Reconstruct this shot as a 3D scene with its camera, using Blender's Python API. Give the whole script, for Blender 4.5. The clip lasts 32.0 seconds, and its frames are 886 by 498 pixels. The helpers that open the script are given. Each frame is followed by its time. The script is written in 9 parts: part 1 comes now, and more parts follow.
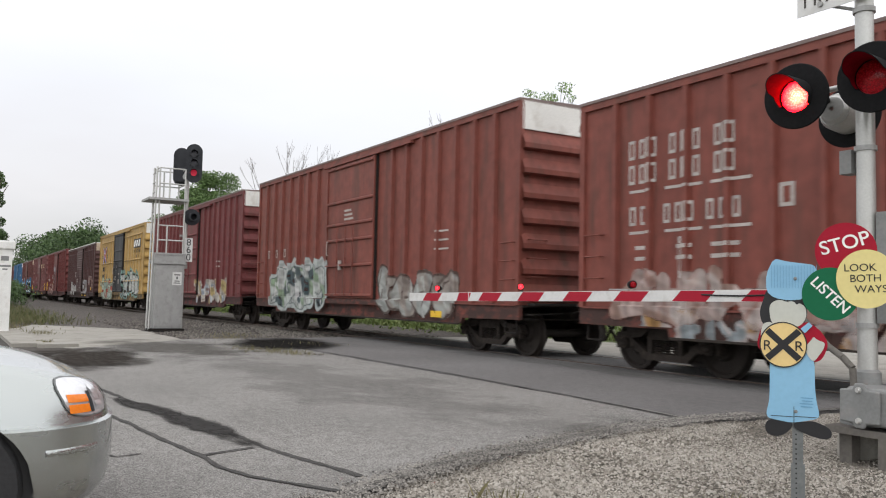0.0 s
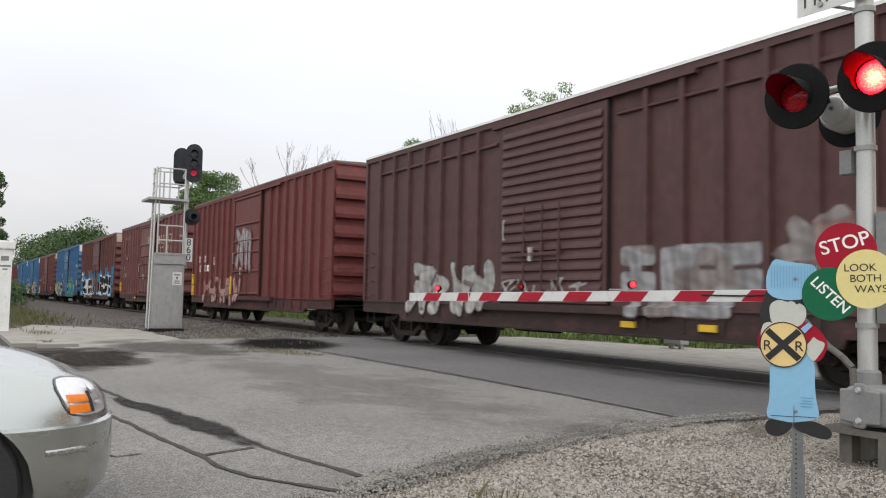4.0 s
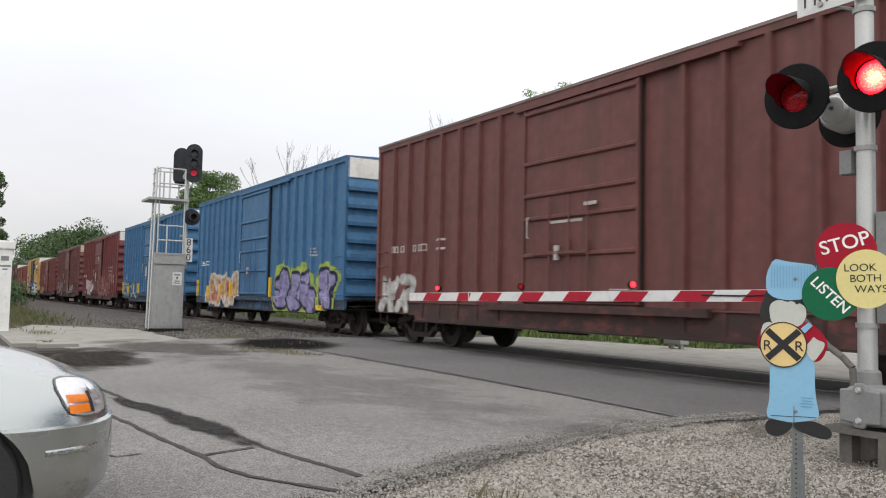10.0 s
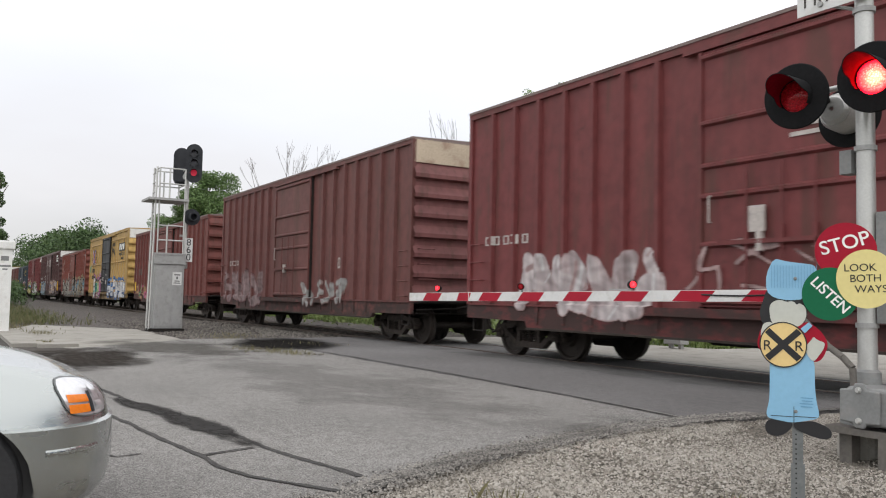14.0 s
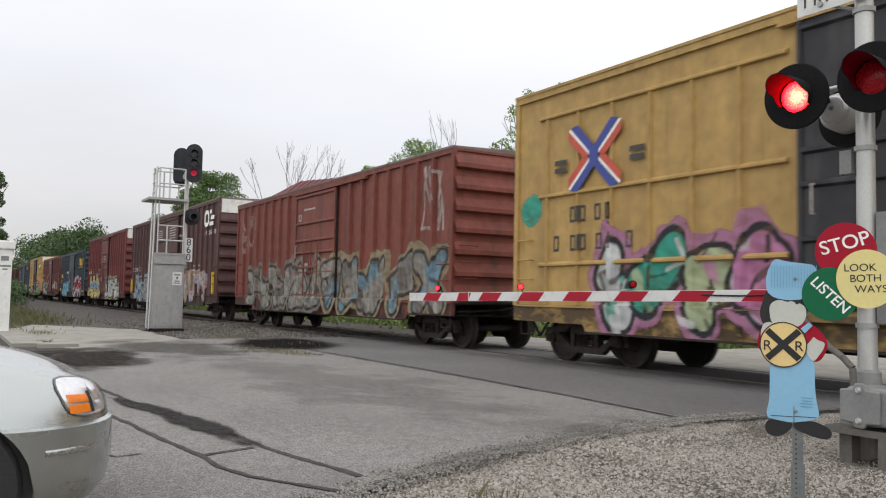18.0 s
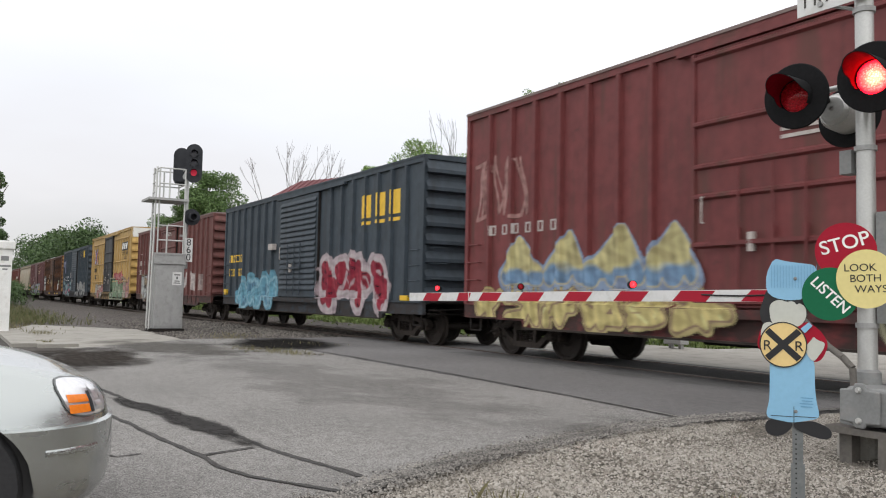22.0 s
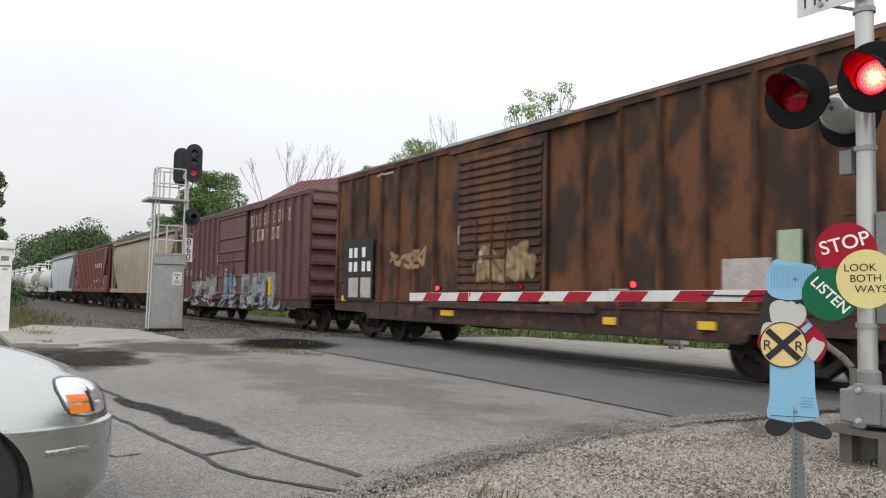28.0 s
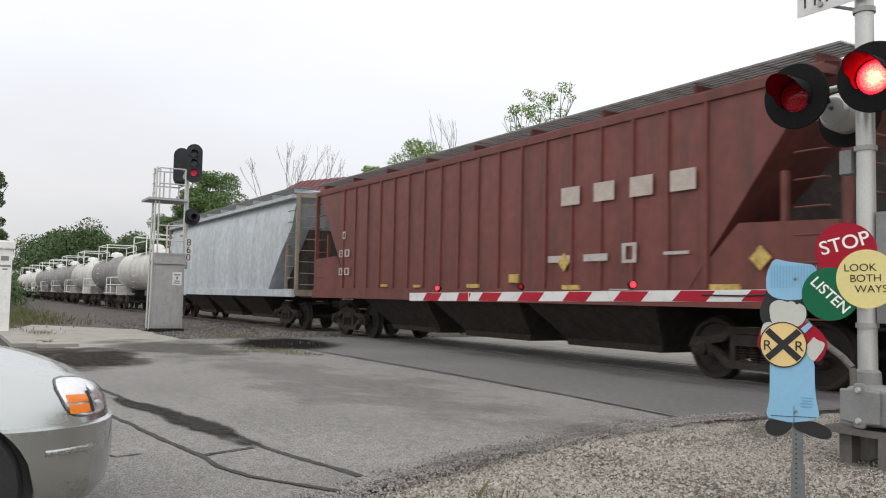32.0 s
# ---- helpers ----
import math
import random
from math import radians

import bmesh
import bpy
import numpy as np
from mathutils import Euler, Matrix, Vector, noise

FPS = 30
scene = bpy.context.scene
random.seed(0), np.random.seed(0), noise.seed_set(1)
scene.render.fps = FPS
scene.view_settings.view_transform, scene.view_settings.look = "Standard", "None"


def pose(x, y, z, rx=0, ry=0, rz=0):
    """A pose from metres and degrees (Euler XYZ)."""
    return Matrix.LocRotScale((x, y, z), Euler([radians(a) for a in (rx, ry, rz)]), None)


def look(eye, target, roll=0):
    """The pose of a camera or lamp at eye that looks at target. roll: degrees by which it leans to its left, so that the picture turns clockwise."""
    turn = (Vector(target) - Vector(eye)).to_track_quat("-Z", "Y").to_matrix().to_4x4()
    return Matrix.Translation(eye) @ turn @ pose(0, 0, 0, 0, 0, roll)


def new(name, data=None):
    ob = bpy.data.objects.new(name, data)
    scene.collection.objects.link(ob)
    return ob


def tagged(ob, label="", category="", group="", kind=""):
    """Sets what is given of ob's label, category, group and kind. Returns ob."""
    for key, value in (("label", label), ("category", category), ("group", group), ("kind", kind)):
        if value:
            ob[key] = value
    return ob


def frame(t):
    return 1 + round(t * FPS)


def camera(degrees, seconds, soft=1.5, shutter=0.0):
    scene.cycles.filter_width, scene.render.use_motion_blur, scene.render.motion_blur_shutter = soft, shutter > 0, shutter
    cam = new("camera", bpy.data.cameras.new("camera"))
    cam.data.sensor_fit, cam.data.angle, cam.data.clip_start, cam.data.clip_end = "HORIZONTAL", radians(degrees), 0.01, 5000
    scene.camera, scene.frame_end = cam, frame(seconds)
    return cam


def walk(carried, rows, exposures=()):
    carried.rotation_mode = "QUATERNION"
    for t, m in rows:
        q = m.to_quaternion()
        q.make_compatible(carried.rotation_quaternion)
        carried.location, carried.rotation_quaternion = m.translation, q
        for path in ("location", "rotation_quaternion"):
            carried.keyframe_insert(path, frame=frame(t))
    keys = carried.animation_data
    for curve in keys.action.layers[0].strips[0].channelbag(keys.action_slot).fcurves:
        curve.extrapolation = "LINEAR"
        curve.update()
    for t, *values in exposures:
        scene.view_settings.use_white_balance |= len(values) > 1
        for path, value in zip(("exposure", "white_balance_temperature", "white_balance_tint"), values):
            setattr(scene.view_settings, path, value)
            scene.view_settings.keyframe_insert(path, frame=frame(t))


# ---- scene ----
# The place: x runs along the track in the train's direction, y across it, away from the camera; z = 0 is the top of the rail.
import functools

cam = camera(56.63, 32.0, soft=1.1, shutter=0.14)
EYE = (0.0, 0.0, 1.125)
HEAD, TILT = radians(31.02), radians(3.42)
AIM = (EYE[0] - 10 * math.cos(HEAD) * math.cos(TILT), EYE[1] + 10 * math.sin(HEAD) * math.cos(TILT), EYE[2] + 10 * math.sin(TILT))
CAM_POSE = look(EYE, AIM, 1.17)
walk(cam, [(0.0, CAM_POSE), (32.0, CAM_POSE)], exposures=[(0.0, 0.0), (1.8, 0.0), (3.0, -0.1), (4.5, 0.0), (16.0, 0.0), (17.2, -0.05), (18.2, -0.13), (19.5, 0.0), (24.0, 0.0), (25.5, -0.09), (27.0, 0.0), (29.5, 0.0), (30.8, -0.16), (32.0, -0.06)])

# ---- world, sun ----
world = bpy.data.worlds.new("overcast_sky")
scene.world = world
world.use_nodes = True
wt = world.node_tree
wt.nodes.clear()
w_out = wt.nodes.new("ShaderNodeOutputWorld")
w_bg = wt.nodes.new("ShaderNodeBackground")
w_sky = wt.nodes.new("ShaderNodeTexSky")
w_sky.sky_type = "NISHITA"
w_sky.sun_disc = False
w_sky.sun_elevation, w_sky.sun_rotation = radians(52), radians(200)
w_co = wt.nodes.new("ShaderNodeTexCoord")
w_sep = wt.nodes.new("ShaderNodeSeparateXYZ")
wt.links.new(w_co.outputs["Generated"], w_sep.inputs[0])
w_ramp = wt.nodes.new("ShaderNodeValToRGB")
for pos, col in ((0.0, (0.55, 0.55, 0.57)), (0.10, (0.80, 0.775, 0.785)), (0.20, (0.90, 0.905, 0.935)), (0.32, (1.03, 1.02, 1.03)), (0.62, (1.2, 1.19, 1.2))):
    el = w_ramp.color_ramp.elements[0] if pos == 0.0 else w_ramp.color_ramp.elements.new(pos)
    el.position, el.color = pos, (*col, 1)
w_last = w_ramp.color_ramp.elements[len(w_ramp.color_ramp.elements) - 1]
w_last.position, w_last.color = 1.0, (1.42, 1.41, 1.40, 1)
w_map = wt.nodes.new("ShaderNodeMapping")
w_map.inputs["Scale"].default_value = (1.2, 1.2, 4.0)
wt.links.new(w_co.outputs["Generated"], w_map.inputs[0])
w_noise = wt.nodes.new("ShaderNodeTexNoise")
w_noise.inputs["Scale"].default_value = 2.2
w_noise.inputs["Detail"].default_value = 4
wt.links.new(w_map.outputs[0], w_noise.inputs[0])
w_add = wt.nodes.new("ShaderNodeMath")
w_add.operation = "MULTIPLY_ADD"
w_add.inputs[1].default_value, w_add.inputs[2].default_value = 0.16, -0.08
wt.links.new(w_noise.outputs[0], w_add.inputs[0])
w_sum = wt.nodes.new("ShaderNodeMath")
wt.links.new(w_sep.outputs[2], w_sum.inputs[0])
wt.links.new(w_add.outputs[0], w_sum.inputs[1])
# the cloud is thinner and brighter towards the crossing's far side
w_east = wt.nodes.new("ShaderNodeMath")
w_east.operation = "MULTIPLY_ADD"
w_east.inputs[1].default_value, w_east.inputs[2].default_value = 0.34, 0.30
wt.links.new(w_sep.outputs[0], w_east.inputs[0])
w_sum2 = wt.nodes.new("ShaderNodeMath")
wt.links.new(w_sum.outputs[0], w_sum2.inputs[0])
wt.links.new(w_east.outputs[0], w_sum2.inputs[1])
wt.links.new(w_sum2.outputs[0], w_ramp.inputs[0])
w_mix = wt.nodes.new("ShaderNodeMix")
w_mix.data_type = "RGBA"
w_mix.blend_type = "ADD"
w_mix.inputs[0].default_value = 0.02
wt.links.new(w_ramp.outputs[0], w_mix.inputs[6])
wt.links.new(w_sky.outputs[0], w_mix.inputs[7])
wt.links.new(w_mix.outputs[2], w_bg.inputs[0])
w_bg.inputs[1].default_value = 1.0
wt.links.new(w_bg.outputs[0], w_out.inputs[0])

sun_data = bpy.data.lights.new("sun", "SUN")
sun_data.energy, sun_data.angle, sun_data.color = 0.6, radians(40), (1.0, 0.97, 0.93)
sun = new("sun", sun_data)
sun.matrix_world = look((34, -26, 44), (0, 0, 0))


# ---- materials ----
def mat(name, base, rough=0.7, vary=0.25, scale=1.5, fine=40.0, bump=0.15, metal=0.0, stain=None, stain_amount=0.0, stretch=(1, 1, 1), rand=0.0, spec=0.4, patch=(0.52, 0.68)):
    """Painted or mineral surface with broad and fine variation, bump and an optional stain colour."""
    m = bpy.data.materials.new(name)
    m.use_nodes = True
    nt = m.node_tree
    n, l = nt.nodes, nt.links
    b = n["Principled BSDF"]
    b.inputs["Roughness"].default_value = rough
    b.inputs["Metallic"].default_value = metal
    b.inputs["Specular IOR Level"].default_value = spec
    co = n.new("ShaderNodeTexCoord")
    mp = n.new("ShaderNodeMapping")
    mp.inputs["Scale"].default_value = stretch
    l.new(co.outputs["Object"], mp.inputs[0])
    n1 = n.new("ShaderNodeTexNoise")
    n1.inputs["Scale"].default_value, n1.inputs["Detail"].default_value = scale, 6
    n2 = n.new("ShaderNodeTexNoise")
    n2.inputs["Scale"].default_value, n2.inputs["Detail"].default_value = fine, 3
    l.new(mp.outputs[0], n1.inputs[0])
    l.new(co.outputs["Object"], n2.inputs[0])
    s = n.new("ShaderNodeMath")
    s.operation = "ADD"
    l.new(n1.outputs[0], s.inputs[0])
    l.new(n2.outputs[0], s.inputs[1])
    r = n.new("ShaderNodeMapRange")
    r.inputs[1].default_value, r.inputs[2].default_value = 0.65, 1.35
    r.inputs[3].default_value, r.inputs[4].default_value = 1 - vary, 1 + vary
    l.new(s.outputs[0], r.inputs[0])
    c = n.new("ShaderNodeMix")
    c.data_type, c.blend_type = "RGBA", "MULTIPLY"
    c.inputs[0].default_value = 1.0
    c.inputs[6].default_value = (*base, 1)
    l.new(r.outputs[0], c.inputs[7])
    last = c.outputs[2]
    if rand:
        oi = n.new("ShaderNodeObjectInfo")
        rr = n.new("ShaderNodeMapRange")
        rr.inputs[3].default_value, rr.inputs[4].default_value = 1 - rand, 1 + rand
        l.new(oi.outputs["Random"], rr.inputs[0])
        c2 = n.new("ShaderNodeMix")
        c2.data_type, c2.blend_type = "RGBA", "MULTIPLY"
        c2.inputs[0].default_value = 1.0
        l.new(last, c2.inputs[6])
        l.new(rr.outputs[0], c2.inputs[7])
        last = c2.outputs[2]
    if stain:
        n3 = n.new("ShaderNodeTexNoise")
        n3.inputs["Scale"].default_value, n3.inputs["Detail"].default_value = scale * 2.3, 8
        l.new(mp.outputs[0], n3.inputs[0])
        sr = n.new("ShaderNodeMapRange")
        sr.inputs[1].default_value, sr.inputs[2].default_value = patch
        sr.inputs[3].default_value, sr.inputs[4].default_value = 0, stain_amount
        l.new(n3.outputs[0], sr.inputs[0])
        c3 = n.new("ShaderNodeMix")
        c3.data_type = "RGBA"
        l.new(sr.outputs[0], c3.inputs[0])
        l.new(last, c3.inputs[6])
        c3.inputs[7].default_value = (*stain, 1)
        last = c3.outputs[2]
    l.new(last, b.inputs["Base Color"])
    if bump:
        bp = n.new("ShaderNodeBump")
        bp.inputs["Strength"].default_value, bp.inputs["Distance"].default_value = bump, 0.02
        l.new(n2.outputs[0], bp.inputs["Height"])
        l.new(bp.outputs[0], b.inputs["Normal"])
    return m


def aggregate(name, base, grain, contrast, bump):
    """Asphalt or gravel: stone chips of differing tone, broad patches, fine hairline wear."""
    m = bpy.data.materials.new(name)
    m.use_nodes = True
    n, l = m.node_tree.nodes, m.node_tree.links
    b = n["Principled BSDF"]
    b.inputs["Roughness"].default_value = 0.93
    b.inputs["Specular IOR Level"].default_value = 0.25
    co = n.new("ShaderNodeTexCoord")
    v = n.new("ShaderNodeTexVoronoi")
    v.inputs["Scale"].default_value = grain
    l.new(co.outputs["Object"], v.inputs[0])
    sep = n.new("ShaderNodeSeparateColor")
    l.new(v.outputs["Color"], sep.inputs[0])
    chips = n.new("ShaderNodeMapRange")
    chips.inputs[3].default_value, chips.inputs[4].default_value = 1 - contrast, 1 + contrast
    l.new(sep.outputs[0], chips.inputs[0])
    broad = n.new("ShaderNodeTexNoise")
    broad.inputs["Scale"].default_value, broad.inputs["Detail"].default_value = 0.55, 7
    l.new(co.outputs["Object"], broad.inputs[0])
    tone = n.new("ShaderNodeMapRange")
    tone.inputs[1].default_value, tone.inputs[2].default_value = 0.3, 0.7
    tone.inputs[3].default_value, tone.inputs[4].default_value = 0.88, 1.10
    l.new(broad.outputs[0], tone.inputs[0])
    mid = n.new("ShaderNodeTexNoise")
    mid.inputs["Scale"].default_value, mid.inputs["Detail"].default_value = 9, 6
    l.new(co.outputs["Object"], mid.inputs[0])
    tone2 = n.new("ShaderNodeMapRange")
    tone2.inputs[1].default_value, tone2.inputs[2].default_value = 0.3, 0.7
    tone2.inputs[3].default_value, tone2.inputs[4].default_value = 0.88, 1.10
    l.new(mid.outputs[0], tone2.inputs[0])
    last = None
    for k, src in enumerate((chips, tone, tone2)):
        c = n.new("ShaderNodeMix")
        c.data_type, c.blend_type = "RGBA", "MULTIPLY"
        c.inputs[0].default_value = 1.0
        if last is None:
            c.inputs[6].default_value = (*base, 1)
        else:
            l.new(last, c.inputs[6])
        l.new(src.outputs[0], c.inputs[7])
        last = c.outputs[2]
    l.new(last, b.inputs["Base Color"])
    bp = n.new("ShaderNodeBump")
    bp.inputs["Strength"].default_value, bp.inputs["Distance"].default_value = bump, 0.015
    l.new(v.outputs["Distance"], bp.inputs["Height"])
    l.new(bp.outputs[0], b.inputs["Normal"])
    return m


def glow(name, colour, strength):
    m = bpy.data.materials.new(name)
    m.use_nodes = True
    b = m.node_tree.nodes["Principled BSDF"]
    b.inputs["Base Color"].default_value = (*colour, 1)
    b.inputs["Emission Color"].default_value = (*colour, 1)
    b.inputs["Emission Strength"].default_value = strength
    return m


def attribute_paint(name, rough=0.55, spec=0.4):
    """Spray paint whose colour and cover lie on the mesh's points."""
    m = bpy.data.materials.new(name)
    m.use_nodes = True
    n, l = m.node_tree.nodes, m.node_tree.links
    b = n["Principled BSDF"]
    b.inputs["Roughness"].default_value = rough
    b.inputs["Specular IOR Level"].default_value = spec
    a = n.new("ShaderNodeVertexColor")
    a.layer_name = "paint"
    nz = n.new("ShaderNodeTexNoise")
    nz.inputs["Scale"].default_value, nz.inputs["Detail"].default_value = 6, 6
    r = n.new("ShaderNodeMapRange")
    r.inputs[3].default_value, r.inputs[4].default_value = 0.65, 1.15
    l.new(nz.outputs[0], r.inputs[0])
    c = n.new("ShaderNodeMix")
    c.data_type, c.blend_type = "RGBA", "MULTIPLY"
    c.inputs[0].default_value = 1.0
    l.new(a.outputs[0], c.inputs[6])
    l.new(r.outputs[0], c.inputs[7])
    l.new(c.outputs[2], b.inputs["Base Color"])
    t = n.new("ShaderNodeBsdfTransparent")
    x = n.new("ShaderNodeMixShader")
    l.new(a.outputs[1], x.inputs[0])
    l.new(t.outputs[0], x.inputs[1])
    l.new(b.outputs[0], x.inputs[2])
    l.new(x.outputs[0], n["Material Output"].inputs[0])
    return m


M_SPRAY = attribute_paint("spray_paint", 0.7, 0.25)
M_SOIL = attribute_paint("soil_and_tar_stain", 1.0, 0.03)
M_ASPHALT = aggregate("old_asphalt", (0.236, 0.227, 0.217), 135, 0.55, 0.5)
M_APRON = aggregate("newer_asphalt", (0.155, 0.150, 0.149), 120, 0.25, 0.3)
M_TAR = aggregate("tar_filler", (0.066, 0.063, 0.061), 130, 0.5, 0.4)
M_GRAVEL = aggregate("limestone_gravel_bed", (0.175, 0.158, 0.135), 55, 0.75, 0.9)
M_BALLAST = aggregate("ballast_bed", (0.095, 0.084, 0.077), 24, 0.7, 0.9)
M_DIRT = mat("dark_dirt", (0.055, 0.048, 0.042), 0.95, 0.4, 2.0, 30, 0.6, stain=(0.095, 0.086, 0.075), stain_amount=0.7)
M_EDGE = aggregate("crumbled_asphalt", (0.150, 0.142, 0.132), 60, 0.8, 0.9)
M_GRASSG = mat("grass_ground", (0.075, 0.095, 0.035), 0.95, 0.5, 0.4, 12, 0.8, stain=(0.16, 0.14, 0.08), stain_amount=0.6)
M_CONCRETE = mat("pale_concrete", (0.30, 0.285, 0.255), 0.9, 0.18, 1.2, 40, 0.3, stain=(0.20, 0.185, 0.165), stain_amount=0.7)
M_RAIL = mat("rail_steel", (0.16, 0.12, 0.10), 0.45, 0.3, 4, 60, 0.1, metal=0.7)
M_TIE = mat("creosoted_timber", (0.07, 0.055, 0.045), 0.9, 0.3, 4, 40, 0.4)
M_GALV = mat("galvanised_steel", (0.36, 0.36, 0.355), 0.55, 0.14, 3, 50, 0.08, metal=0.25, stain=(0.27, 0.265, 0.255), stain_amount=0.5)
M_ALU = mat("brushed_aluminium", (0.52, 0.52, 0.505), 0.42, 0.1, 3, 60, 0.05, metal=0.45, stain=(0.47, 0.47, 0.45), stain_amount=0.4)
M_STAND = mat("weathered_stand", (0.13, 0.12, 0.108), 0.8, 0.25, 4, 30, 0.3, stain=(0.13, 0.115, 0.10), stain_amount=0.7)
M_GREYBOX = mat("grey_casting", (0.215, 0.22, 0.218), 0.55, 0.15, 4, 40, 0.12, stain=(0.26, 0.25, 0.24), stain_amount=0.5)
M_HEADGREY = mat("weathered_dark_grey", (0.036, 0.038, 0.044), 0.8, 0.2, 4, 40, 0.05, spec=0.3)
M_SIGBLACK = mat("matt_black_signal_paint", (0.011, 0.011, 0.012), 0.85, 0.25, 4, 40, 0.05, spec=0.15)
M_BLACK = mat("flat_black_paint", (0.014, 0.014, 0.015), 0.6, 0.25, 4, 40, 0.05)
M_DARKSTEEL = mat("grimy_steel", (0.020, 0.017, 0.0155), 0.85, 0.4, 2.5, 30, 0.25, stain=(0.042, 0.030, 0.024), stain_amount=0.6, spec=0.25)
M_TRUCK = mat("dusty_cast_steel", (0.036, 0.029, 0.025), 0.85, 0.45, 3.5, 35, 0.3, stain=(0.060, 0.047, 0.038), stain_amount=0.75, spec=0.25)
M_WHEEL = mat("wheel_steel", (0.035, 0.028, 0.024), 0.7, 0.3, 5, 40, 0.15, metal=0.2)
M_WHITE = mat("white_paint", (0.78, 0.78, 0.76), 0.55, 0.1, 3, 40, 0.05, stain=(0.55, 0.53, 0.49), stain_amount=0.45)
M_BAND = mat("weathered_white_band", (0.72, 0.71, 0.68), 0.6, 0.12, 1.2, 30, 0.05, stain=(0.45, 0.41, 0.36), stain_amount=0.55)
M_CREAM = mat("worn_cream_band", (0.50, 0.41, 0.31), 0.7, 0.2, 1.0, 25, 0.08, stain=(0.24, 0.13, 0.09), stain_amount=0.7)
M_REDREF = mat("red_reflective_sheet", (0.36, 0.012, 0.03), 0.55, 0.08, 4, 60, 0.02, spec=0.2)
M_WHITEREF = mat("white_reflective_sheet", (0.66, 0.66, 0.65), 0.4, 0.06, 4, 60, 0.02, stain=(0.5, 0.49, 0.46), stain_amount=0.5)
M_YELLOW = mat("yellow_marker", (0.75, 0.47, 0.03), 0.5, 0.12, 4, 40, 0.05)
M_OLDYELLOW = mat("faded_yellow_marker", (0.50, 0.36, 0.10), 0.7, 0.35, 8, 50, 0.1, stain=(0.16, 0.07, 0.05), stain_amount=0.6)
M_FAINT = mat("faded_black_paint", (0.15, 0.115, 0.085), 0.8, 0.3, 8, 60, 0.08)
M_OLDWHITE = mat("greyed_white_paint", (0.44, 0.38, 0.34), 0.7, 0.25, 6, 50, 0.08)
M_WALK = mat("grey_grating", (0.20, 0.195, 0.19), 0.8, 0.3, 6, 60, 0.2)
M_LETTER = mat("faded_white_stencil", (0.43, 0.39, 0.365), 0.7, 0.25, 5, 30, 0.02)
M_LETTERY = mat("faded_cream_stencil", (0.55, 0.44, 0.30), 0.7, 0.25, 5, 30, 0.02)
M_LETTERG = mat("bright_yellow_stencil", (0.78, 0.50, 0.06), 0.6, 0.15, 5, 30, 0.02)
M_LETTERB = mat("black_stencil", (0.06, 0.055, 0.05), 0.7, 0.2, 5, 30, 0.02)
M_LETTERW = mat("clean_white_stencil", (0.82, 0.82, 0.80), 0.6, 0.08, 5, 30, 0.02)


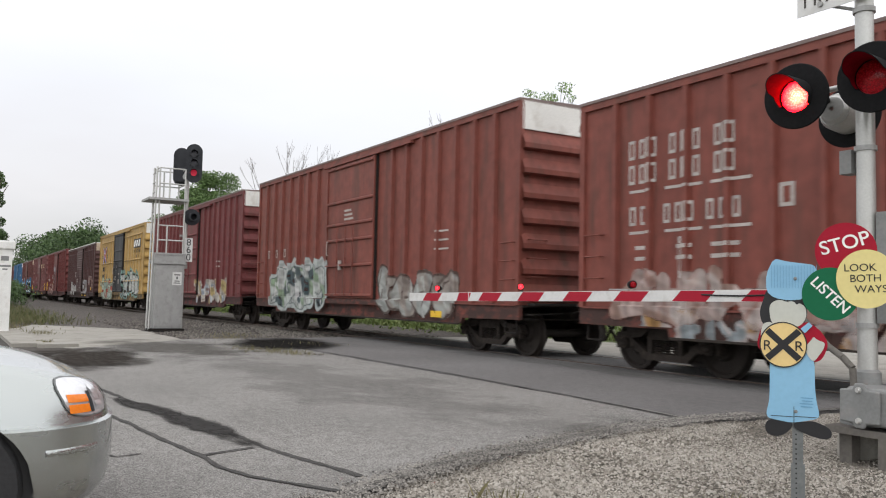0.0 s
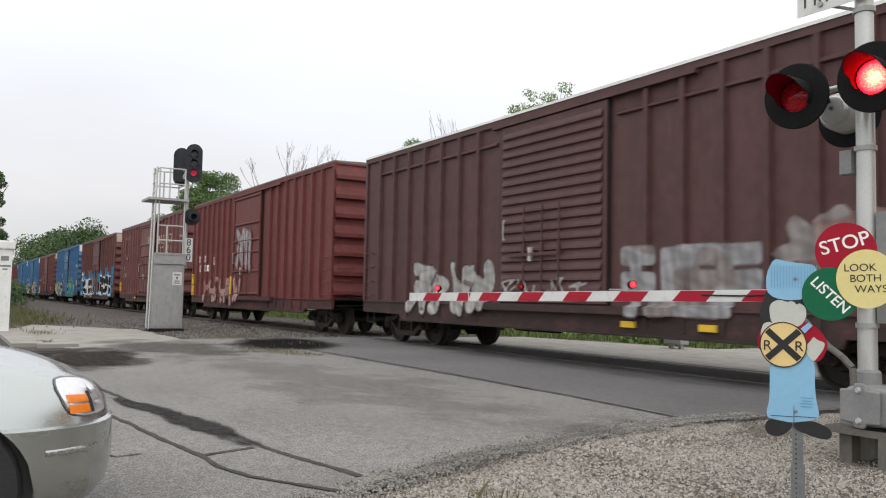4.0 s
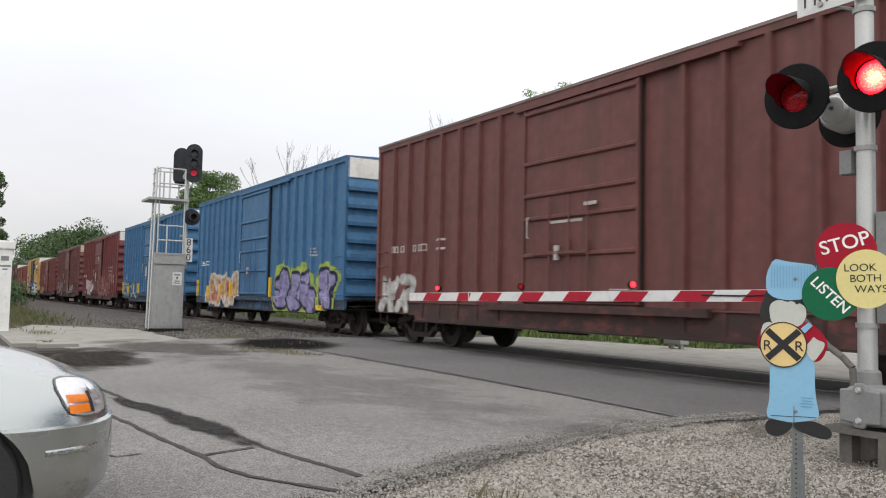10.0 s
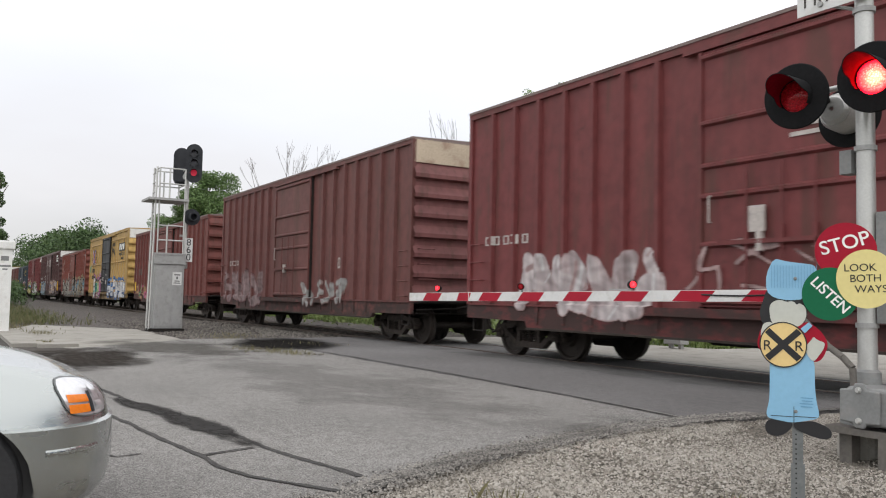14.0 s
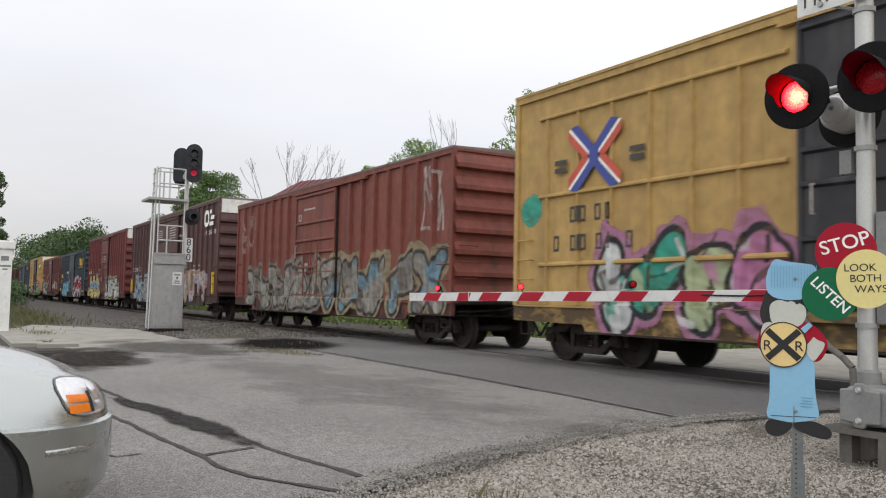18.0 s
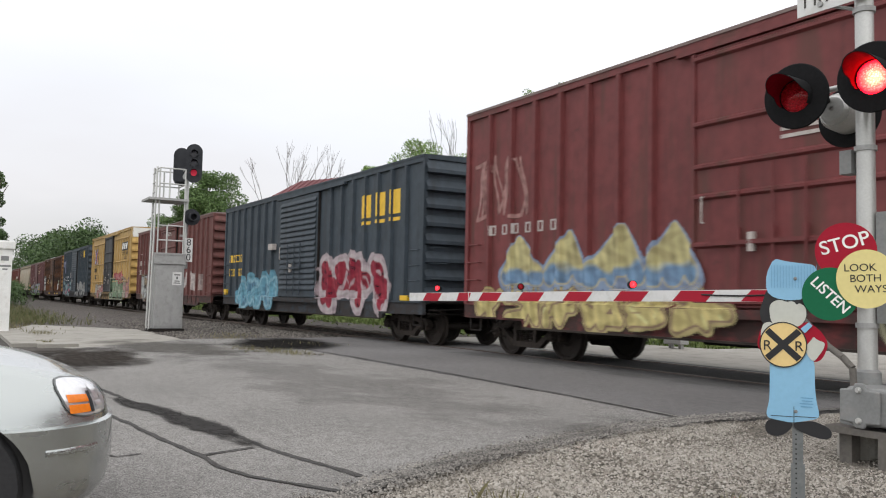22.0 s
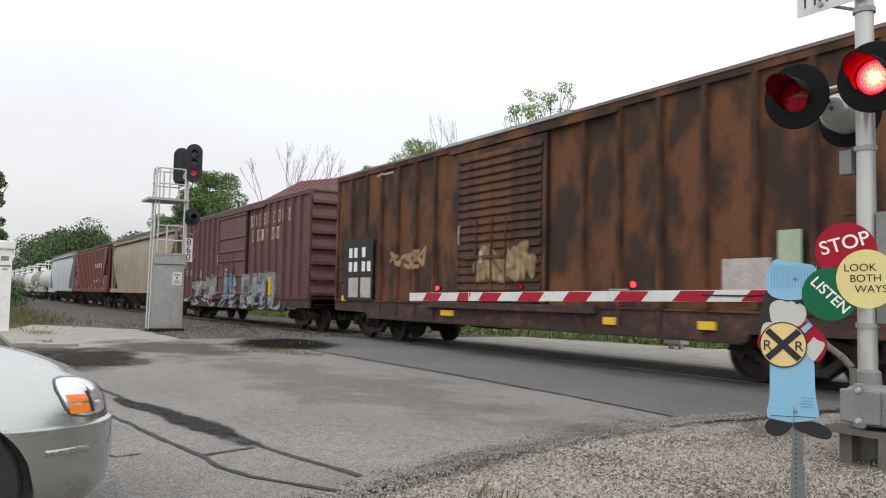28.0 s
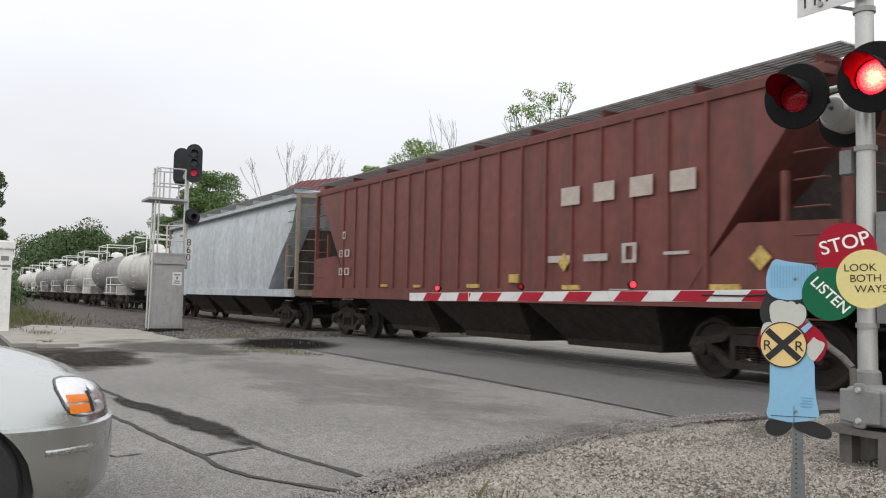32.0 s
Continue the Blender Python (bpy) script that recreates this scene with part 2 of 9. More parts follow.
# ---- mesh helpers ----
class Geo:
    """Gathers plain faces for one mesh."""

    def __init__(self):
        self.v, self.f, self.mi = [], [], []

    def add(self, verts, faces, mi=0):
        o = len(self.v)
        self.v.extend(verts)
        self.f.extend(tuple(i + o for i in q) for q in faces)
        self.mi.extend([mi] * len(faces))
        return self

    def box(self, x0, x1, y0, y1, z0, z1, mi=0):
        return self.add([(x0, y0, z0), (x1, y0, z0), (x1, y1, z0), (x0, y1, z0), (x0, y0, z1), (x1, y0, z1), (x1, y1, z1), (x0, y1, z1)],
                        [(0, 3, 2, 1), (4, 5, 6, 7), (0, 1, 5, 4), (1, 2, 6, 5), (2, 3, 7, 6), (3, 0, 4, 7)], mi)

    def tube(self, p0, p1, r0, r1=None, n=10, mi=0, caps=True):
        r1 = r0 if r1 is None else r1
        a, b = Vector(p0), Vector(p1)
        d = (b - a).normalized()
        u = d.orthogonal().normalized()
        w = d.cross(u)
        vs = []
        for c, r in ((a, r0), (b, r1)):
            for i in range(n):
                t = 2 * math.pi * i / n
                vs.append(tuple(c + (u * math.cos(t) + w * math.sin(t)) * r))
        fs = [(i, (i + 1) % n, n + (i + 1) % n, n + i) for i in range(n)]
        if caps:
            fs += [tuple(range(n))[::-1], tuple(range(n, 2 * n))]
        return self.add(vs, fs, mi)

    def path(self, pts, r, n=8, mi=0):
        for a, b in zip(pts, pts[1:]):
            self.tube(a, b, r, r, n, mi)
        return self

    def rings(self, rings, closed=True, caps=True, mi=0):
        """Skin over rings of equal length."""
        n = len(rings[0])
        vs = [tuple(p) for r in rings for p in r]
        fs = []
        for k in range(len(rings) - 1):
            for i in range(n if closed else n - 1):
                j = (i + 1) % n
                fs.append((k * n + i, k * n + j, (k + 1) * n + j, (k + 1) * n + i))
        if caps and closed:
            fs += [tuple(range(n))[::-1], tuple(range((len(rings) - 1) * n, len(rings) * n))]
        return self.add(vs, fs, mi)

    def prism(self, pts, axis, a, b, mi=0):
        """A flat outline pushed from a to b along an axis: 'x' takes (y, z), 'y' takes (x, z), 'z' takes (x, y)."""
        def at(p, d):
            return (d, p[0], p[1]) if axis == "x" else (p[0], d, p[1]) if axis == "y" else (p[0], p[1], d)
        n = len(pts)
        vs = [at(p, a) for p in pts] + [at(p, b) for p in pts]
        fs = [tuple(range(n))[::-1], tuple(range(n, 2 * n))] + [(i, (i + 1) % n, n + (i + 1) % n, n + i) for i in range(n)]
        return self.add(vs, fs, mi)

    def turn(self, profile, centre, axis="y", n=20, mi=0, caps=True):
        """Profile of (radius, along) turned round an axis through centre."""
        rings = []
        for r, h in profile:
            ring = []
            for i in range(n):
                t = 2 * math.pi * i / n
                c, s = r * math.cos(t), r * math.sin(t)
                p = (c, h, s) if axis == "y" else (h, c, s) if axis == "x" else (c, s, h)
                ring.append((p[0] + centre[0], p[1] + centre[1], p[2] + centre[2]))
            rings.append(ring)
        return self.rings(rings, mi=mi, caps=caps)

    def mesh(self, name, mats, smooth=False):
        me = bpy.data.meshes.new(name)
        me.from_pydata(self.v, [], self.f)
        for m in mats if isinstance(mats, (list, tuple)) else [mats]:
            me.materials.append(m)
        if any(self.mi):
            me.polygons.foreach_set("material_index", self.mi)
        bm = bmesh.new()
        bm.from_mesh(me)
        bmesh.ops.recalc_face_normals(bm, faces=bm.faces)
        bm.to_mesh(me)
        bm.free()
        if smooth:
            me.shade_smooth()
            me.set_sharp_from_angle(angle=radians(38))
        me.update()
        return me


def part(name, geo, material, parent, label="", smooth=False):
    """Links geometry as one mesh object under a thing or a part."""
    ob = new(name, geo if isinstance(geo, bpy.types.Mesh) else geo.mesh(name, material, smooth))
    ob.parent = parent
    if label:
        ob["label"] = label
    return ob


def thing(name, label, category, group="", m=None):
    ob = new(name)
    ob.empty_display_size = 0.3
    if m is not None:
        ob.matrix_basis = m
    return tagged(ob, label, category, group)


def structure(name, geo, material, label="", category="", smooth=False):
    return tagged(new(name, geo.mesh(name, material, smooth)), label, category, kind="structure")


def soften(ob, width, segments=2):
    b = ob.modifiers.new("bevel", "BEVEL")
    b.width, b.segments, b.limit_method = width, segments, "ANGLE"
    return ob


def text_part(name, body, size, material, parent, m, label="", thick=0.002, align="CENTER"):
    cu = bpy.data.curves.new(name, "FONT")
    cu.body, cu.size, cu.align_x, cu.align_y, cu.extrude = body, size, align, "CENTER", thick
    cu.materials.append(material)
    ob = new(name, cu)
    ob.parent = parent
    ob.matrix_basis = m
    if label:
        ob["label"] = label
    return ob


# ---- ground, road, track bed ----
TRACK_Y = 10.85
RNG = random.Random(7)


def wavy(pts, amp, step, rng):
    """An outline with small uneven offsets between its corners."""
    out = []
    n = len(pts)
    for i in range(n):
        a, b = Vector(pts[i]), Vector(pts[(i + 1) % n])
        k = max(1, int((b - a).length / step))
        for j in range(k):
            p = a.lerp(b, j / k)
            out.append((p.x + rng.uniform(-amp, amp), p.y + rng.uniform(-amp, amp)))
    return out


def fan_sheet(geo, pts, z, mi=0, z_low=None):
    zl = z - 0.06 if z_low is None else z_low
    geo.prism(pts, "z", zl, z, mi)
    return geo


def grid_sheet(x0, x1, y0, y1, nx, ny, height):
    g = Geo()
    vs = [(x0 + (x1 - x0) * i / nx, y0 + (y1 - y0) * j / ny) for j in range(ny + 1) for i in range(nx + 1)]
    g.add([(x, y, height(x, y)) for x, y in vs],
          [(j * (nx + 1) + i, j * (nx + 1) + i + 1, (j + 1) * (nx + 1) + i + 1, (j + 1) * (nx + 1) + i) for j in range(ny) for i in range(nx)])
    return g


structure("ground", Geo().add([(-900, -300, -0.16), (400, -300, -0.16), (400, 900, -0.16), (-900, 900, -0.16)], [(0, 1, 2, 3)]), M_GRASSG,
          "weedy grass and dirt ground along the railway", "ground")
# main road, crossing the track square; its near lane flares out at the bottom
road = structure("road", fan_sheet(Geo(), wavy([(-4.2, -14.0), (-4.2, 1.5), (-4.45, 2.2), (-4.9, 3.1), (-5.1, 3.9), (-5.45, 5.2), (-5.6, 6.35), (-20.6, 6.42), (-20.6, 5.2), (-17.5, 2.2), (-14.5, 1.2), (-13.0, -14.0)], 0.03, 0.35, RNG), 0.0),
                 M_ASPHALT, "worn grey asphalt road with tar-filled cracks", "road")
apron = structure("road_apron", fan_sheet(Geo(), wavy([(-5.6, 6.37), (-5.5, 8.3), (-5.3, 9.75), (-20.9, 9.75), (-20.6, 6.44)], 0.02, 0.4, RNG), -0.004),
                  M_APRON, "darker smoother asphalt apron beside the rails", "road")
structure("road_far_side", fan_sheet(Geo(), [(-1.0, 11.9), (-1.0, 60), (-14.2, 60), (-14.2, 16.5), (-20.5, 15.2), (-20.5, 11.9)], -0.01), M_CONCRETE, "pale concrete road beyond the track", "road")
structure("pavement", fan_sheet(Geo(), wavy([(-20.4, 5.0), (-17.7, 2.6), (-17.3, 2.2), (-25.2, 1.2), (-30.0, 2.5), (-26.3, 5.0)], 0.05, 0.5, RNG), -0.012), M_CONCRETE,
                 "cracked pale concrete apron round the signal cabinet", "pavement")
structure("verge", fan_sheet(Geo(), wavy([(-27.0, -2.0), (-12.8, -2.0), (-13.5, 1.0), (-14.3, 1.6), (-17.2, 2.6), (-18.0, 2.4), (-27.0, 1.4)], 0.06, 0.5, RNG), -0.03, z_low=-0.2), M_DIRT, "bare dark dirt beside the kerb", "dirt")
structure("kerb", Geo().box(-24.6, -18.5, 1.15, 1.75, -0.18, 0.05).box(-18.9, -18.2, 1.6, 2.35, -0.1, 0.045), M_CONCRETE, "low pale concrete kerb slab with weeds", "kerb")

# gravel shoulder where the camera stands
structure("gravel_shoulder", grid_sheet(-5.7, 6.0, -14.0, 9.6, 60, 110, lambda x, y: -0.045 + 0.03 * noise.noise((x * 0.8, y * 0.8, 3)) + 0.015 * noise.noise((x * 4, y * 4, 1))), M_GRAVEL,
          "pale crushed limestone shoulder", "gravel")
# ballast along the track, off the road
def ballast_z(x, y):
    d = abs(y - TRACK_Y)
    return -0.07 - max(0, d - 2.0) * 0.012 + 0.03 * noise.noise((x * 1.3, y * 1.3, 2)) + 0.02 * noise.noise((x * 5, y * 5, 2))


structure("ballast_west", grid_sheet(-300.0, -20.7, 5.1, 17.0, 700, 40, ballast_z), M_BALLAST, "grey-brown crushed stone ballast and service strip", "ballast")
structure("ballast_east", grid_sheet(-5.2, 80.0, 8.9, 14.5, 200, 20, ballast_z), M_BALLAST, "grey-brown crushed stone ballast", "ballast")
structure("service_strip", grid_sheet(-300.0, -24.5, 1.6, 5.12, 300, 10, lambda x, y: -0.10 + 0.03 * noise.noise((x * 1.0, y * 1.0, 8))), M_BALLAST, "dusty grey service strip beside the ballast", "gravel")

# rails, with flangeway asphalt between them at the crossing
for k, side in enumerate((-1, 1)):
    c = TRACK_Y + side * 0.7525
    prof = [(c - 0.07, -0.17), (c + 0.07, -0.17), (c + 0.07, -0.15), (c + 0.012, -0.13), (c + 0.012, -0.045), (c + 0.036, -0.035), (c + 0.036, 0), (c - 0.036, 0), (c - 0.036, -0.035), (c - 0.012, -0.045), (c - 0.012, -0.13), (c - 0.07, -0.15)]
    structure("rail_%d" % (k + 1), Geo().prism(prof, "x", -620, 120), M_RAIL, "worn brown steel rail with a polished top", "rail")
structure("crossing_panel", Geo().box(-20.9, -5.3, TRACK_Y - 0.63, TRACK_Y + 0.63, -0.12, -0.006).box(-20.9, -5.3, TRACK_Y + 0.81, TRACK_Y + 1.08, -0.12, -0.006).box(-20.9, -5.3, 9.76, TRACK_Y - 0.83, -0.12, -0.008), M_APRON,
          "asphalt panels between and beside the rails", "crossing")
track = tagged(new("sleeper_row"), "dark creosoted timber sleepers under the rails", "sleepers", kind="structure")
tie_mesh = Geo().box(-0.115, 0.115, -1.3, 1.3, -0.30, -0.06).mesh("sleeper", M_TIE)
for i in range(130):
    o = part("sleeper", tie_mesh, None, track)
    o.location = (-21.2 - 0.52 * i + RNG.uniform(-0.03, 0.03), TRACK_Y + RNG.uniform(-0.04, 0.04), RNG.uniform(-0.012, 0.012))
for i in range(20):
    o = part("sleeper", tie_mesh, None, track)
    o.location = (-5.0 + 0.52 * i, TRACK_Y, 0)


def seam(pts, width, name, rng, label):
    """A hand-poured strip of tar along a crack."""
    lift = 0.0035 + 0.0012 * int(name[len(name) - 1])
    g = Geo()
    path = []
    for a, b in zip(pts, pts[1:]):
        k = max(2, int((Vector(b) - Vector(a)).length / 0.06))
        path += [Vector(a).lerp(Vector(b), j / k) for j in range(k)]
    path.append(Vector(pts[len(pts) - 1]))
    row = []
    for i, p in enumerate(path):
        d = (path[min(i + 1, len(path) - 1)] - path[max(i - 1, 0)]).normalized()
        nrm = Vector((-d.y, d.x))
        wob = 0.022 * noise.noise((p.x * 2.1, p.y * 2.1, 5))
        w = width * (0.62 + 0.45 * noise.noise((p.x * 6, p.y * 6, 11)) + 0.35 * rng.random())
        row.append([(p.x + nrm.x * (wob - w), p.y + nrm.y * (wob - w), lift), (p.x + nrm.x * (wob + w), p.y + nrm.y * (wob + w), lift)])
    g.rings(row, closed=False)
    return structure(name, g, M_EDGE if "edge" in label else M_TAR, label, "tar seam")


seam([(-10.4, 1.52), (-9.9, 1.59), (-9.03, 1.66), (-8.2, 1.80), (-6.97, 1.99), (-5.9, 2.06), (-5.16, 2.2), (-4.72, 2.27)], 0.034, "tar_seam_1", RNG, "wide black tar-filled crack in the asphalt")
seam([(-8.1, 1.30), (-7.84, 1.34), (-6.7, 1.45), (-5.78, 1.56), (-5.4, 1.57), (-5.01, 1.66), (-4.53, 1.92), (-4.35, 2.02)], 0.028, "tar_seam_3", RNG, "narrow tar-filled crack in the asphalt")
seam([(-5.78, 1.57), (-5.85, 1.75), (-5.93, 1.98)], 0.022, "tar_seam_4", RNG, "narrow cross crack in the asphalt")
seam([(-6.2, 0.95), (-5.99, 1.04), (-6.03, 1.21)], 0.014, "tar_seam_2", RNG, "short crack in the asphalt")
seam([(-20.4, 6.46), (-14.6, 6.5), (-10.5, 6.48), (-7.7, 6.36), (-5.7, 6.2)], 0.03, "tar_seam_5", RNG, "long straight joint between two asphalt layers")
seam([(-4.3, 2.0), (-4.5, 2.3), (-4.95, 3.1), (-5.15, 3.9), (-5.5, 5.2), (-5.62, 6.1), (-5.6, 7.1), (-5.52, 8.4), (-5.3, 9.6)], 0.06, "tar_seam_6", RNG, "dark crumbling edge of the asphalt")

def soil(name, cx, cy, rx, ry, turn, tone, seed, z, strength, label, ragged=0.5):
    """Dirt, wet stain or darker patch with ragged, thinning edges, lying on the paving."""
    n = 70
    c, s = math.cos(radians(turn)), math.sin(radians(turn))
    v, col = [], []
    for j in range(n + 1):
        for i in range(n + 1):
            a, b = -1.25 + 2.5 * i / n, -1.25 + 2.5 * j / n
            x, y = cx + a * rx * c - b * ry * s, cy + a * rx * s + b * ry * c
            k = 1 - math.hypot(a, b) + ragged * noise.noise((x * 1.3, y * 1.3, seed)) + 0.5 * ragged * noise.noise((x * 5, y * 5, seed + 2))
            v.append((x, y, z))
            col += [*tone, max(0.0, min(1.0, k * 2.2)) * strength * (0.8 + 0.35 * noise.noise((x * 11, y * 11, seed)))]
    me = bpy.data.meshes.new(name)
    me.from_pydata(v, [], [(j * (n + 1) + i, j * (n + 1) + i + 1, (j + 1) * (n + 1) + i + 1, (j + 1) * (n + 1) + i) for j in range(n) for i in range(n)])
    at = me.color_attributes.new("paint", "FLOAT_COLOR", "POINT")
    at.data.foreach_set("color", col)
    me.materials.append(M_SOIL)
    return tagged(new(name, me), label, "stain", kind="structure")


soil("dirt_stain_1", -15.1, 2.1, 2.6, 1.0, -6, (0.040, 0.034, 0.029), 3, 0.014, 1.0, "dark wet dirt washed over broken asphalt")
soil("dirt_stain_2", -18.2, 6.7, 2.5, 1.4, -20, (0.014, 0.013, 0.012), 5, 0.016, 1.25, "dark wet hollow in the asphalt", 0.15)
soil("dirt_stain_3", -17.5, 4.0, 3.2, 1.3, 10, (0.10, 0.092, 0.082), 7, 0.0125, 0.6, "dusty dark smear on the concrete")
soil("tar_smear_1", -8.35, 1.71, 1.0, 0.13, 12, (0.050, 0.048, 0.047), 9, 0.0135, 1.15, "smeared black tar along a crack", 0.55)
soil("tar_smear_2", -7.1, 1.90, 0.85, 0.14, 10, (0.050, 0.048, 0.047), 12, 0.0145, 1.15, "smeared black tar along a crack", 0.6)
soil("tar_smear_3", -6.15, 1.97, 0.68, 0.16, 8, (0.055, 0.053, 0.051), 21, 0.0140, 1.0, "thin grey tar smear", 0.75)
soil("tar_smear_4", -9.0, 1.60, 0.30, 0.09, 5, (0.050, 0.048, 0.047), 23, 0.0138, 1.1, "round blot of tar beside a crack", 0.4)
soil("oil_stain", -10.0, 4.4, 5.0, 1.1, 4, (0.14, 0.134, 0.128), 15, 0.0118, 0.25, "broad darker worn patch on the road", 0.9)
soil("edge_dirt", -5.3, 4.3, 2.4, 0.20, 112, (0.085, 0.078, 0.07), 17, 0.0155, 0.18, "dark soil along the broken asphalt edge", 0.7)
# ragged band of darker grey along the apron's rail side
soil("apron_edge_band", -10.5, 9.3, 7.0, 0.55, 0, (0.07, 0.066, 0.063), 19, 0.0110, 0.28, "darker ragged band beside the rail", 0.6)

# loose stones
def stones(name, places, size, material, label, seed):
    rng = np.random.default_rng(seed)
    n = len(places)
    base = np.array([(1, 0, -0.2), (0.3, 0.95, -0.2), (-0.8, 0.6, -0.2), (-0.8, -0.6, -0.2), (0.3, -0.95, -0.2), (0.45, 0.35, 0.62), (-0.5, 0.2, 0.7), (0.0, -0.5, 0.6)])
    faces = [(0, 1, 5), (1, 2, 6, 5), (2, 3, 6), (3, 4, 7, 6), (4, 0, 5, 7), (5, 6, 7)]
    p = np.array(places)
    s = rng.uniform(0.5, 1.25, (n, 1, 1)) * size
    v = base[None] * rng.uniform(0.65, 1.25, (n, 8, 3)) * s
    a = rng.uniform(0, 6.283, n)
    c, si = np.cos(a)[:, None], np.sin(a)[:, None]
    w = np.stack([v[..., 0] * c - v[..., 1] * si, v[..., 0] * si + v[..., 1] * c, v[..., 2]], -1) + p[:, None]
    fs = [tuple(q + 8 * i for q in f) for i in range(n) for f in faces]
    me = bpy.data.meshes.new(name)
    me.from_pydata(w.reshape(-1, 3).tolist(), [], fs)
    me.materials.append(material)
    return tagged(new(name, me), label, "gravel", kind="stuff")


def stone_material(name, cols):
    m = mat(name, cols[0], 0.9, 0.2, 6, 60, 0.3)
    n, l = m.node_tree.nodes, m.node_tree.links
    g = n.new("ShaderNodeNewGeometry")
    r = n.new("ShaderNodeValToRGB")
    for i, c in enumerate(cols):
        e = r.color_ramp.elements[i] if i < 2 else r.color_ramp.elements.new(0.5)
        e.position, e.color = i / (len(cols) - 1), (*c, 1)
    l.new(g.outputs["Random Per Island"], r.inputs[0])
    for k in n:
        if k.type == "MIX" and k.blend_type == "MULTIPLY":
            l.new(r.outputs[0], k.inputs[6])
    return m


M_STONE = stone_material("limestone_chips", [(0.105, 0.094, 0.080), (0.275, 0.25, 0.215), (0.17, 0.152, 0.128), (0.46, 0.43, 0.39)])
M_CHIPS = stone_material("broken_asphalt_chips", [(0.06, 0.056, 0.052), (0.22, 0.205, 0.19), (0.10, 0.094, 0.087), (0.36, 0.34, 0.31)])
M_BSTONE = stone_material("ballast_chips", [(0.055, 0.048, 0.044), (0.115, 0.104, 0.094), (0.08, 0.07, 0.062), (0.19, 0.175, 0.155)])
near_edge = [(-4.35, 2.0), (-4.9, 3.1), (-5.15, 3.9), (-5.5, 5.2), (-5.65, 6.3), (-5.55, 8.4), (-5.4, 9.5)]


def edge_x(y):
    for (xa, ya), (xb, yb) in zip(near_edge, near_edge[1:]):
        if ya <= y <= yb:
            return xa + (xb - xa) * (y - ya) / (yb - ya)
    return -4.25 if y < 2 else -5.4


def shoulder_z(x, y):
    return -0.045 + 0.03 * noise.noise((x * 0.8, y * 0.8, 3)) + 0.015 * noise.noise((x * 4, y * 4, 1))


pts = []
while len(pts) < 80000:
    y = RNG.uniform(1.2, 9.4)
    x = edge_x(y) + abs(RNG.gauss(0, 1.7)) - 0.06
    if x < 0.3 and noise.noise((x * 1.1, y * 1.1, 9)) > -0.30 + 0.5 * RNG.random() - 0.3:
        pts.append((x, y, shoulder_z(x, y) + 0.006))
edge_pts = []
while len(edge_pts) < 9000:
    y = RNG.uniform(1.7, 7.2)
    x = edge_x(y) + RNG.gauss(0.0, 0.09)
    edge_pts.append((x, y, 0.006))
stones("asphalt_crumbs", edge_pts, 0.009, M_CHIPS, "dark crumbs of broken asphalt along the road edge", 13)
big = []
while len(big) < 5200:
    y = RNG.uniform(1.3, 5.4)
    x = edge_x(y) + 0.15 + abs(RNG.gauss(0, 1.1))
    if x < -0.8:
        big.append((x, y, shoulder_z(x, y) + 0.008))
stones("coarse_gravel", big, 0.0145, M_STONE, "coarse pale limestone lumps on the shoulder", 14)
stones("gravel_stones", pts, 0.0088, M_STONE, "pale loose limestone chips along the road edge", 3)
pts = [(-20.3 - abs(RNG.gauss(0, 7)), RNG.uniform(5.2, 12.8), 0) for _ in range(9000)]
stones("ballast_stones", [(x, y, ballast_z(x, y) + 0.01) for x, y, z in pts], 0.045, M_BSTONE, "grey and brown ballast stones beside the rails", 4)
pts = [(RNG.uniform(-20, -14.5), RNG.uniform(5.2, 7.8), 0.01) for _ in range(500)]
stones("hollow_stones", [p for p in pts if noise.noise((p[0], p[1], 4)) > 0 and p[1] - 5.2 < (p[0] + 19.5) * 0.2], 0.03, M_BSTONE, "loose stones in the dirt hollow", 6)


# ---- rolling stock ----
def profile_depth(x, ribs, half=0.042, skirt=0.016, high=0.082):
    """How far a side stands out at x: posts over a flat sheet."""
    d = np.zeros_like(x)
    for r in ribs:
        d = np.maximum(d, np.clip((half + skirt - np.abs(x - r)) / skirt, 0, 1) * high)
    return d


def ripple(x, z, seed):
    """Smooth uneven field between about -1 and 1."""
    return (np.sin(x * 2.9 + seed) * np.cos(z * 3.7 + seed * 1.7) + 0.7 * np.sin(x * 6.1 - z * 4.3 + seed * 2.3) + 0.5 * np.sin(x * 11.3 + z * 9.1 + seed * 0.7)) / 1.7


def letter_strokes(rng, style):
    """Strokes of one made-up figure on a 3 x 3 grid."""
    if style == "block":
        steps = [((-1, -1), (-1, 1)), ((1, -1), (1, 1)), ((-1, 1), (1, 1)), ((-1, -1), (1, -1)), ((-1, 0), (1, 0)), ((0, -1), (0, 1))]
        keep = [steps[i] for i in rng.permutation(6)[: rng.integers(3, 5)]]
        return keep if any(a[0] == b[0] for a, b in keep) else keep + [steps[0]]
    if style == "peak":
        top = rng.uniform(-0.2, 0.5)
        return [((-1, -1), (top, 1.15)), ((top, 1.15), (1, -1)), ((-0.5, -0.6), (0.5, -0.6)), ((0, -1), (top, 0.8)), ((-0.8, -1), (1, -0.9))][: rng.integers(4, 6)]
    grid = [(a, b) for a in (-1, 0, 1) for b in (-1, 0, 1)]
    order = rng.permutation(9)[: rng.integers(5, 8)]
    ps = [(grid[i][0] + rng.uniform(-0.2, 0.2), grid[i][1]) for i in order]
    return list(zip(ps, ps[1:]))


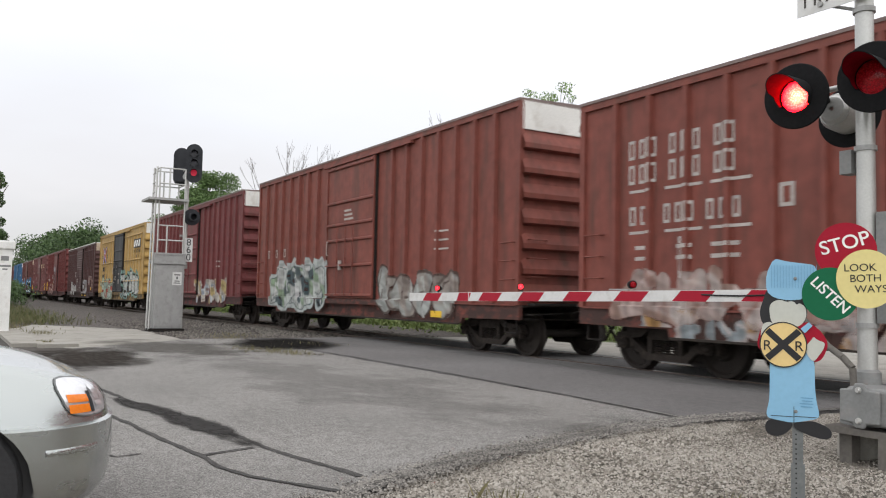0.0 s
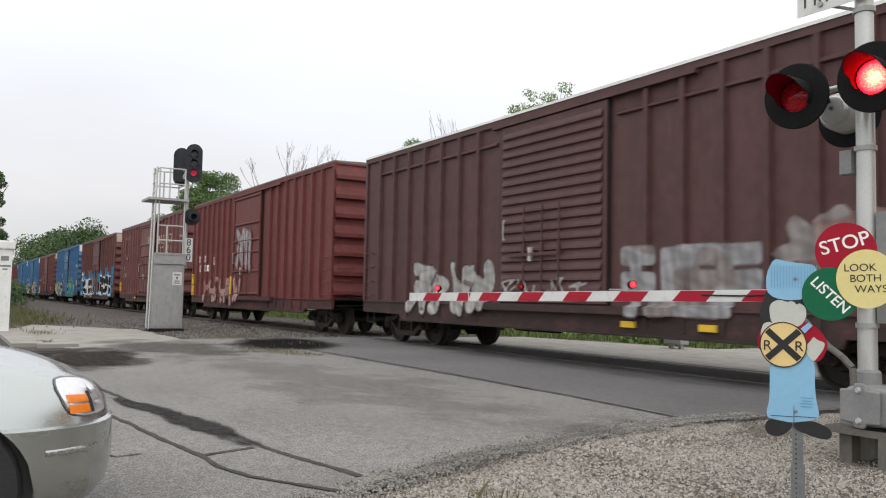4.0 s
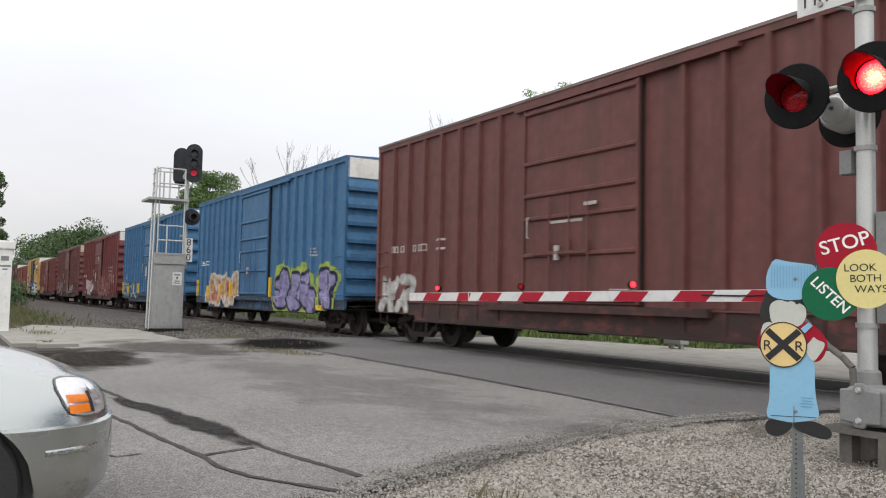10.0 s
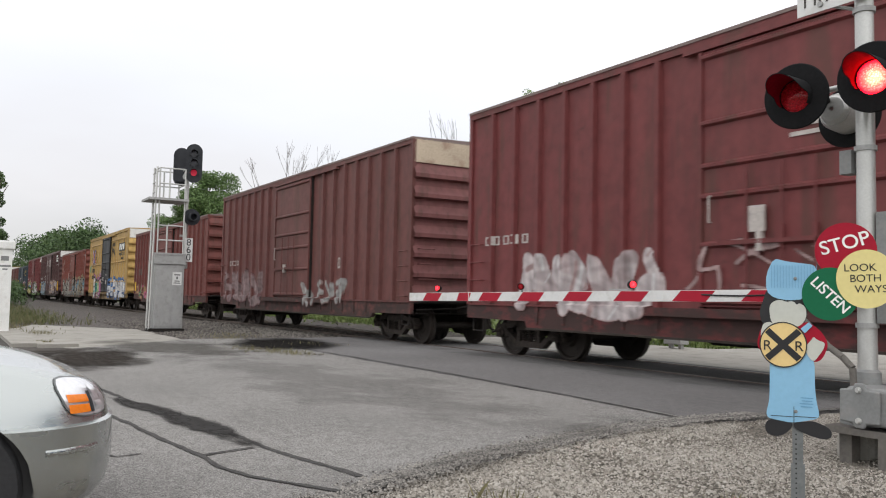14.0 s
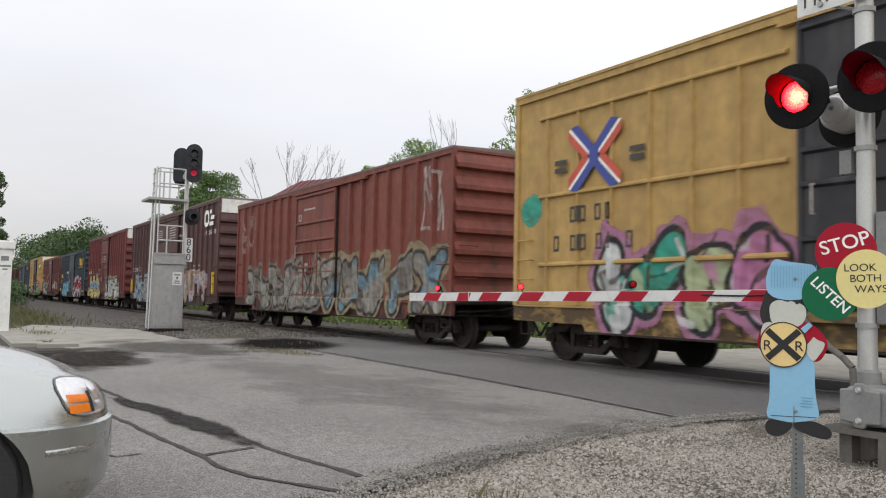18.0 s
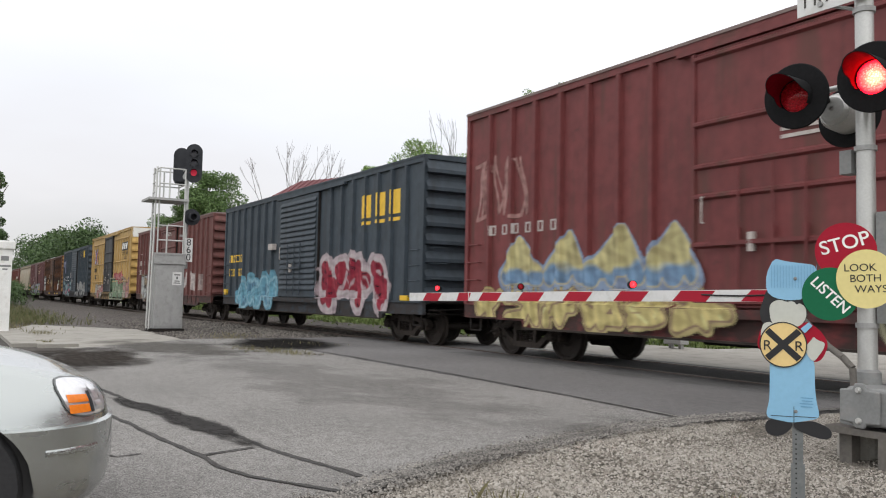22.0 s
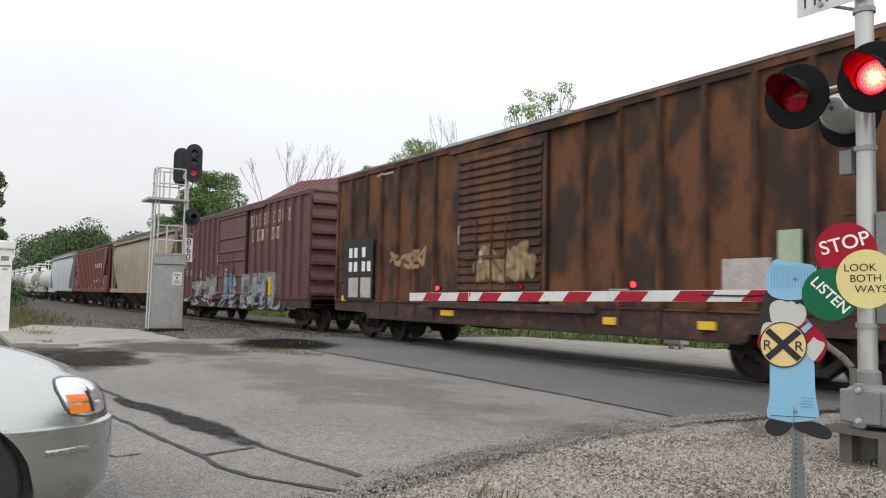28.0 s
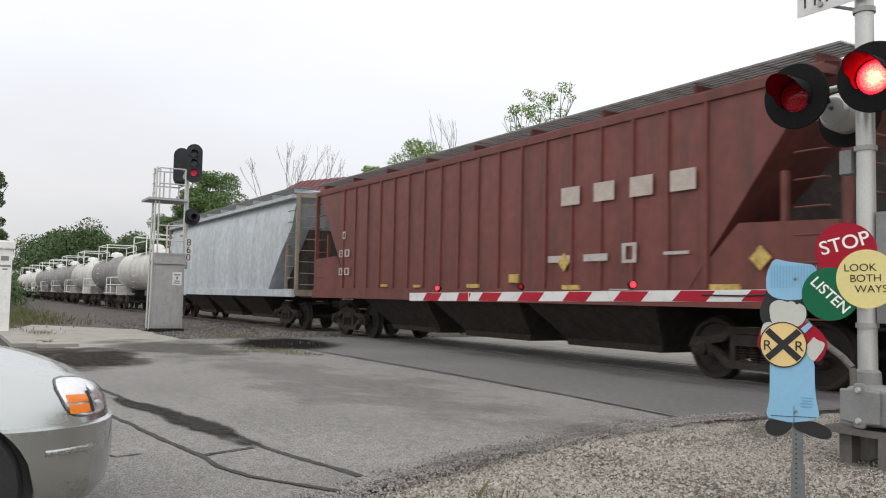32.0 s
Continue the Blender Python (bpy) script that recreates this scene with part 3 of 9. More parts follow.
def graffiti(parent, x0, x1, z0, z1, letters, fill, line, halo, seed, ribs, y_side, accents=(), edge=1.5, cover=0.96, step=0.026, name="graffiti", label="", fat=0.085, door=None, style="wild", glow_up=0.0):
    """Spray-painted tag that follows the posts of a car side: strokes with an outline and a ragged halo, colours on the points."""
    rng = np.random.default_rng(seed)
    W, H = (x1 - x0) / letters, z1 - z0
    th = fat * min(1.3, H / 1.1)
    m = th * (edge + 1.4) * (1.0 if halo is not None else 0.5)
    xa, xb, za, zb = max(x0 - m, -9.3), min(x1 + m, 9.3), max(z0 - m * 0.4, 0.61), z1 + m + glow_up
    nx, nz = max(3, int((xb - xa) / step)), max(3, int((zb - za) / step))
    X, Z = np.meshgrid(np.linspace(xa, xb, nx), np.linspace(za, zb, nz))
    best = np.full(X.shape, 9.0)
    wamt = {"wild": 1.0, "block": 0.12, "peak": 0.5, "bubble": 1.0, "slab": 0.5}[style]
    PX = X + wamt * (0.05 * np.sin(Z * 5.1 + seed) + 0.03 * np.sin(X * 7.3 + Z * 3))
    PZ = Z + wamt * 0.05 * np.sin(X * 4.3 + seed * 2)
    blobs = []
    for k in range(letters if style == "bubble" else 0):
        cx, cz = x0 + (k + 0.5) * W, (z0 + z1) / 2 + H * rng.uniform(-0.05, 0.05)
        d = np.full(X.shape, 9.0)
        for _ in range(4):
            ex, ez = cx + rng.uniform(-0.3, 0.3) * W, cz + rng.uniform(-0.26, 0.26) * H
            rx, rz = W * rng.uniform(0.3, 0.48), H * rng.uniform(0.2, 0.36)
            d = np.minimum(d, (np.sqrt(((PX - ex) / rx) ** 2 + ((PZ - ez) / rz) ** 2) - 1) * min(rx, rz))
        cuts = np.full(X.shape, 9.0)
        for _ in range(2):
            ax, az = cx + rng.uniform(-0.28, 0.28) * W, cz + rng.uniform(-0.25, 0.25) * H
            bx, bz = ax + rng.uniform(-0.16, 0.16) * W, az + rng.uniform(-0.26, 0.26) * H
            dx, dz = bx - ax, bz - az
            t = np.clip(((PX - ax) * dx + (PZ - az) * dz) / max(1e-6, dx * dx + dz * dz), 0, 1)
            cuts = np.minimum(cuts, np.hypot(PX - ax - t * dx, PZ - az - t * dz))
        blobs.append((d, cuts))
        best = np.minimum(best, d + th * edge * 0.8)
    dark = np.full(X.shape, 9.0)
    for k in range(letters if style == "slab" else 0):
        # broad pale letter with dark counters cut into it
        cx, cz = x0 + (k + 0.5) * W, (z0 + z1) / 2 + H * rng.uniform(-0.04, 0.04)
        lean = rng.uniform(-0.12, 0.22)
        ux, uz = PX - cx - lean * (PZ - cz), PZ - cz
        best = np.minimum(best, np.maximum(np.abs(ux) - W * rng.uniform(0.47, 0.56), np.abs(uz) - H * rng.uniform(0.42, 0.5)) + th * edge)
        for up in (1, -1):
            ox, hx = W * rng.uniform(-0.06, 0.06), W * rng.uniform(0.30, 0.41)
            oz, hz = up * H * rng.uniform(0.19, 0.23), H * rng.uniform(0.18, 0.22)
            slot = np.maximum(np.abs(ux - ox + 0.25 * (uz - oz)) - hx, np.abs(uz - oz + 0.1 * up * ux) - hz)
            bite = np.hypot((ux - ox - rng.uniform(-1, 1) * hx) / 0.9, uz - oz + up * hz * 1.1) - W * rng.uniform(0.08, 0.20)
            dark = np.minimum(dark, np.maximum(slot, -bite))
    for k in range(0 if style in ("bubble", "slab") else letters):
        cx, cz = x0 + (k + 0.5) * W, z0 + H * (0.5 + rng.uniform(-0.05, 0.05) * wamt)
        w = W * rng.uniform(0.30, 0.42)
        h = (H / 2 - th * edge) * rng.uniform(0.85, 1.0)
        lean = rng.uniform(-0.2, 0.2) * wamt
        sel = (np.abs(X[0] - cx) < W * 1.3)
        cols = np.nonzero(sel)[0]
        if len(cols) == 0:
            continue
        c0, c1 = cols[0], cols[len(cols) - 1] + 1
        QX, QZ = PX[:, c0:c1], PZ[:, c0:c1]
        for (ax, az), (bx, bz) in letter_strokes(rng, style):
            ax, az, bx, bz = cx + ax * w + lean * az * h, cz + az * h, cx + bx * w + lean * bz * h, cz + bz * h
            dx, dz = bx - ax, bz - az
            t = np.clip(((QX - ax) * dx + (QZ - az) * dz) / max(1e-6, dx * dx + dz * dz), 0, 1)
            ex, ez = np.abs(QX - ax - t * dx), np.abs(QZ - az - t * dz)
            d = (ex ** 4 + ez ** 4) ** 0.25 if style == "block" else np.hypot(ex, ez)
            if style == "peak":
                d = d / np.clip(1.15 - 0.85 * (QZ - z0) / H, 0.25, 1.1)
            best[:, c0:c1] = np.minimum(best[:, c0:c1], d)
    col = np.zeros(X.shape + (4,))
    blur = step * 0.7
    wob = ripple(X, Z, seed)
    if halo is not None:
        up = glow_up * np.clip((Z - (z0 + z1) / 2) / H, 0, 1)
        swell = 0.35 + 0.9 * wob
        if style == "slab":
            swell = 0.1 + np.clip(0.25 + 0.6 * np.sin(X * 2.3 + seed) + 0.35 * np.sin(X * 5.2 + seed * 3), 0, 0.9) + 0.15 * wob
            up = glow_up * np.clip((Z - (z0 + z1) / 2) / (0.3 * H), 0, 1)
        a = np.clip((th * (edge + 0.55) + up * swell + 0.03 * wob - best) / (blur * 2.5) + 0.5, 0, 1)
        col[..., :3], col[..., 3] = halo, a * cover
    pal = [fill] + list(accents)
    for k, (d, cuts) in enumerate(blobs):
        tone = np.array(pal[k % len(pal)]) * np.clip(0.9 + 0.25 * ripple(X * 1.6, Z * 1.6, seed + k), 0.6, 1.15)[..., None]
        mix = np.clip((ripple(X * 0.9, Z * 0.8, seed + 5 * k) - 0.25) * 5, 0, 1)[..., None] * 0.8
        tone = tone * (1 - mix) + np.array(pal[(k + 1) % len(pal)]) * mix
        ink = np.clip((0.26 * th - np.minimum(np.abs(d), cuts + 0.08 * th)) / blur + 0.5, 0, 1)[..., None]
        tone = tone * (1 - ink) + np.array(line) * ink
        a = np.clip((0.26 * th - d) / blur + 0.5, 0, 1)
        col[..., :3] = col[..., :3] * (1 - a[..., None]) + tone * a[..., None] if halo is not None or k else tone
        col[..., 3] = np.maximum(col[..., 3], a * cover)
    if blobs:
        best = best * 0 + 9.0
    if style == "slab":
        best = best - 0.02 * wob
    a = np.clip((th * edge - best) / blur + 0.5, 0, 1)[..., None]
    col[..., :3] = col[..., :3] * (1 - a) + np.array(line) * a if halo is not None or blobs else np.array(line)
    col[..., 3] = np.maximum(col[..., 3], a[..., 0] * cover)
    if style == "slab":
        best = dark + th
    a = np.clip((th - best) / blur + 0.5, 0, 1)[..., None]
    inner = np.ones(X.shape + (3,)) * np.array(fill)
    for i, acc in enumerate(accents):
        msk = np.clip((ripple(X * 0.6, Z * 0.9, seed + 3 * i) - 0.18) * 6, 0, 1)[..., None]
        if style == "peak":
            msk = np.clip((z0 + 0.36 * H - Z + 0.12 * wob) * 9, 0, 1)[..., None]
        inner = inner * (1 - msk) + np.array(acc) * msk
    inner = inner * np.clip(0.88 + 0.22 * ripple(X * 2.1, Z * 1.4, seed + 9) + 0.10 * np.sin(X * 31 + Z * 5 + seed), 0.5, 1.12)[..., None]
    col[..., :3] = col[..., :3] * (1 - a) + inner * a
    col[..., 3] = np.maximum(col[..., 3], a[..., 0] * cover)
    if style in ("wild", "bubble"):
        reach = best if not blobs else np.min([d for d, _ in blobs], axis=0)
        inside = np.clip((th * 0.95 - reach) / blur + 0.5, 0, 1)
        for k in range(letters * 4):
            ax, az = rng.uniform(x0, x1), rng.uniform(z0, z1)
            bx, bz = ax + rng.uniform(-0.4, 0.4) * W, az + rng.uniform(-0.45, 0.45) * H
            dx, dz = bx - ax, bz - az
            t = np.clip(((PX - ax) * dx + (PZ - az) * dz) / max(1e-6, dx * dx + dz * dz), 0, 1)
            a = np.clip((th * (0.12 + 0.12 * (k % 3)) - np.hypot(PX - ax - t * dx, PZ - az - t * dz)) / blur + 0.4, 0, 1)
            a = (a * inside * 0.75)[..., None]
            tone = np.array(line) if k % 2 else np.minimum(0.75, np.array(fill) * 1.25 + 0.06)
            col[..., :3] = col[..., :3] * (1 - a) + tone * a
    col[..., 3] *= np.clip(0.93 + 0.3 * np.sin(X * 9 + np.sin(Z * 13) * 2) * np.sin(Z * 11 + X * 3), 0.75, 1)
    col[..., :3] *= 0.93
    # nothing past the car's ends
    half = parent_half(parent)
    col[..., 3] *= (np.abs(X) < half)
    out = np.maximum(profile_depth(X, ribs, 0.064, 0.03), np.where(Z < 1.075, 0.062, 0.0))
    if door:
        out = np.where((X > door[0] - 0.02) & (X < door[1] + 0.02), np.where(Z < 1.06, 0.165, 0.127), out)
        out = np.where((X > door[0] - 1.22) & (X < door[1] + 1.42) & (Z < 1.06), 0.165, out)
    Y = y_side - out - 0.006
    vs = np.stack([X, Y, Z], -1).reshape(-1, 3)
    # the sill is shallow towards the car's ends
    vis = (col[..., 3] > 0.02) & ((Z > 0.75) | (np.abs(X) < half - 2.1))
    keep = vis[:-1, :-1] & vis[1:, :-1] & vis[:-1, 1:] & vis[1:, 1:]
    j, i = np.nonzero(keep)
    b = j * nx + i
    faces = np.stack([b, b + 1, b + nx + 1, b + nx], 1)
    used, inv = np.unique(faces, return_inverse=True)
    me = bpy.data.meshes.new(name)
    me.from_pydata(vs[used].tolist(), [], inv.reshape(-1, 4).tolist())
    at = me.color_attributes.new("paint", "FLOAT_COLOR", "POINT")
    at.data.foreach_set("color", col.reshape(-1, 4)[used].ravel())
    me.materials.append(M_SPRAY)
    ob = part(name, me, None, parent, label)
    ob.visible_shadow = False
    return ob


HALF = {}


def parent_half(car):
    return HALF[car.name] - 0.02


# a truck with two wheelsets: shared meshes
def truck_mesh():
    """Three-piece truck: open side frames with springs, journals and brake beams."""
    g = Geo()
    for s in (-1, 1):
        y0, y1 = sorted((s * 0.97, s * 1.12))
        g.prism([(-1.14, 0.46), (-1.06, 0.62), (-0.55, 0.67), (-0.38, 0.80), (0.38, 0.80), (0.55, 0.67), (1.06, 0.62), (1.14, 0.46), (1.0, 0.50), (0.5, 0.57), (0.33, 0.70), (-0.33, 0.70), (-0.5, 0.57), (-1.0, 0.50)], "y", y0, y1)
        g.prism([(-0.86, 0.54), (-0.74, 0.54), (-0.38, 0.31), (0.38, 0.31), (0.74, 0.54), (0.86, 0.54), (0.44, 0.20), (-0.44, 0.20)], "y", y0 + 0.01, y1 - 0.01)
        for e in (-1, 1):
            g.box(*sorted((e * 0.27, e * 0.36)), y0, y1, 0.30, 0.72)
            g.box(e * 0.89 - 0.15, e * 0.89 + 0.15, y0 - 0.01, y1 + 0.01, 0.53, 0.62)
            g.box(e * 0.89 - 0.19, e * 0.89 - 0.13, y0, y1, 0.36, 0.58)
            g.box(e * 0.89 + 0.13, e * 0.89 + 0.19, y0, y1, 0.36, 0.58)
            g.tube((e * 0.89, s * 0.95, 0.457), (e * 0.89, s * 1.17, 0.457), 0.115, 0.105, n=12)
            g.tube((e * 0.89, s * 1.17, 0.457), (e * 0.89, s * 1.20, 0.457), 0.08, 0.07, n=10)
            for k in range(3):
                t = 2 * math.pi * k / 3 + 0.5
                g.tube((e * 0.89 + 0.045 * math.cos(t), s * 1.20, 0.457 + 0.045 * math.sin(t)), (e * 0.89 + 0.045 * math.cos(t), s * 1.225, 0.457 + 0.045 * math.sin(t)), 0.014, n=6)
            g.box(e * 0.385 - 0.045, e * 0.385 + 0.045, *sorted((s * 0.66, s * 0.82)), 0.34, 0.60)
        for dx in (-0.18, 0.0, 0.18):
            for k in range(6):
                g.turn([(0.045, 0.305 + 0.037 * k), (0.078, 0.322 + 0.037 * k), (0.045, 0.339 + 0.037 * k)], (dx, s * 1.045, 0), "z", 8, caps=False)
            g.tube((dx, s * 1.045, 0.30), (dx, s * 1.045, 0.53), 0.044, n=6)
        g.box(-0.27, 0.27, s * 1.045 - 0.085, s * 1.045 + 0.085, 0.53, 0.69)
    g.box(-0.22, 0.22, -1.0, 1.0, 0.50, 0.76)
    g.tube((0, 0, 0.75), (0, 0, 0.86), 0.2, n=12)
    for ax in (-0.42, 0.42):
        g.box(ax - 0.04, ax + 0.04, -0.9, 0.9, 0.40, 0.50)
        g.tube((ax, 0, 0.42), (ax * 0.4, 0, 0.66), 0.03, n=6)
    return g.mesh("truck", M_TRUCK)


def wheelset_mesh():
    g = Geo()
    for s in (-1, 1):
        prof = [(0.05, s * 0.70), (0.19, s * 0.70), (0.20, s * 0.735), (0.36, s * 0.745), (0.40, s * 0.69), (0.49, s * 0.685), (0.485, s * 0.715), (0.457, s * 0.73)]
        rim = [(0.457, s * 0.73), (0.452, s * 0.82), (0.40, s * 0.825), (0.37, s * 0.775), (0.20, s * 0.79), (0.17, s * 0.85), (0.05, s * 0.85)]
        g.turn(prof + rim[:1], (0, 0, 0), "y", 28)
        g.turn(rim, (0, 0, 0), "y", 28)
        for k in range(5):
            t = 2 * math.pi * k / 5
            g.tube((0.28 * math.cos(t), s * 0.775, 0.28 * math.sin(t)), (0.28 * math.cos(t), s * 0.792, 0.28 * math.sin(t)), 0.03, n=6)
    g.tube((0, -1.1, 0), (0, 1.1, 0), 0.085, n=10)
    return g.mesh("wheelset", M_WHEEL, smooth=True)


TRUCK, WHEELSET = truck_mesh(), wheelset_mesh()


def coupler_mesh():
    g = Geo()
    g.box(-0.35, 0.42, -0.10, 0.10, 0.76, 0.98)
    g.prism([(0.42, -0.10), (0.72, -0.22), (0.85, -0.20), (0.86, -0.06), (0.74, -0.04), (0.70, 0.06), (0.86, 0.12), (0.84, 0.24), (0.66, 0.22), (0.42, 0.10)], "z", 0.72, 1.02)
    g.path([(0.35, 0.32, 0.80), (0.5, 0.38, 0.62), (0.68, 0.36, 0.42), (0.86, 0.30, 0.40)], 0.028, 7)
    g.path([(0.05, -1.35, 0.84), (0.18, -1.30, 0.84), (0.22, -0.35, 0.88), (0.5, -0.18, 0.95)], 0.018, 6)
    return g.mesh("coupler", M_DARKSTEEL)


COUPLER = coupler_mesh()
ROLLING = []  # (thing, middle at 0 s, wheelsets)
TRAIN = "cars of the freight train"


def running_gear(car, L, centres):
    sets = []
    for c in centres:
        t = part("truck", TRUCK, None, car, "dark grimy cast steel truck")
        t.location = (c, 0, 0)
        for ax in (-0.89, 0.89):
            w = part("wheelset", WHEELSET, None, t)
            w.location = (ax, 0, 0.457)
            sets.append((w, ax))
    for s in (-1, 1):
        k = part("coupler", COUPLER, None, car)
        k.matrix_basis = pose(s * (L / 2 - 0.05), 0, 0, 0, 0, 0 if s > 0 else 180)
    return sets


def corrugated_end(x, out, half, z0, z1, count, depth):
    """Pressed steel end with horizontal ribs, sharp below and sloped above."""
    pitch = (z1 - z0) / count
    prof = [(0, z0)]
    for k in range(count):
        a = z0 + k * pitch
        prof += [(0, a + pitch * 0.16), (depth, a + pitch * 0.24), (depth * 0.95, a + pitch * 0.44), (depth * 0.2, a + pitch * 0.84)]
    prof += [(0, z1)]
    g = Geo()
    g.rings([[(x + out * d, y, z) for y in (-half, half)] for d, z in prof], closed=False)
    g.box(min(x, x - out * 0.05), max(x, x - out * 0.05), -half, half, z0, z1)
    return g


RUNGS = {}
BEAM = Geo().box(-0.15, 0.15, -1.42, 1.42, 0.84, 0.978).mesh("cross_beam", M_DARKSTEEL)


def ladder(car, name, rungs, width, material, m):
    """Grab irons up a car: one mesh shared by all rungs of a width and paint."""
    key = (width, material.name)
    if key not in RUNGS:
        g = Geo().tube((-width / 2, -0.09, 0), (width / 2, -0.09, 0), 0.013, n=6)
        for s in (-1, 1):
            g.tube((s * width / 2, -0.09, 0), (s * width / 2, 0.0, 0), 0.013, n=5)
        RUNGS[key] = g.mesh("rung", material)
    for i in range(rungs):
        o = part(name, RUNGS[key], None, car)
        o.matrix_basis = m @ Matrix.Translation((0, 0, 0.36 * i))


DOORS = {}


def letters_row(car, x, z, widths, h, material, y_side, ribs, gap=0.06, name="stencil_mark", label="", solid=False):
    """A row of plain bars in place of characters, following posts and door: hollow upright blocks, ruled panels, solid dashes."""
    da, db = DOORS.get(car.name, (99.0, 99.0))
    for k, w in enumerate(widths):
        if w > 0:
            ink = 0.78 * w if h > 0.12 and w < 0.45 else w
            if h <= 0.12 or solid:
                bars = [(0, ink, 0, h)]
            elif w >= 0.45:
                n = max(3, int(h / 0.11))
                bars = [(0, ink * (1 - 0.12 * ((i + k) % 3)), h * i / n, h * (i + 0.5) / n) for i in range(n)]
            else:
                bars = [(0, ink * 0.27, 0, h), (ink * 0.73, ink, 0, h), (ink * 0.27, ink * 0.73, 0, h * 0.16), (ink * 0.27, ink * 0.73, h * 0.84, h)]
            g = Geo()
            for a, b, za, zb in bars:
                n = max(1, int((b - a) / 0.03))
                xs = np.linspace(x + a, x + b, n + 1)
                out = np.where((xs > da) & (xs < db), 0.09, profile_depth(xs, ribs))
                ys = y_side - out - 0.007
                g.rings([[(xs[i], ys[i], z + za), (xs[i], ys[i], z + zb)] for i in range(n + 1)], closed=False)
            part(name, g, material, car, label)
            x += w + gap
        else:
            x += -w


def stencil_shape(car, polys, material, y_side, ribs, name="emblem", label="", proud=0.088):
    g = Geo()
    for poly in polys:
        g.add([(x, y_side - proud, z) for x, z in poly], [tuple(range(len(poly)))])
    return part(name, g, material, car, label)


def boxcar(rear, front, paint, label, top=5.03, door=(-1.5, 1.55), ends=None, band=False, tags=(), rows=(), door_paint=None, louver=False, pitch=0.78, belts=(), roof_paint=None,
           yellow=(), plates=(), double=False, extra=None, ridge=0.05, end_ribs=7, door_bars=(0.02, 0.24, 0.43, 0.55, 0.72, 0.985), rods=(0.52, 0.28, 0.46, 0.62), door_top=0.26, post_top=None):
    L = front - rear
    car = thing("boxcar", label, "boxcar", TRAIN)
    HALF[car.name] = L / 2
    DOORS[car.name] = door
    ys, hw = -1.49, 1.49
    z0 = 1.02
    ends = ends or paint
    door_paint = door_paint or paint
    roof_paint = roof_paint or M_ROOF
    # posts at even steps on both sides of the door
    ribs = []
    n_l = max(3, round((door[0] + L / 2 - 0.2) / pitch))
    ribs += [-L / 2 + 0.12 + (door[0] - 0.12 + L / 2 - 0.12) * i / n_l for i in range(1, n_l)]
    n_r = max(3, round((L / 2 - door[1] - 0.2) / pitch))
    ribs += [door[1] + 0.12 + (L / 2 - 0.12 - door[1] - 0.12) * i / n_r for i in range(1, n_r)]
    for s in (-1, 1):
        g = Geo()
        g.box(-L / 2, L / 2, min(s * hw, s * (hw - 0.05)), max(s * hw, s * (hw - 0.05)), z0, top - 0.05)
        part("side_wall", g, paint, car)
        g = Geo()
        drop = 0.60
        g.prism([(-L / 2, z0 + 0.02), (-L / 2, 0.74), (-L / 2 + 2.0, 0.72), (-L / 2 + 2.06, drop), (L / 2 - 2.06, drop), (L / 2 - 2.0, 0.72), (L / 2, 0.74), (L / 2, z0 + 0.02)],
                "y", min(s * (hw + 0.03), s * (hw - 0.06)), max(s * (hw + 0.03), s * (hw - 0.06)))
        part("side_sill", g, blotched(paint), car, "dark blotched side sill")
        part("roof_rail", Geo().box(-L / 2, L / 2, min(s * (hw + 0.055), s * (hw - 0.04)), max(s * (hw + 0.055), s * (hw - 0.04)), top - 0.16, top), paint, car)
        for e in (-1, 1):
            part("corner_post", Geo().box(min(e * L / 2, e * (L / 2 - 0.11)), max(e * L / 2, e * (L / 2 - 0.11)), min(s * (hw + 0.05), s * hw), max(s * (hw + 0.05), s * hw), z0, top - 0.16), paint, car)
    post = Geo()
    pw, pd = (0.022, 0.05) if belts and post_top else (0.042, 0.082)
    for s in (-1,):
        post.rings([[(-pw - 0.016, 0, z), (-pw, -pd, z), (pw, -pd, z), (pw + 0.016, 0, z)] for z in (z0 + 0.03, post_top or top - 0.16)])
    post_me = post.mesh("side_post", paint)
    for r in ribs:
        o = part("side_post", post_me, None, car)
        o.location = (r, -hw, 0)
        o = part("side_post", post_me, None, car)
        o.matrix_basis = pose(r, hw, 0, 0, 0, 180)
    # horizontal seams between sheets
    for bz in belts:
        for a, b in ((-L / 2 + 0.75, door[0] - 0.2), (door[1] + 0.2, L / 2 - 0.75)):
            part("sheet_lap", Geo().prism([(-hw, bz - 0.02), (-hw - 0.06, bz), (-hw - 0.06, bz + 0.03), (-hw, bz + 0.075)], "x", a, b), paint, car)
    # roof: low gable with cross ribs
    g = Geo()
    for s in (-1, 1):
        g.add([(-L / 2, s * (hw + 0.07), top), (L / 2, s * (hw + 0.07), top), (L / 2, 0, top + ridge), (-L / 2, 0, top + ridge)], [(0, 1, 2, 3)])
        g.add([(-L / 2, s * (hw + 0.07), top - 0.05), (L / 2, s * (hw + 0.07), top - 0.05), (L / 2, s * (hw + 0.07), top), (-L / 2, s * (hw + 0.07), top)], [(0, 1, 2, 3)])
    for e in (-1, 1):
        g.add([(e * L / 2, -hw - 0.07, top - 0.05), (e * L / 2, hw + 0.07, top - 0.05), (e * L / 2, hw + 0.07, top), (e * L / 2, 0, top + ridge), (e * L / 2, -hw - 0.07, top)], [(0, 1, 2, 3, 4)])
    k = int(L / 1.1)
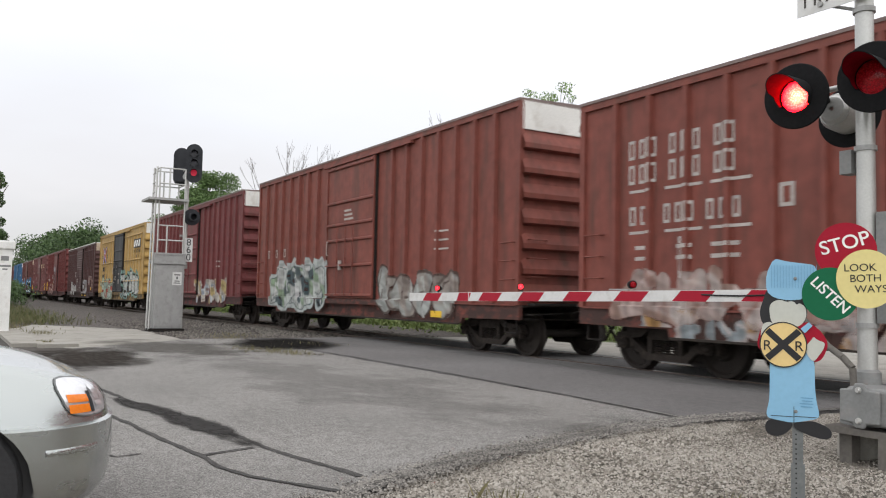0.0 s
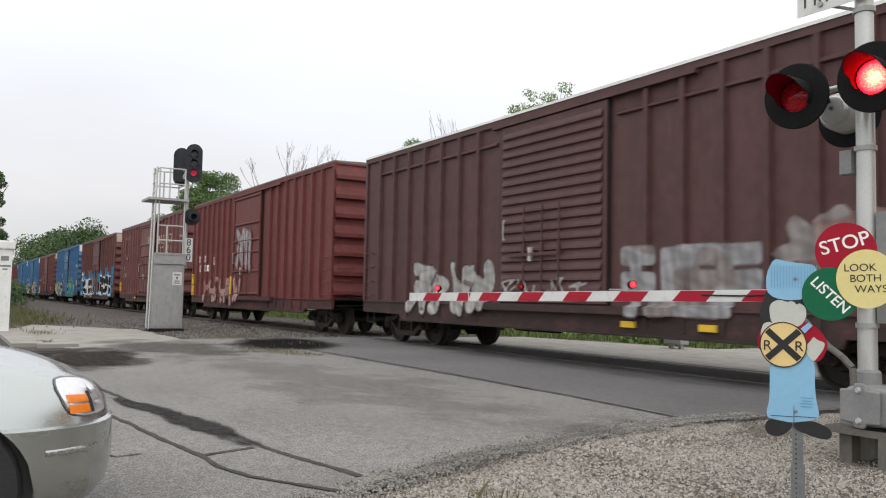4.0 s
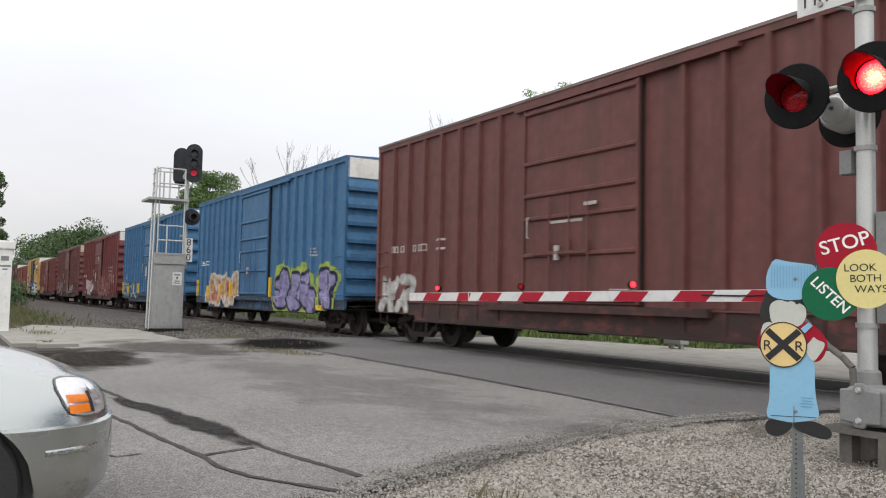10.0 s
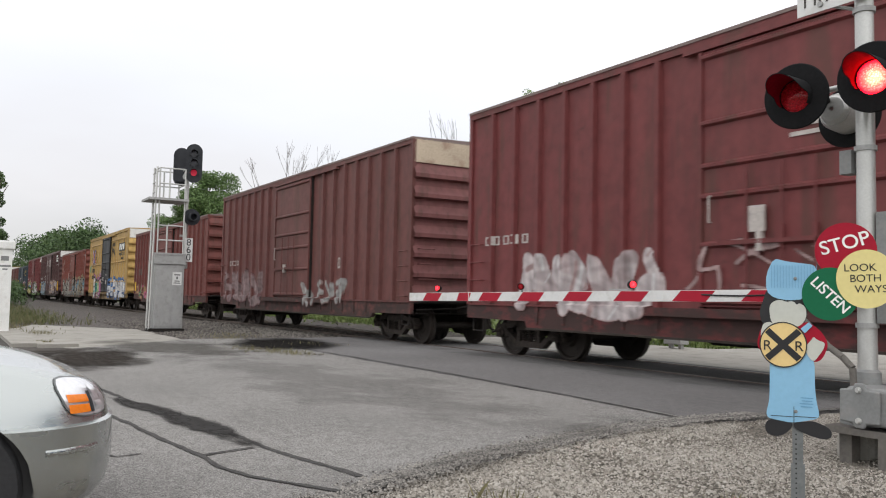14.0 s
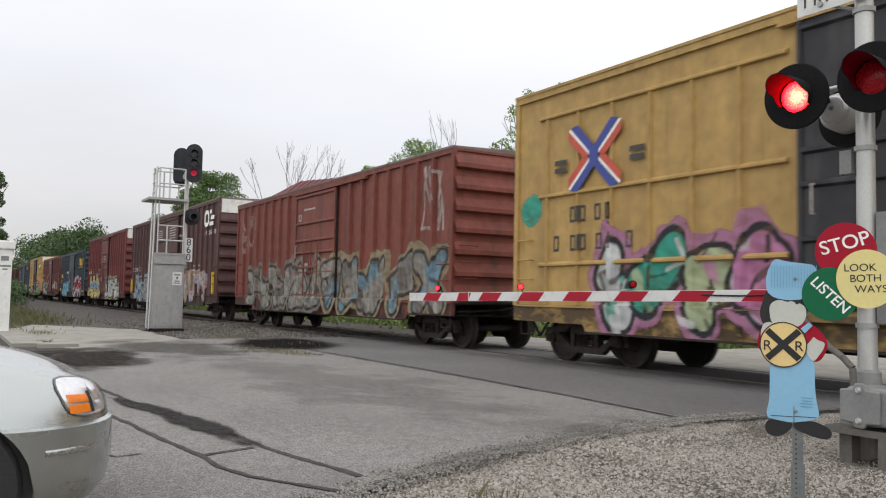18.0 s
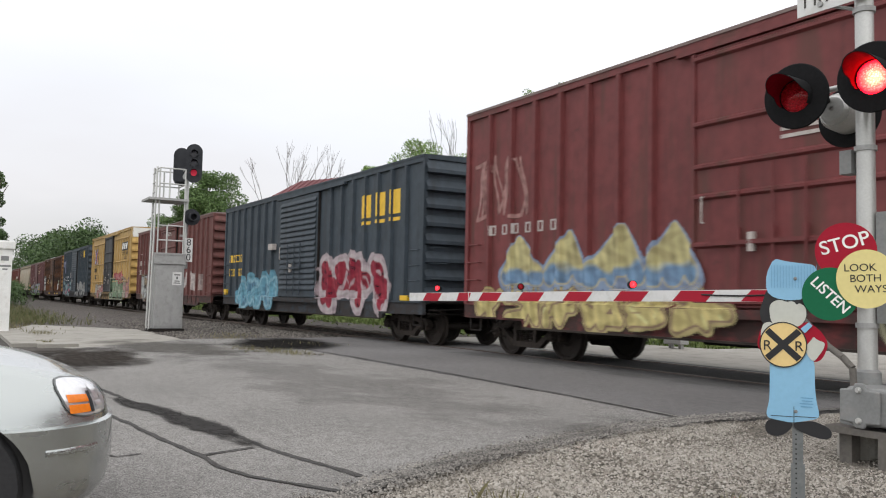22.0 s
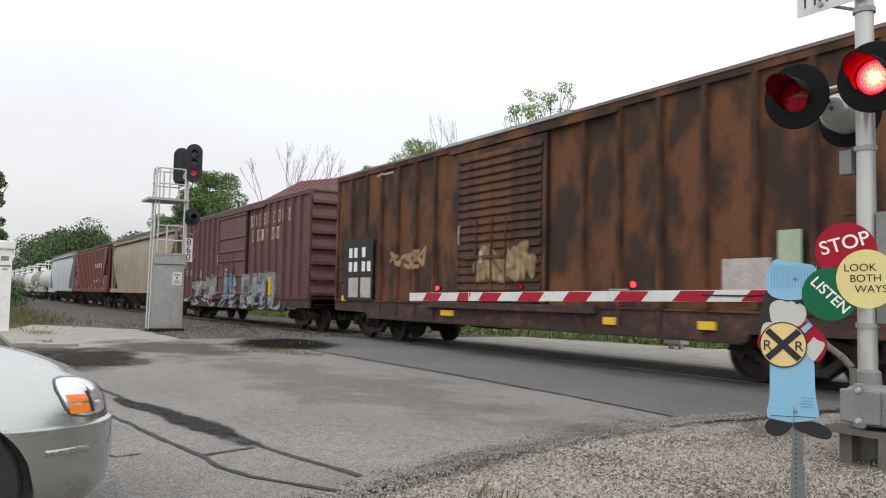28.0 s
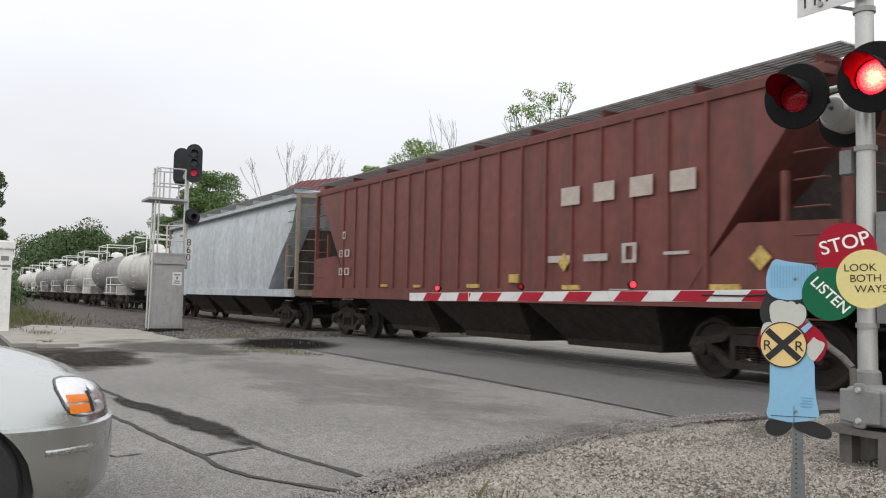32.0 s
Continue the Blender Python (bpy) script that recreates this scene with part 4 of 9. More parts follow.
    for i in range(1, k):
        x = -L / 2 + L * i / k
        for s in (-1, 1):
            g.add([(x - 0.06, s * (hw - 0.22), top + 0.012), (x + 0.06, s * (hw - 0.22), top + 0.012), (x + 0.06, 0, top + ridge + 0.005), (x - 0.06, 0, top + ridge + 0.005), (x, s * (hw - 0.22), top + 0.04), (x, 0, top + ridge + 0.035)],
                  [(0, 4, 5, 3), (4, 1, 2, 5), (0, 1, 4)])
    part("roof", g, roof_paint, car)
    for e in (-1, 1):
        zt = top - 0.6 if band else top - 0.1
        part("end_wall", corrugated_end(e * (L / 2 - 0.04), e, hw, z0, zt, end_ribs, 0.13), ends, car)
        if band:
            part("end_panel", Geo().box(min(e * L / 2, e * (L / 2 - 0.1)), max(e * L / 2, e * (L / 2 - 0.1)), -hw, hw, zt, top - 0.03), M_CREAM if band == "cream" else M_BAND, car, "worn cream band across the end" if band == "cream" else "white painted clearance band on the end")
        else:
            part("end_panel", Geo().box(min(e * L / 2, e * (L / 2 - 0.1)), max(e * L / 2, e * (L / 2 - 0.1)), -hw, hw, zt, top - 0.03), ends, car)
        ladder(car, "end_rung", 4, 0.42, ends, pose(e * (L / 2 + 0.02), -e * 1.15, 1.2, 0, 0, 90 if e > 0 else -90))
        part("crossover_step", Geo().box(min(e * (L / 2 + 0.05), e * (L / 2 + 0.28)), max(e * (L / 2 + 0.05), e * (L / 2 + 0.28)), -1.35, 1.35, 1.02, 1.06).tube((e * L / 2, -1.38, 0.75), (e * L / 2, 1.38, 0.75), 0.018, n=6), M_DARKSTEEL, car)
        ladder(car, "side_rung", 4, 0.40, paint, pose(e * (L / 2 - 0.36), -hw - 0.01, 1.15))
        g = Geo()
        g.path([(e * (L / 2 - 0.15), -1.45, 1.0), (e * (L / 2 - 0.15), -1.45, 0.48), (e * (L / 2 - 0.52), -1.45, 0.48), (e * (L / 2 - 0.52), -1.45, 1.0)], 0.018, 6)
        part("sill_step", g, M_DARKSTEEL, car)
    wheel = Geo().turn([(0.26, 0), (0.285, 0.02), (0.26, 0.04), (0.235, 0.02), (0.26, 0)], (0, 0, 0), "x", 18)
    for i in range(4):
        t = math.pi * i / 2
        wheel.tube((0.02, 0, 0), (0.02, 0.25 * math.cos(t), 0.25 * math.sin(t)), 0.012, n=5)
    bw = part("brake_wheel", wheel, M_DARKSTEEL, car)
    bw.matrix_basis = pose(-L / 2 - 0.14, -0.55, 2.1, 0, 0, 180)
    for z, w in ((1.75, 0.5), (1.88, 0.38), (2.95, 0.45), (3.08, 0.45)):
        part("end_stencil", Geo().box(L / 2 + 0.094, L / 2 + 0.0975, 0.35, 0.35 + w, z, z + 0.06), M_LETTER, car, "small pale stencil bar")
    # underframe
    g = Geo()
    g.box(-L / 2 + 0.2, L / 2 - 0.2, -0.28, 0.28, 0.72, 1.0)
    g.box(-L / 2, L / 2, -1.42, 1.42, 0.98, 1.02)
    part("underframe", g, M_DARKSTEEL, car)
    for c in (-L / 2 + 1.57, L / 2 - 1.57, -2.2, 2.2):
        o = part("cross_beam", BEAM, None, car)
        o.location = (c, 0, 0)
    part("brake_cylinder", Geo().tube((0.5, -0.85, 0.72), (1.25, -0.85, 0.72), 0.18, n=12).tube((1.25, -0.85, 0.72), (1.7, -0.85, 0.72), 0.03, n=6), M_DARKSTEEL, car)
    part("air_reservoir", Geo().tube((-1.9, -0.8, 0.70), (-0.6, -0.8, 0.70), 0.21, n=12), M_DARKSTEEL, car)
    part("brake_valve", Geo().box(-0.35, 0.05, -1.0, -0.6, 0.55, 0.92), M_TRUCK, car)
    part("train_pipe", Geo().path([(-L / 2 + 0.2, 0.35, 0.70), (-3.0, 0.45, 0.66), (3.0, 0.45, 0.66), (L / 2 - 0.2, 0.35, 0.70)], 0.025, 6), M_DARKSTEEL, car)
    part("brake_rod", Geo().path([(-L / 2 + 2.2, -0.45, 0.60), (-2.0, -0.6, 0.64), (2.0, -0.6, 0.64), (L / 2 - 2.2, -0.45, 0.60)], 0.022, 6), M_DARKSTEEL, car)
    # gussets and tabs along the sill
    gus = Geo().prism([(-0.05, 1.04), (-0.035, 0.68), (0.035, 0.68), (0.05, 1.04)], "y", -hw - 0.055, -hw - 0.028).mesh("sill_gusset", blotched(paint))
    for r in ribs:
        if abs(r) < L / 2 - 2.2:
            o = part("sill_gusset", gus, None, car)
            o.location = (r, 0, 0)
    part("sill_lip", Geo().box(-L / 2 + 2.1, L / 2 - 2.1, -hw - 0.075, -hw - 0.02, 0.575, 0.61), M_TRUCK, car, "grimy lower lip of the sill")
    part("sill_lip", Geo().box(-L / 2 + 0.1, L / 2 - 0.1, -hw - 0.062, -hw - 0.02, 1.005, 1.035), paint, car)
    # doors
    leaves = [door] if not double else [(door[0], (door[0] * 0.55 + door[1] * 0.45)), ((door[0] * 0.55 + door[1] * 0.45), door[1])]
    for a, b in leaves:
        d = Geo()
        d.box(a, b, -hw - 0.085, -hw, z0 + 0.06, top - door_top)
        leaf = part("door", d, door_paint, car)
        if louver:
            lv = Geo().rings([[(a + 0.1, -hw - 0.085, 0), (b - 0.1, -hw - 0.085, 0)], [(a + 0.1, -hw - 0.13, 0.03), (b - 0.1, -hw - 0.13, 0.03)], [(a + 0.1, -hw - 0.125, 0.07), (b - 0.1, -hw - 0.125, 0.07)], [(a + 0.1, -hw - 0.085, 0.15), (b - 0.1, -hw - 0.085, 0.15)]], closed=False).mesh("door_rib", door_paint)
            nlv = 17
            for i in range(nlv):
                o = part("door_rib", lv, None, leaf)
                o.location = (0, 0, z0 + 0.25 + i * (top - 0.6 - z0) / nlv)
        else:
            # cross bars of the door, evenly spaced, between upright edges
            hrib = Geo().prism([(-hw - 0.088, -0.05), (-hw - 0.135, -0.02), (-hw - 0.135, 0.02), (-hw - 0.088, 0.05)], "x", a + 0.05, b - 0.05).mesh("door_rib", door_paint)
            for zz in door_bars:
                o = part("door_rib", hrib, None, leaf)
                o.location = (0, 0, z0 + 0.06 + zz * (top - 0.35 - z0))
            for ex in (a, b - 0.06):
                part("door_stile", Geo().box(ex, ex + 0.06, -hw - 0.12, -hw - 0.085, z0 + 0.06, top - door_top), door_paint, leaf)
        rod = Geo().tube((0, 0, z0 + 0.12), (0, 0, z0 + 0.12 + rods[0] * (top - 0.4 - z0)), 0.016, n=6).box(-0.035, 0.035, -0.02, 0.02, z0 + 0.95, z0 + 1.15).mesh("lock_rod", door_paint)
        for fx in rods[1:]:
            o = part("lock_rod", rod, None, leaf)
            o.location = (a + (b - a) * fx, -hw - 0.15, 0)
        part("lock_bar", Geo().box(a + (b - a) * 0.12, a + (b - a) * 0.62, -hw - 0.175, -hw - 0.145, z0 + 0.92, z0 + 0.98), door_paint, leaf)
        part("door_handle", Geo().path([(a + 0.25, -hw - 0.14, z0 + 1.25), (a + 0.25, -hw - 0.19, z0 + 1.25), (a + 0.25, -hw - 0.19, z0 + 1.62), (a + 0.25, -hw - 0.14, z0 + 1.62)], 0.013, 6), M_LETTER, leaf, "worn pale grab handle")
        part("door_lock", Geo().box((a + b) / 2 - 0.50, (a + b) / 2 - 0.42, -hw - 0.175, -hw - 0.10, z0 + 0.82, z0 + 1.08), M_LETTER, leaf, "pale worn lock casting")
    part("door_track", Geo().box(door[0] - 1.2, door[1] + 1.4, -hw - 0.16, -hw, z0 - 0.10, z0 + 0.03), blotched(paint), car)
    part("door_track", Geo().box(door[0] - 0.3, door[1] + 1.9, -hw - 0.12, -hw - 0.02, top - 0.24, top - 0.17), paint, car)
    part("door", Geo().box(door[0], door[1], hw, hw + 0.085, z0 + 0.06, top - 0.26), door_paint, car)
    for gx in door:
        part("door_gasket", Geo().box(gx - 0.025, gx + 0.025, -hw - 0.075, -hw + 0.01, z0 + 0.04, top - 0.25), M_DARKSTEEL, car, "dark gap beside the door")
    for fx, fz, w, h in plates:
        if w >= 0.5:
            letters_row(car, fx, fz, [w], h, M_LETTER, ys - 0.003, ribs, name="placard", label="faded stencilled notice in short lines")
        else:
            part("placard", Geo().box(fx, fx + w, -hw - 0.16, -hw - 0.13 if door[0] < fx < door[1] else -hw - 0.01, fz, fz + h), M_LETTER, car, "small pale notice plate")
    for fx, fz, w, h in yellow:
        fz -= 0.2 if fz < 1.0 else 0.0
        part("marker", Geo().box(fx, fx + w, -hw - 0.085, -hw - 0.005, fz, fz + h), M_YELLOW, car, "yellow reflective marker")
    ribs_all = ribs
    for i, t in enumerate(tags):
        graffiti(car, t[0] - L / 2, t[1] - L / 2, t[2] - (0.24 if t[2] < 1.12 else 0.0), t[3], t[4], t[5], t[6], t[7], t[8] if len(t) > 8 else 11 + i, ribs_all, ys, door=door,
                 accents=t[9] if len(t) > 9 else (), edge=t[10] if len(t) > 10 else 1.5, style=t[11] if len(t) > 11 else "wild", fat=t[12] if len(t) > 12 else 0.105, glow_up=t[13] if len(t) > 13 else 0.0, label="spray-painted graffiti on the car side")
    for r in rows:
        letters_row(car, r[0] - L / 2, r[1], r[2], r[3], r[4], ys, ribs_all, r[5] if len(r) > 5 else 0.06, label="stencilled lettering shown as plain blocks", solid=r[4] is M_LETTERG and r[2][0] >= 0.45)
    if extra:
        extra(car, L, ys, ribs_all)
    sets = running_gear(car, L, (-L / 2 + 1.57, L / 2 - 1.57))
    ROLLING.append((car, (rear + front) / 2, sets))
    return car


def hopper(rear, front, paint, label, top=4.45, round_side=True, rows=(), ribs_on=False, plates=(), walk_paint=None, end_paint=None):
    """Covered hopper: body between sloped end sheets, outlet hoppers below, roof walk above, end cages."""
    L = front - rear
    car = thing("covered_hopper", label, "hopper car", TRAIN)
    walk_paint, end_paint = walk_paint or M_WALK, end_paint or paint
    hw = 1.5
    z0 = 1.25
    def section(e):
        if round_side:
            half = [(0.0, z0), (hw - 0.03, z0), (hw, z0 + 0.5), (hw + 0.02, 2.4), (hw - 0.01, 3.3), (hw - 0.10, 4.0), (hw - 0.28, top - 0.12), (0.75, top + 0.03), (0.0, top + 0.08)]
        else:
            half = [(0.0, z0), (hw, z0), (hw, top - 0.14), (hw - 0.02, top - 0.05), (0.7, top + 0.05), (0.0, top + 0.1)]
        return [(y, z) for y, z in half] + [(-y, z) for y, z in half[::-1][1:-1]]
    sec = section(0)
    # end sheets slope inwards towards the trucks
    rings = []
    for e in (-1, 1):
        x_top, x_low = e * (L / 2 - 0.35), e * (L / 2 - 2.6)
        ring = []
        for y, z in sec:
            k = min(1.0, max(0.0, (z - z0) / (3.35 - z0)))
            ring.append((x_low + (x_top - x_low) * k, y, z))
        rings.append(ring)
    part("body", Geo().rings(rings), paint, car, smooth=True)
    part("roof_rim", Geo().box(-L / 2 + 0.3, L / 2 - 0.3, -hw - 0.03, -hw + 0.22, top - 0.22, top - 0.1).box(-L / 2 + 0.3, L / 2 - 0.3, hw - 0.22, hw + 0.03, top - 0.22, top - 0.1), paint, car)
    if ribs_on:
        n = 18
        me = Geo().box(-0.032, 0.032, -hw - 0.04, -hw + 0.03, z0 + 0.1, top - 0.2).mesh("side_post", paint)
        for i in range(n):
            o = part("side_post", me, None, car)
            o.location = (-L / 2 + 2.2 + (L - 4.4) * i / (n - 1), 0, 0)
    part("side_sill", Geo().box(-L / 2 + 0.1, L / 2 - 0.1, -hw - 0.05, -hw + 0.07, z0 - 0.18, z0 + 0.06).box(-L / 2 + 0.1, L / 2 - 0.1, hw - 0.07, hw + 0.05, z0 - 0.18, z0 + 0.06), paint, car)
    part("center_sill", Geo().box(-L / 2 + 0.2, L / 2 - 0.2, -0.25, 0.25, 0.78, 1.1), M_DARKSTEEL, car)
    if ribs_on:
        for e in (-1, 1):
            for s in (-1, 1):
                part("end_panel", Geo().prism([(e * (L / 2 - 2.7), z0 + 0.02), (e * (L / 2 - 0.14), z0 + 0.02), (e * (L / 2 - 0.14), 2.2), (e * (L / 2 - 1.65), 2.25)], "y", *sorted((s * (hw - 0.01), s * (hw - 0.05)))), paint, car)
    # outlet hoppers
    k = 3
    for i in range(k):
        c = (-1 + i) * (L - 6.4) / 3
        w = (L - 6.4) / 6 - 0.08
        g = Geo()
        g.rings([[(c - w, -hw + 0.05, z0 - 0.12), (c + w, -hw + 0.05, z0 - 0.12), (c + w, hw - 0.05, z0 - 0.12), (c - w, hw - 0.05, z0 - 0.12)],
                 [(c - w * 0.72, -0.75, 0.42), (c + w * 0.72, -0.75, 0.42), (c + w * 0.72, 0.75, 0.42), (c - w * 0.72, 0.75, 0.42)],
                 [(c - w * 0.7, -0.75, 0.30), (c + w * 0.7, -0.75, 0.30), (c + w * 0.7, 0.75, 0.30), (c - w * 0.7, 0.75, 0.30)]])
        part("outlet", g, M_TRUCK, car, "dusty outlet hopper")
    # roof walk on brackets
    for s in (-1, 1):
        g = Geo()
        for k in range(6):
            y = s * (0.97 + 0.105 * k)
            g.box(-L / 2 + 0.1, L / 2 - 0.1, y - 0.017, y + 0.017, top + 0.10, top + 0.135)
        for k in range(30):
            x = -L / 2 + 0.1 + (L - 0.2) * k / 29
            g.box(x - 0.012, x + 0.012, *sorted((s * 0.95, s * 1.52)), top + 0.104, top + 0.130)
        part("roof_walk", g, walk_paint, car, "grated steel roof walk")
    br = Geo().box(-0.03, 0.03, -1.4, 1.4, 0, 0.12).mesh("walk_bracket", paint)
    for i in range(9):
        o = part("walk_bracket", br, None, car)
        o.location = (-L / 2 + 0.5 + (L - 1.0) * i / 8, 0, top - 0.02)
    for i in range(4):
        part("roof_hatch", Geo().box(-L / 2 + 1.8 + i * (L - 3.6) / 4, -L / 2 + 1.8 + (i + 0.85) * (L - 3.6) / 4, -0.4, 0.4, top + 0.05, top + 0.18), paint, car)
    for e in (-1, 1):
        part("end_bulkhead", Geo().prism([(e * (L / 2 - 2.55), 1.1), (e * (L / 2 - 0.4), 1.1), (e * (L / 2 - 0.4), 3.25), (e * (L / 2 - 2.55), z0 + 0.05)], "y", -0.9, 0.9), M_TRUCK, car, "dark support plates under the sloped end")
    # end frames, ladders
    for e in (-1, 1):
        g = Geo()
        for s in (-1, 1):
            g.box(min(e * (L / 2 - 0.12), e * (L / 2 - 0.02)), max(e * (L / 2 - 0.12), e * (L / 2 - 0.02)), s * 1.42 - 0.05, s * 1.42 + 0.05, z0 - 0.1, top - 0.1)
            g.box(min(e * (L / 2 - 1.0), e * (L / 2 - 0.92)), max(e * (L / 2 - 1.0), e * (L / 2 - 0.92)), s * 1.42 - 0.04, s * 1.42 + 0.04, z0 - 0.1, 2.9)
        g.box(min(e * (L / 2 - 0.12), e * (L / 2 - 0.02)), max(e * (L / 2 - 0.12), e * (L / 2 - 0.02)), -1.42, 1.42, z0 - 0.15, z0 + 0.05)
        g.box(min(e * (L / 2 - 0.12), e * (L / 2 - 0.02)), max(e * (L / 2 - 0.12), e * (L / 2 - 0.02)), -1.42, 1.42, top - 0.22, top - 0.1)
        part("end_frame", g, end_paint, car)
        ladder(car, "side_rung", 9, 0.44, end_paint, pose(e * (L / 2 - 0.55), -1.40, 0.95))
        ladder(car, "end_rung", 9, 0.44, end_paint, pose(e * (L / 2 + 0.0), -e * 1.1, 1.1, 0, 0, 90 if e > 0 else -90))
        part("end_platform", Geo().box(min(e * (L / 2 - 1.9), e * (L / 2 + 0.1)), max(e * (L / 2 - 1.9), e * (L / 2 + 0.1)), -1.3, 1.3, 1.05, 1.11), M_DARKSTEEL, car)
    for r in rows:
        letters_row(car, r[0] - L / 2, r[1], r[2], r[3], r[4], -hw - (0.038 if ribs_on else 0.03), [], r[5] if len(r) > 5 else 0.06, label="stencilled lettering shown as plain blocks", solid=r[2][0] >= 0.45)
    for x, z, w, h, m in plates:
        if w == 0:
            part("placard", Geo().prism([(x - L / 2 - h, z), (x - L / 2, z - h), (x - L / 2 + h, z), (x - L / 2, z + h)], "y", -hw - 0.058, -hw - 0.045), m, car, "faded yellow diamond placard")
        else:
            part("placard", Geo().box(x - L / 2, x - L / 2 + w, -hw - 0.055, -hw, z, z + h), m, car, "painted marker plate")
    sets = running_gear(car, L, (-L / 2 + 1.75, L / 2 - 1.75))
    ROLLING.append((car, (rear + front) / 2, sets))
    return car


def tank_car(rear, front, paint, label):
    L = front - rear
    car = thing("tank_car", label, "tank car", TRAIN)
    r, zc = 1.2, 2.45
    prof = [(0.05, -L / 2 + 0.8), (0.6, -L / 2 + 0.85), (1.0, -L / 2 + 1.03), (r, -L / 2 + 1.4), (r, L / 2 - 1.4), (1.0, L / 2 - 1.03), (0.6, L / 2 - 0.85), (0.05, L / 2 - 0.8)]
    part("tank", Geo().turn([(a, b) for a, b in prof], (0, 0, zc), "x", 32), paint, car, smooth=True)
    part("dome", Geo().turn([(0.44, zc + r - 0.12), (0.44, zc + r + 0.22), (0.34, zc + r + 0.36), (0.02, zc + r + 0.42)], (0, 0, 0), "z", 18), M_WHITE, car, "white domed manway cover", smooth=True)
    g = Geo()
    for x in (-1.9, 1.9):
        for y in (-1.0, 1.0):
            g.tube((x, y, zc + r - 0.5), (x, y, zc + r + 0.85), 0.035, n=6)
    for y in (-1.0, 1.0):
        g.tube((-1.9, y, zc + r + 0.85), (1.9, y, zc + r + 0.85), 0.035, n=6).tube((-1.9, y, zc + r + 0.45), (1.9, y, zc + r + 0.45), 0.03, n=6)
    for x in (-1.9, 1.9):
        g.tube((x, -1.0, zc + r + 0.85), (x, 1.0, zc + r + 0.85), 0.035, n=6)
    part("dome_railing", g, M_WHITE, car)
    part("dome_platform", Geo().box(-1.4, 1.4, -1.0, -0.45, zc + r - 0.05, zc + r + 0.0).box(-1.4, 1.4, 0.45, 1.0, zc + r - 0.05, zc + r + 0.0), M_DARKSTEEL, car)
    part("stub_sill", Geo().box(-L / 2 + 0.2, -L / 2 + 3, -0.3, 0.3, 0.78, 1.25).box(L / 2 - 3, L / 2 - 0.2, -0.3, 0.3, 0.78, 1.25), M_DARKSTEEL, car)
    for e in (-1, 1):
        g = Geo()
        g.box(e * (L / 2 - 1.75) - 0.25, e * (L / 2 - 1.75) + 0.25, -1.25, 1.25, 0.9, 1.5)
        part("saddle", g, paint, car)
        g = Geo()
        g.path([(e * (L / 2 - 0.3), -1.4, 1.0), (e * (L / 2 - 0.3), -1.4, 2.1), (e * (L / 2 - 0.3), 1.4, 2.1), (e * (L / 2 - 0.3), 1.4, 1.0)], 0.022, 6)
        g.path([(e * (L / 2 - 0.3), -1.4, 1.6), (e * (L / 2 - 0.3), 1.4, 1.6)], 0.02, 6)
        g.box(min(e * (L / 2 - 1.2), e * (L / 2 - 0.1)), max(e * (L / 2 - 1.2), e * (L / 2 - 0.1)), -1.45, 1.45, 1.0, 1.05)
        part("end_railing", g, M_WHITE, car)
    ladder(car, "side_rung", 9, 0.42, M_WHITE, pose(0.0, -1.24, 1.0))
    sets = running_gear(car, L, (-L / 2 + 1.75, L / 2 - 1.75))
    ROLLING.append((car, (rear + front) / 2, sets))
    return car


BLOTCHED = {}


def blotched(paint):
    """The same paint mostly covered by dark brown blotches, for sills, gussets and door tracks."""
    if paint.name not in BLOTCHED:
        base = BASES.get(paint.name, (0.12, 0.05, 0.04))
        BLOTCHED[paint.name] = mat("blotched_" + paint.name, base, 0.85, 0.35, 1.3, 26, 0.2, stain=(0.034, 0.026, 0.023), stain_amount=0.85, stretch=(1.2, 1.2, 2.0), patch=(0.26, 0.52))
    return BLOTCHED[paint.name]


BASES = {}


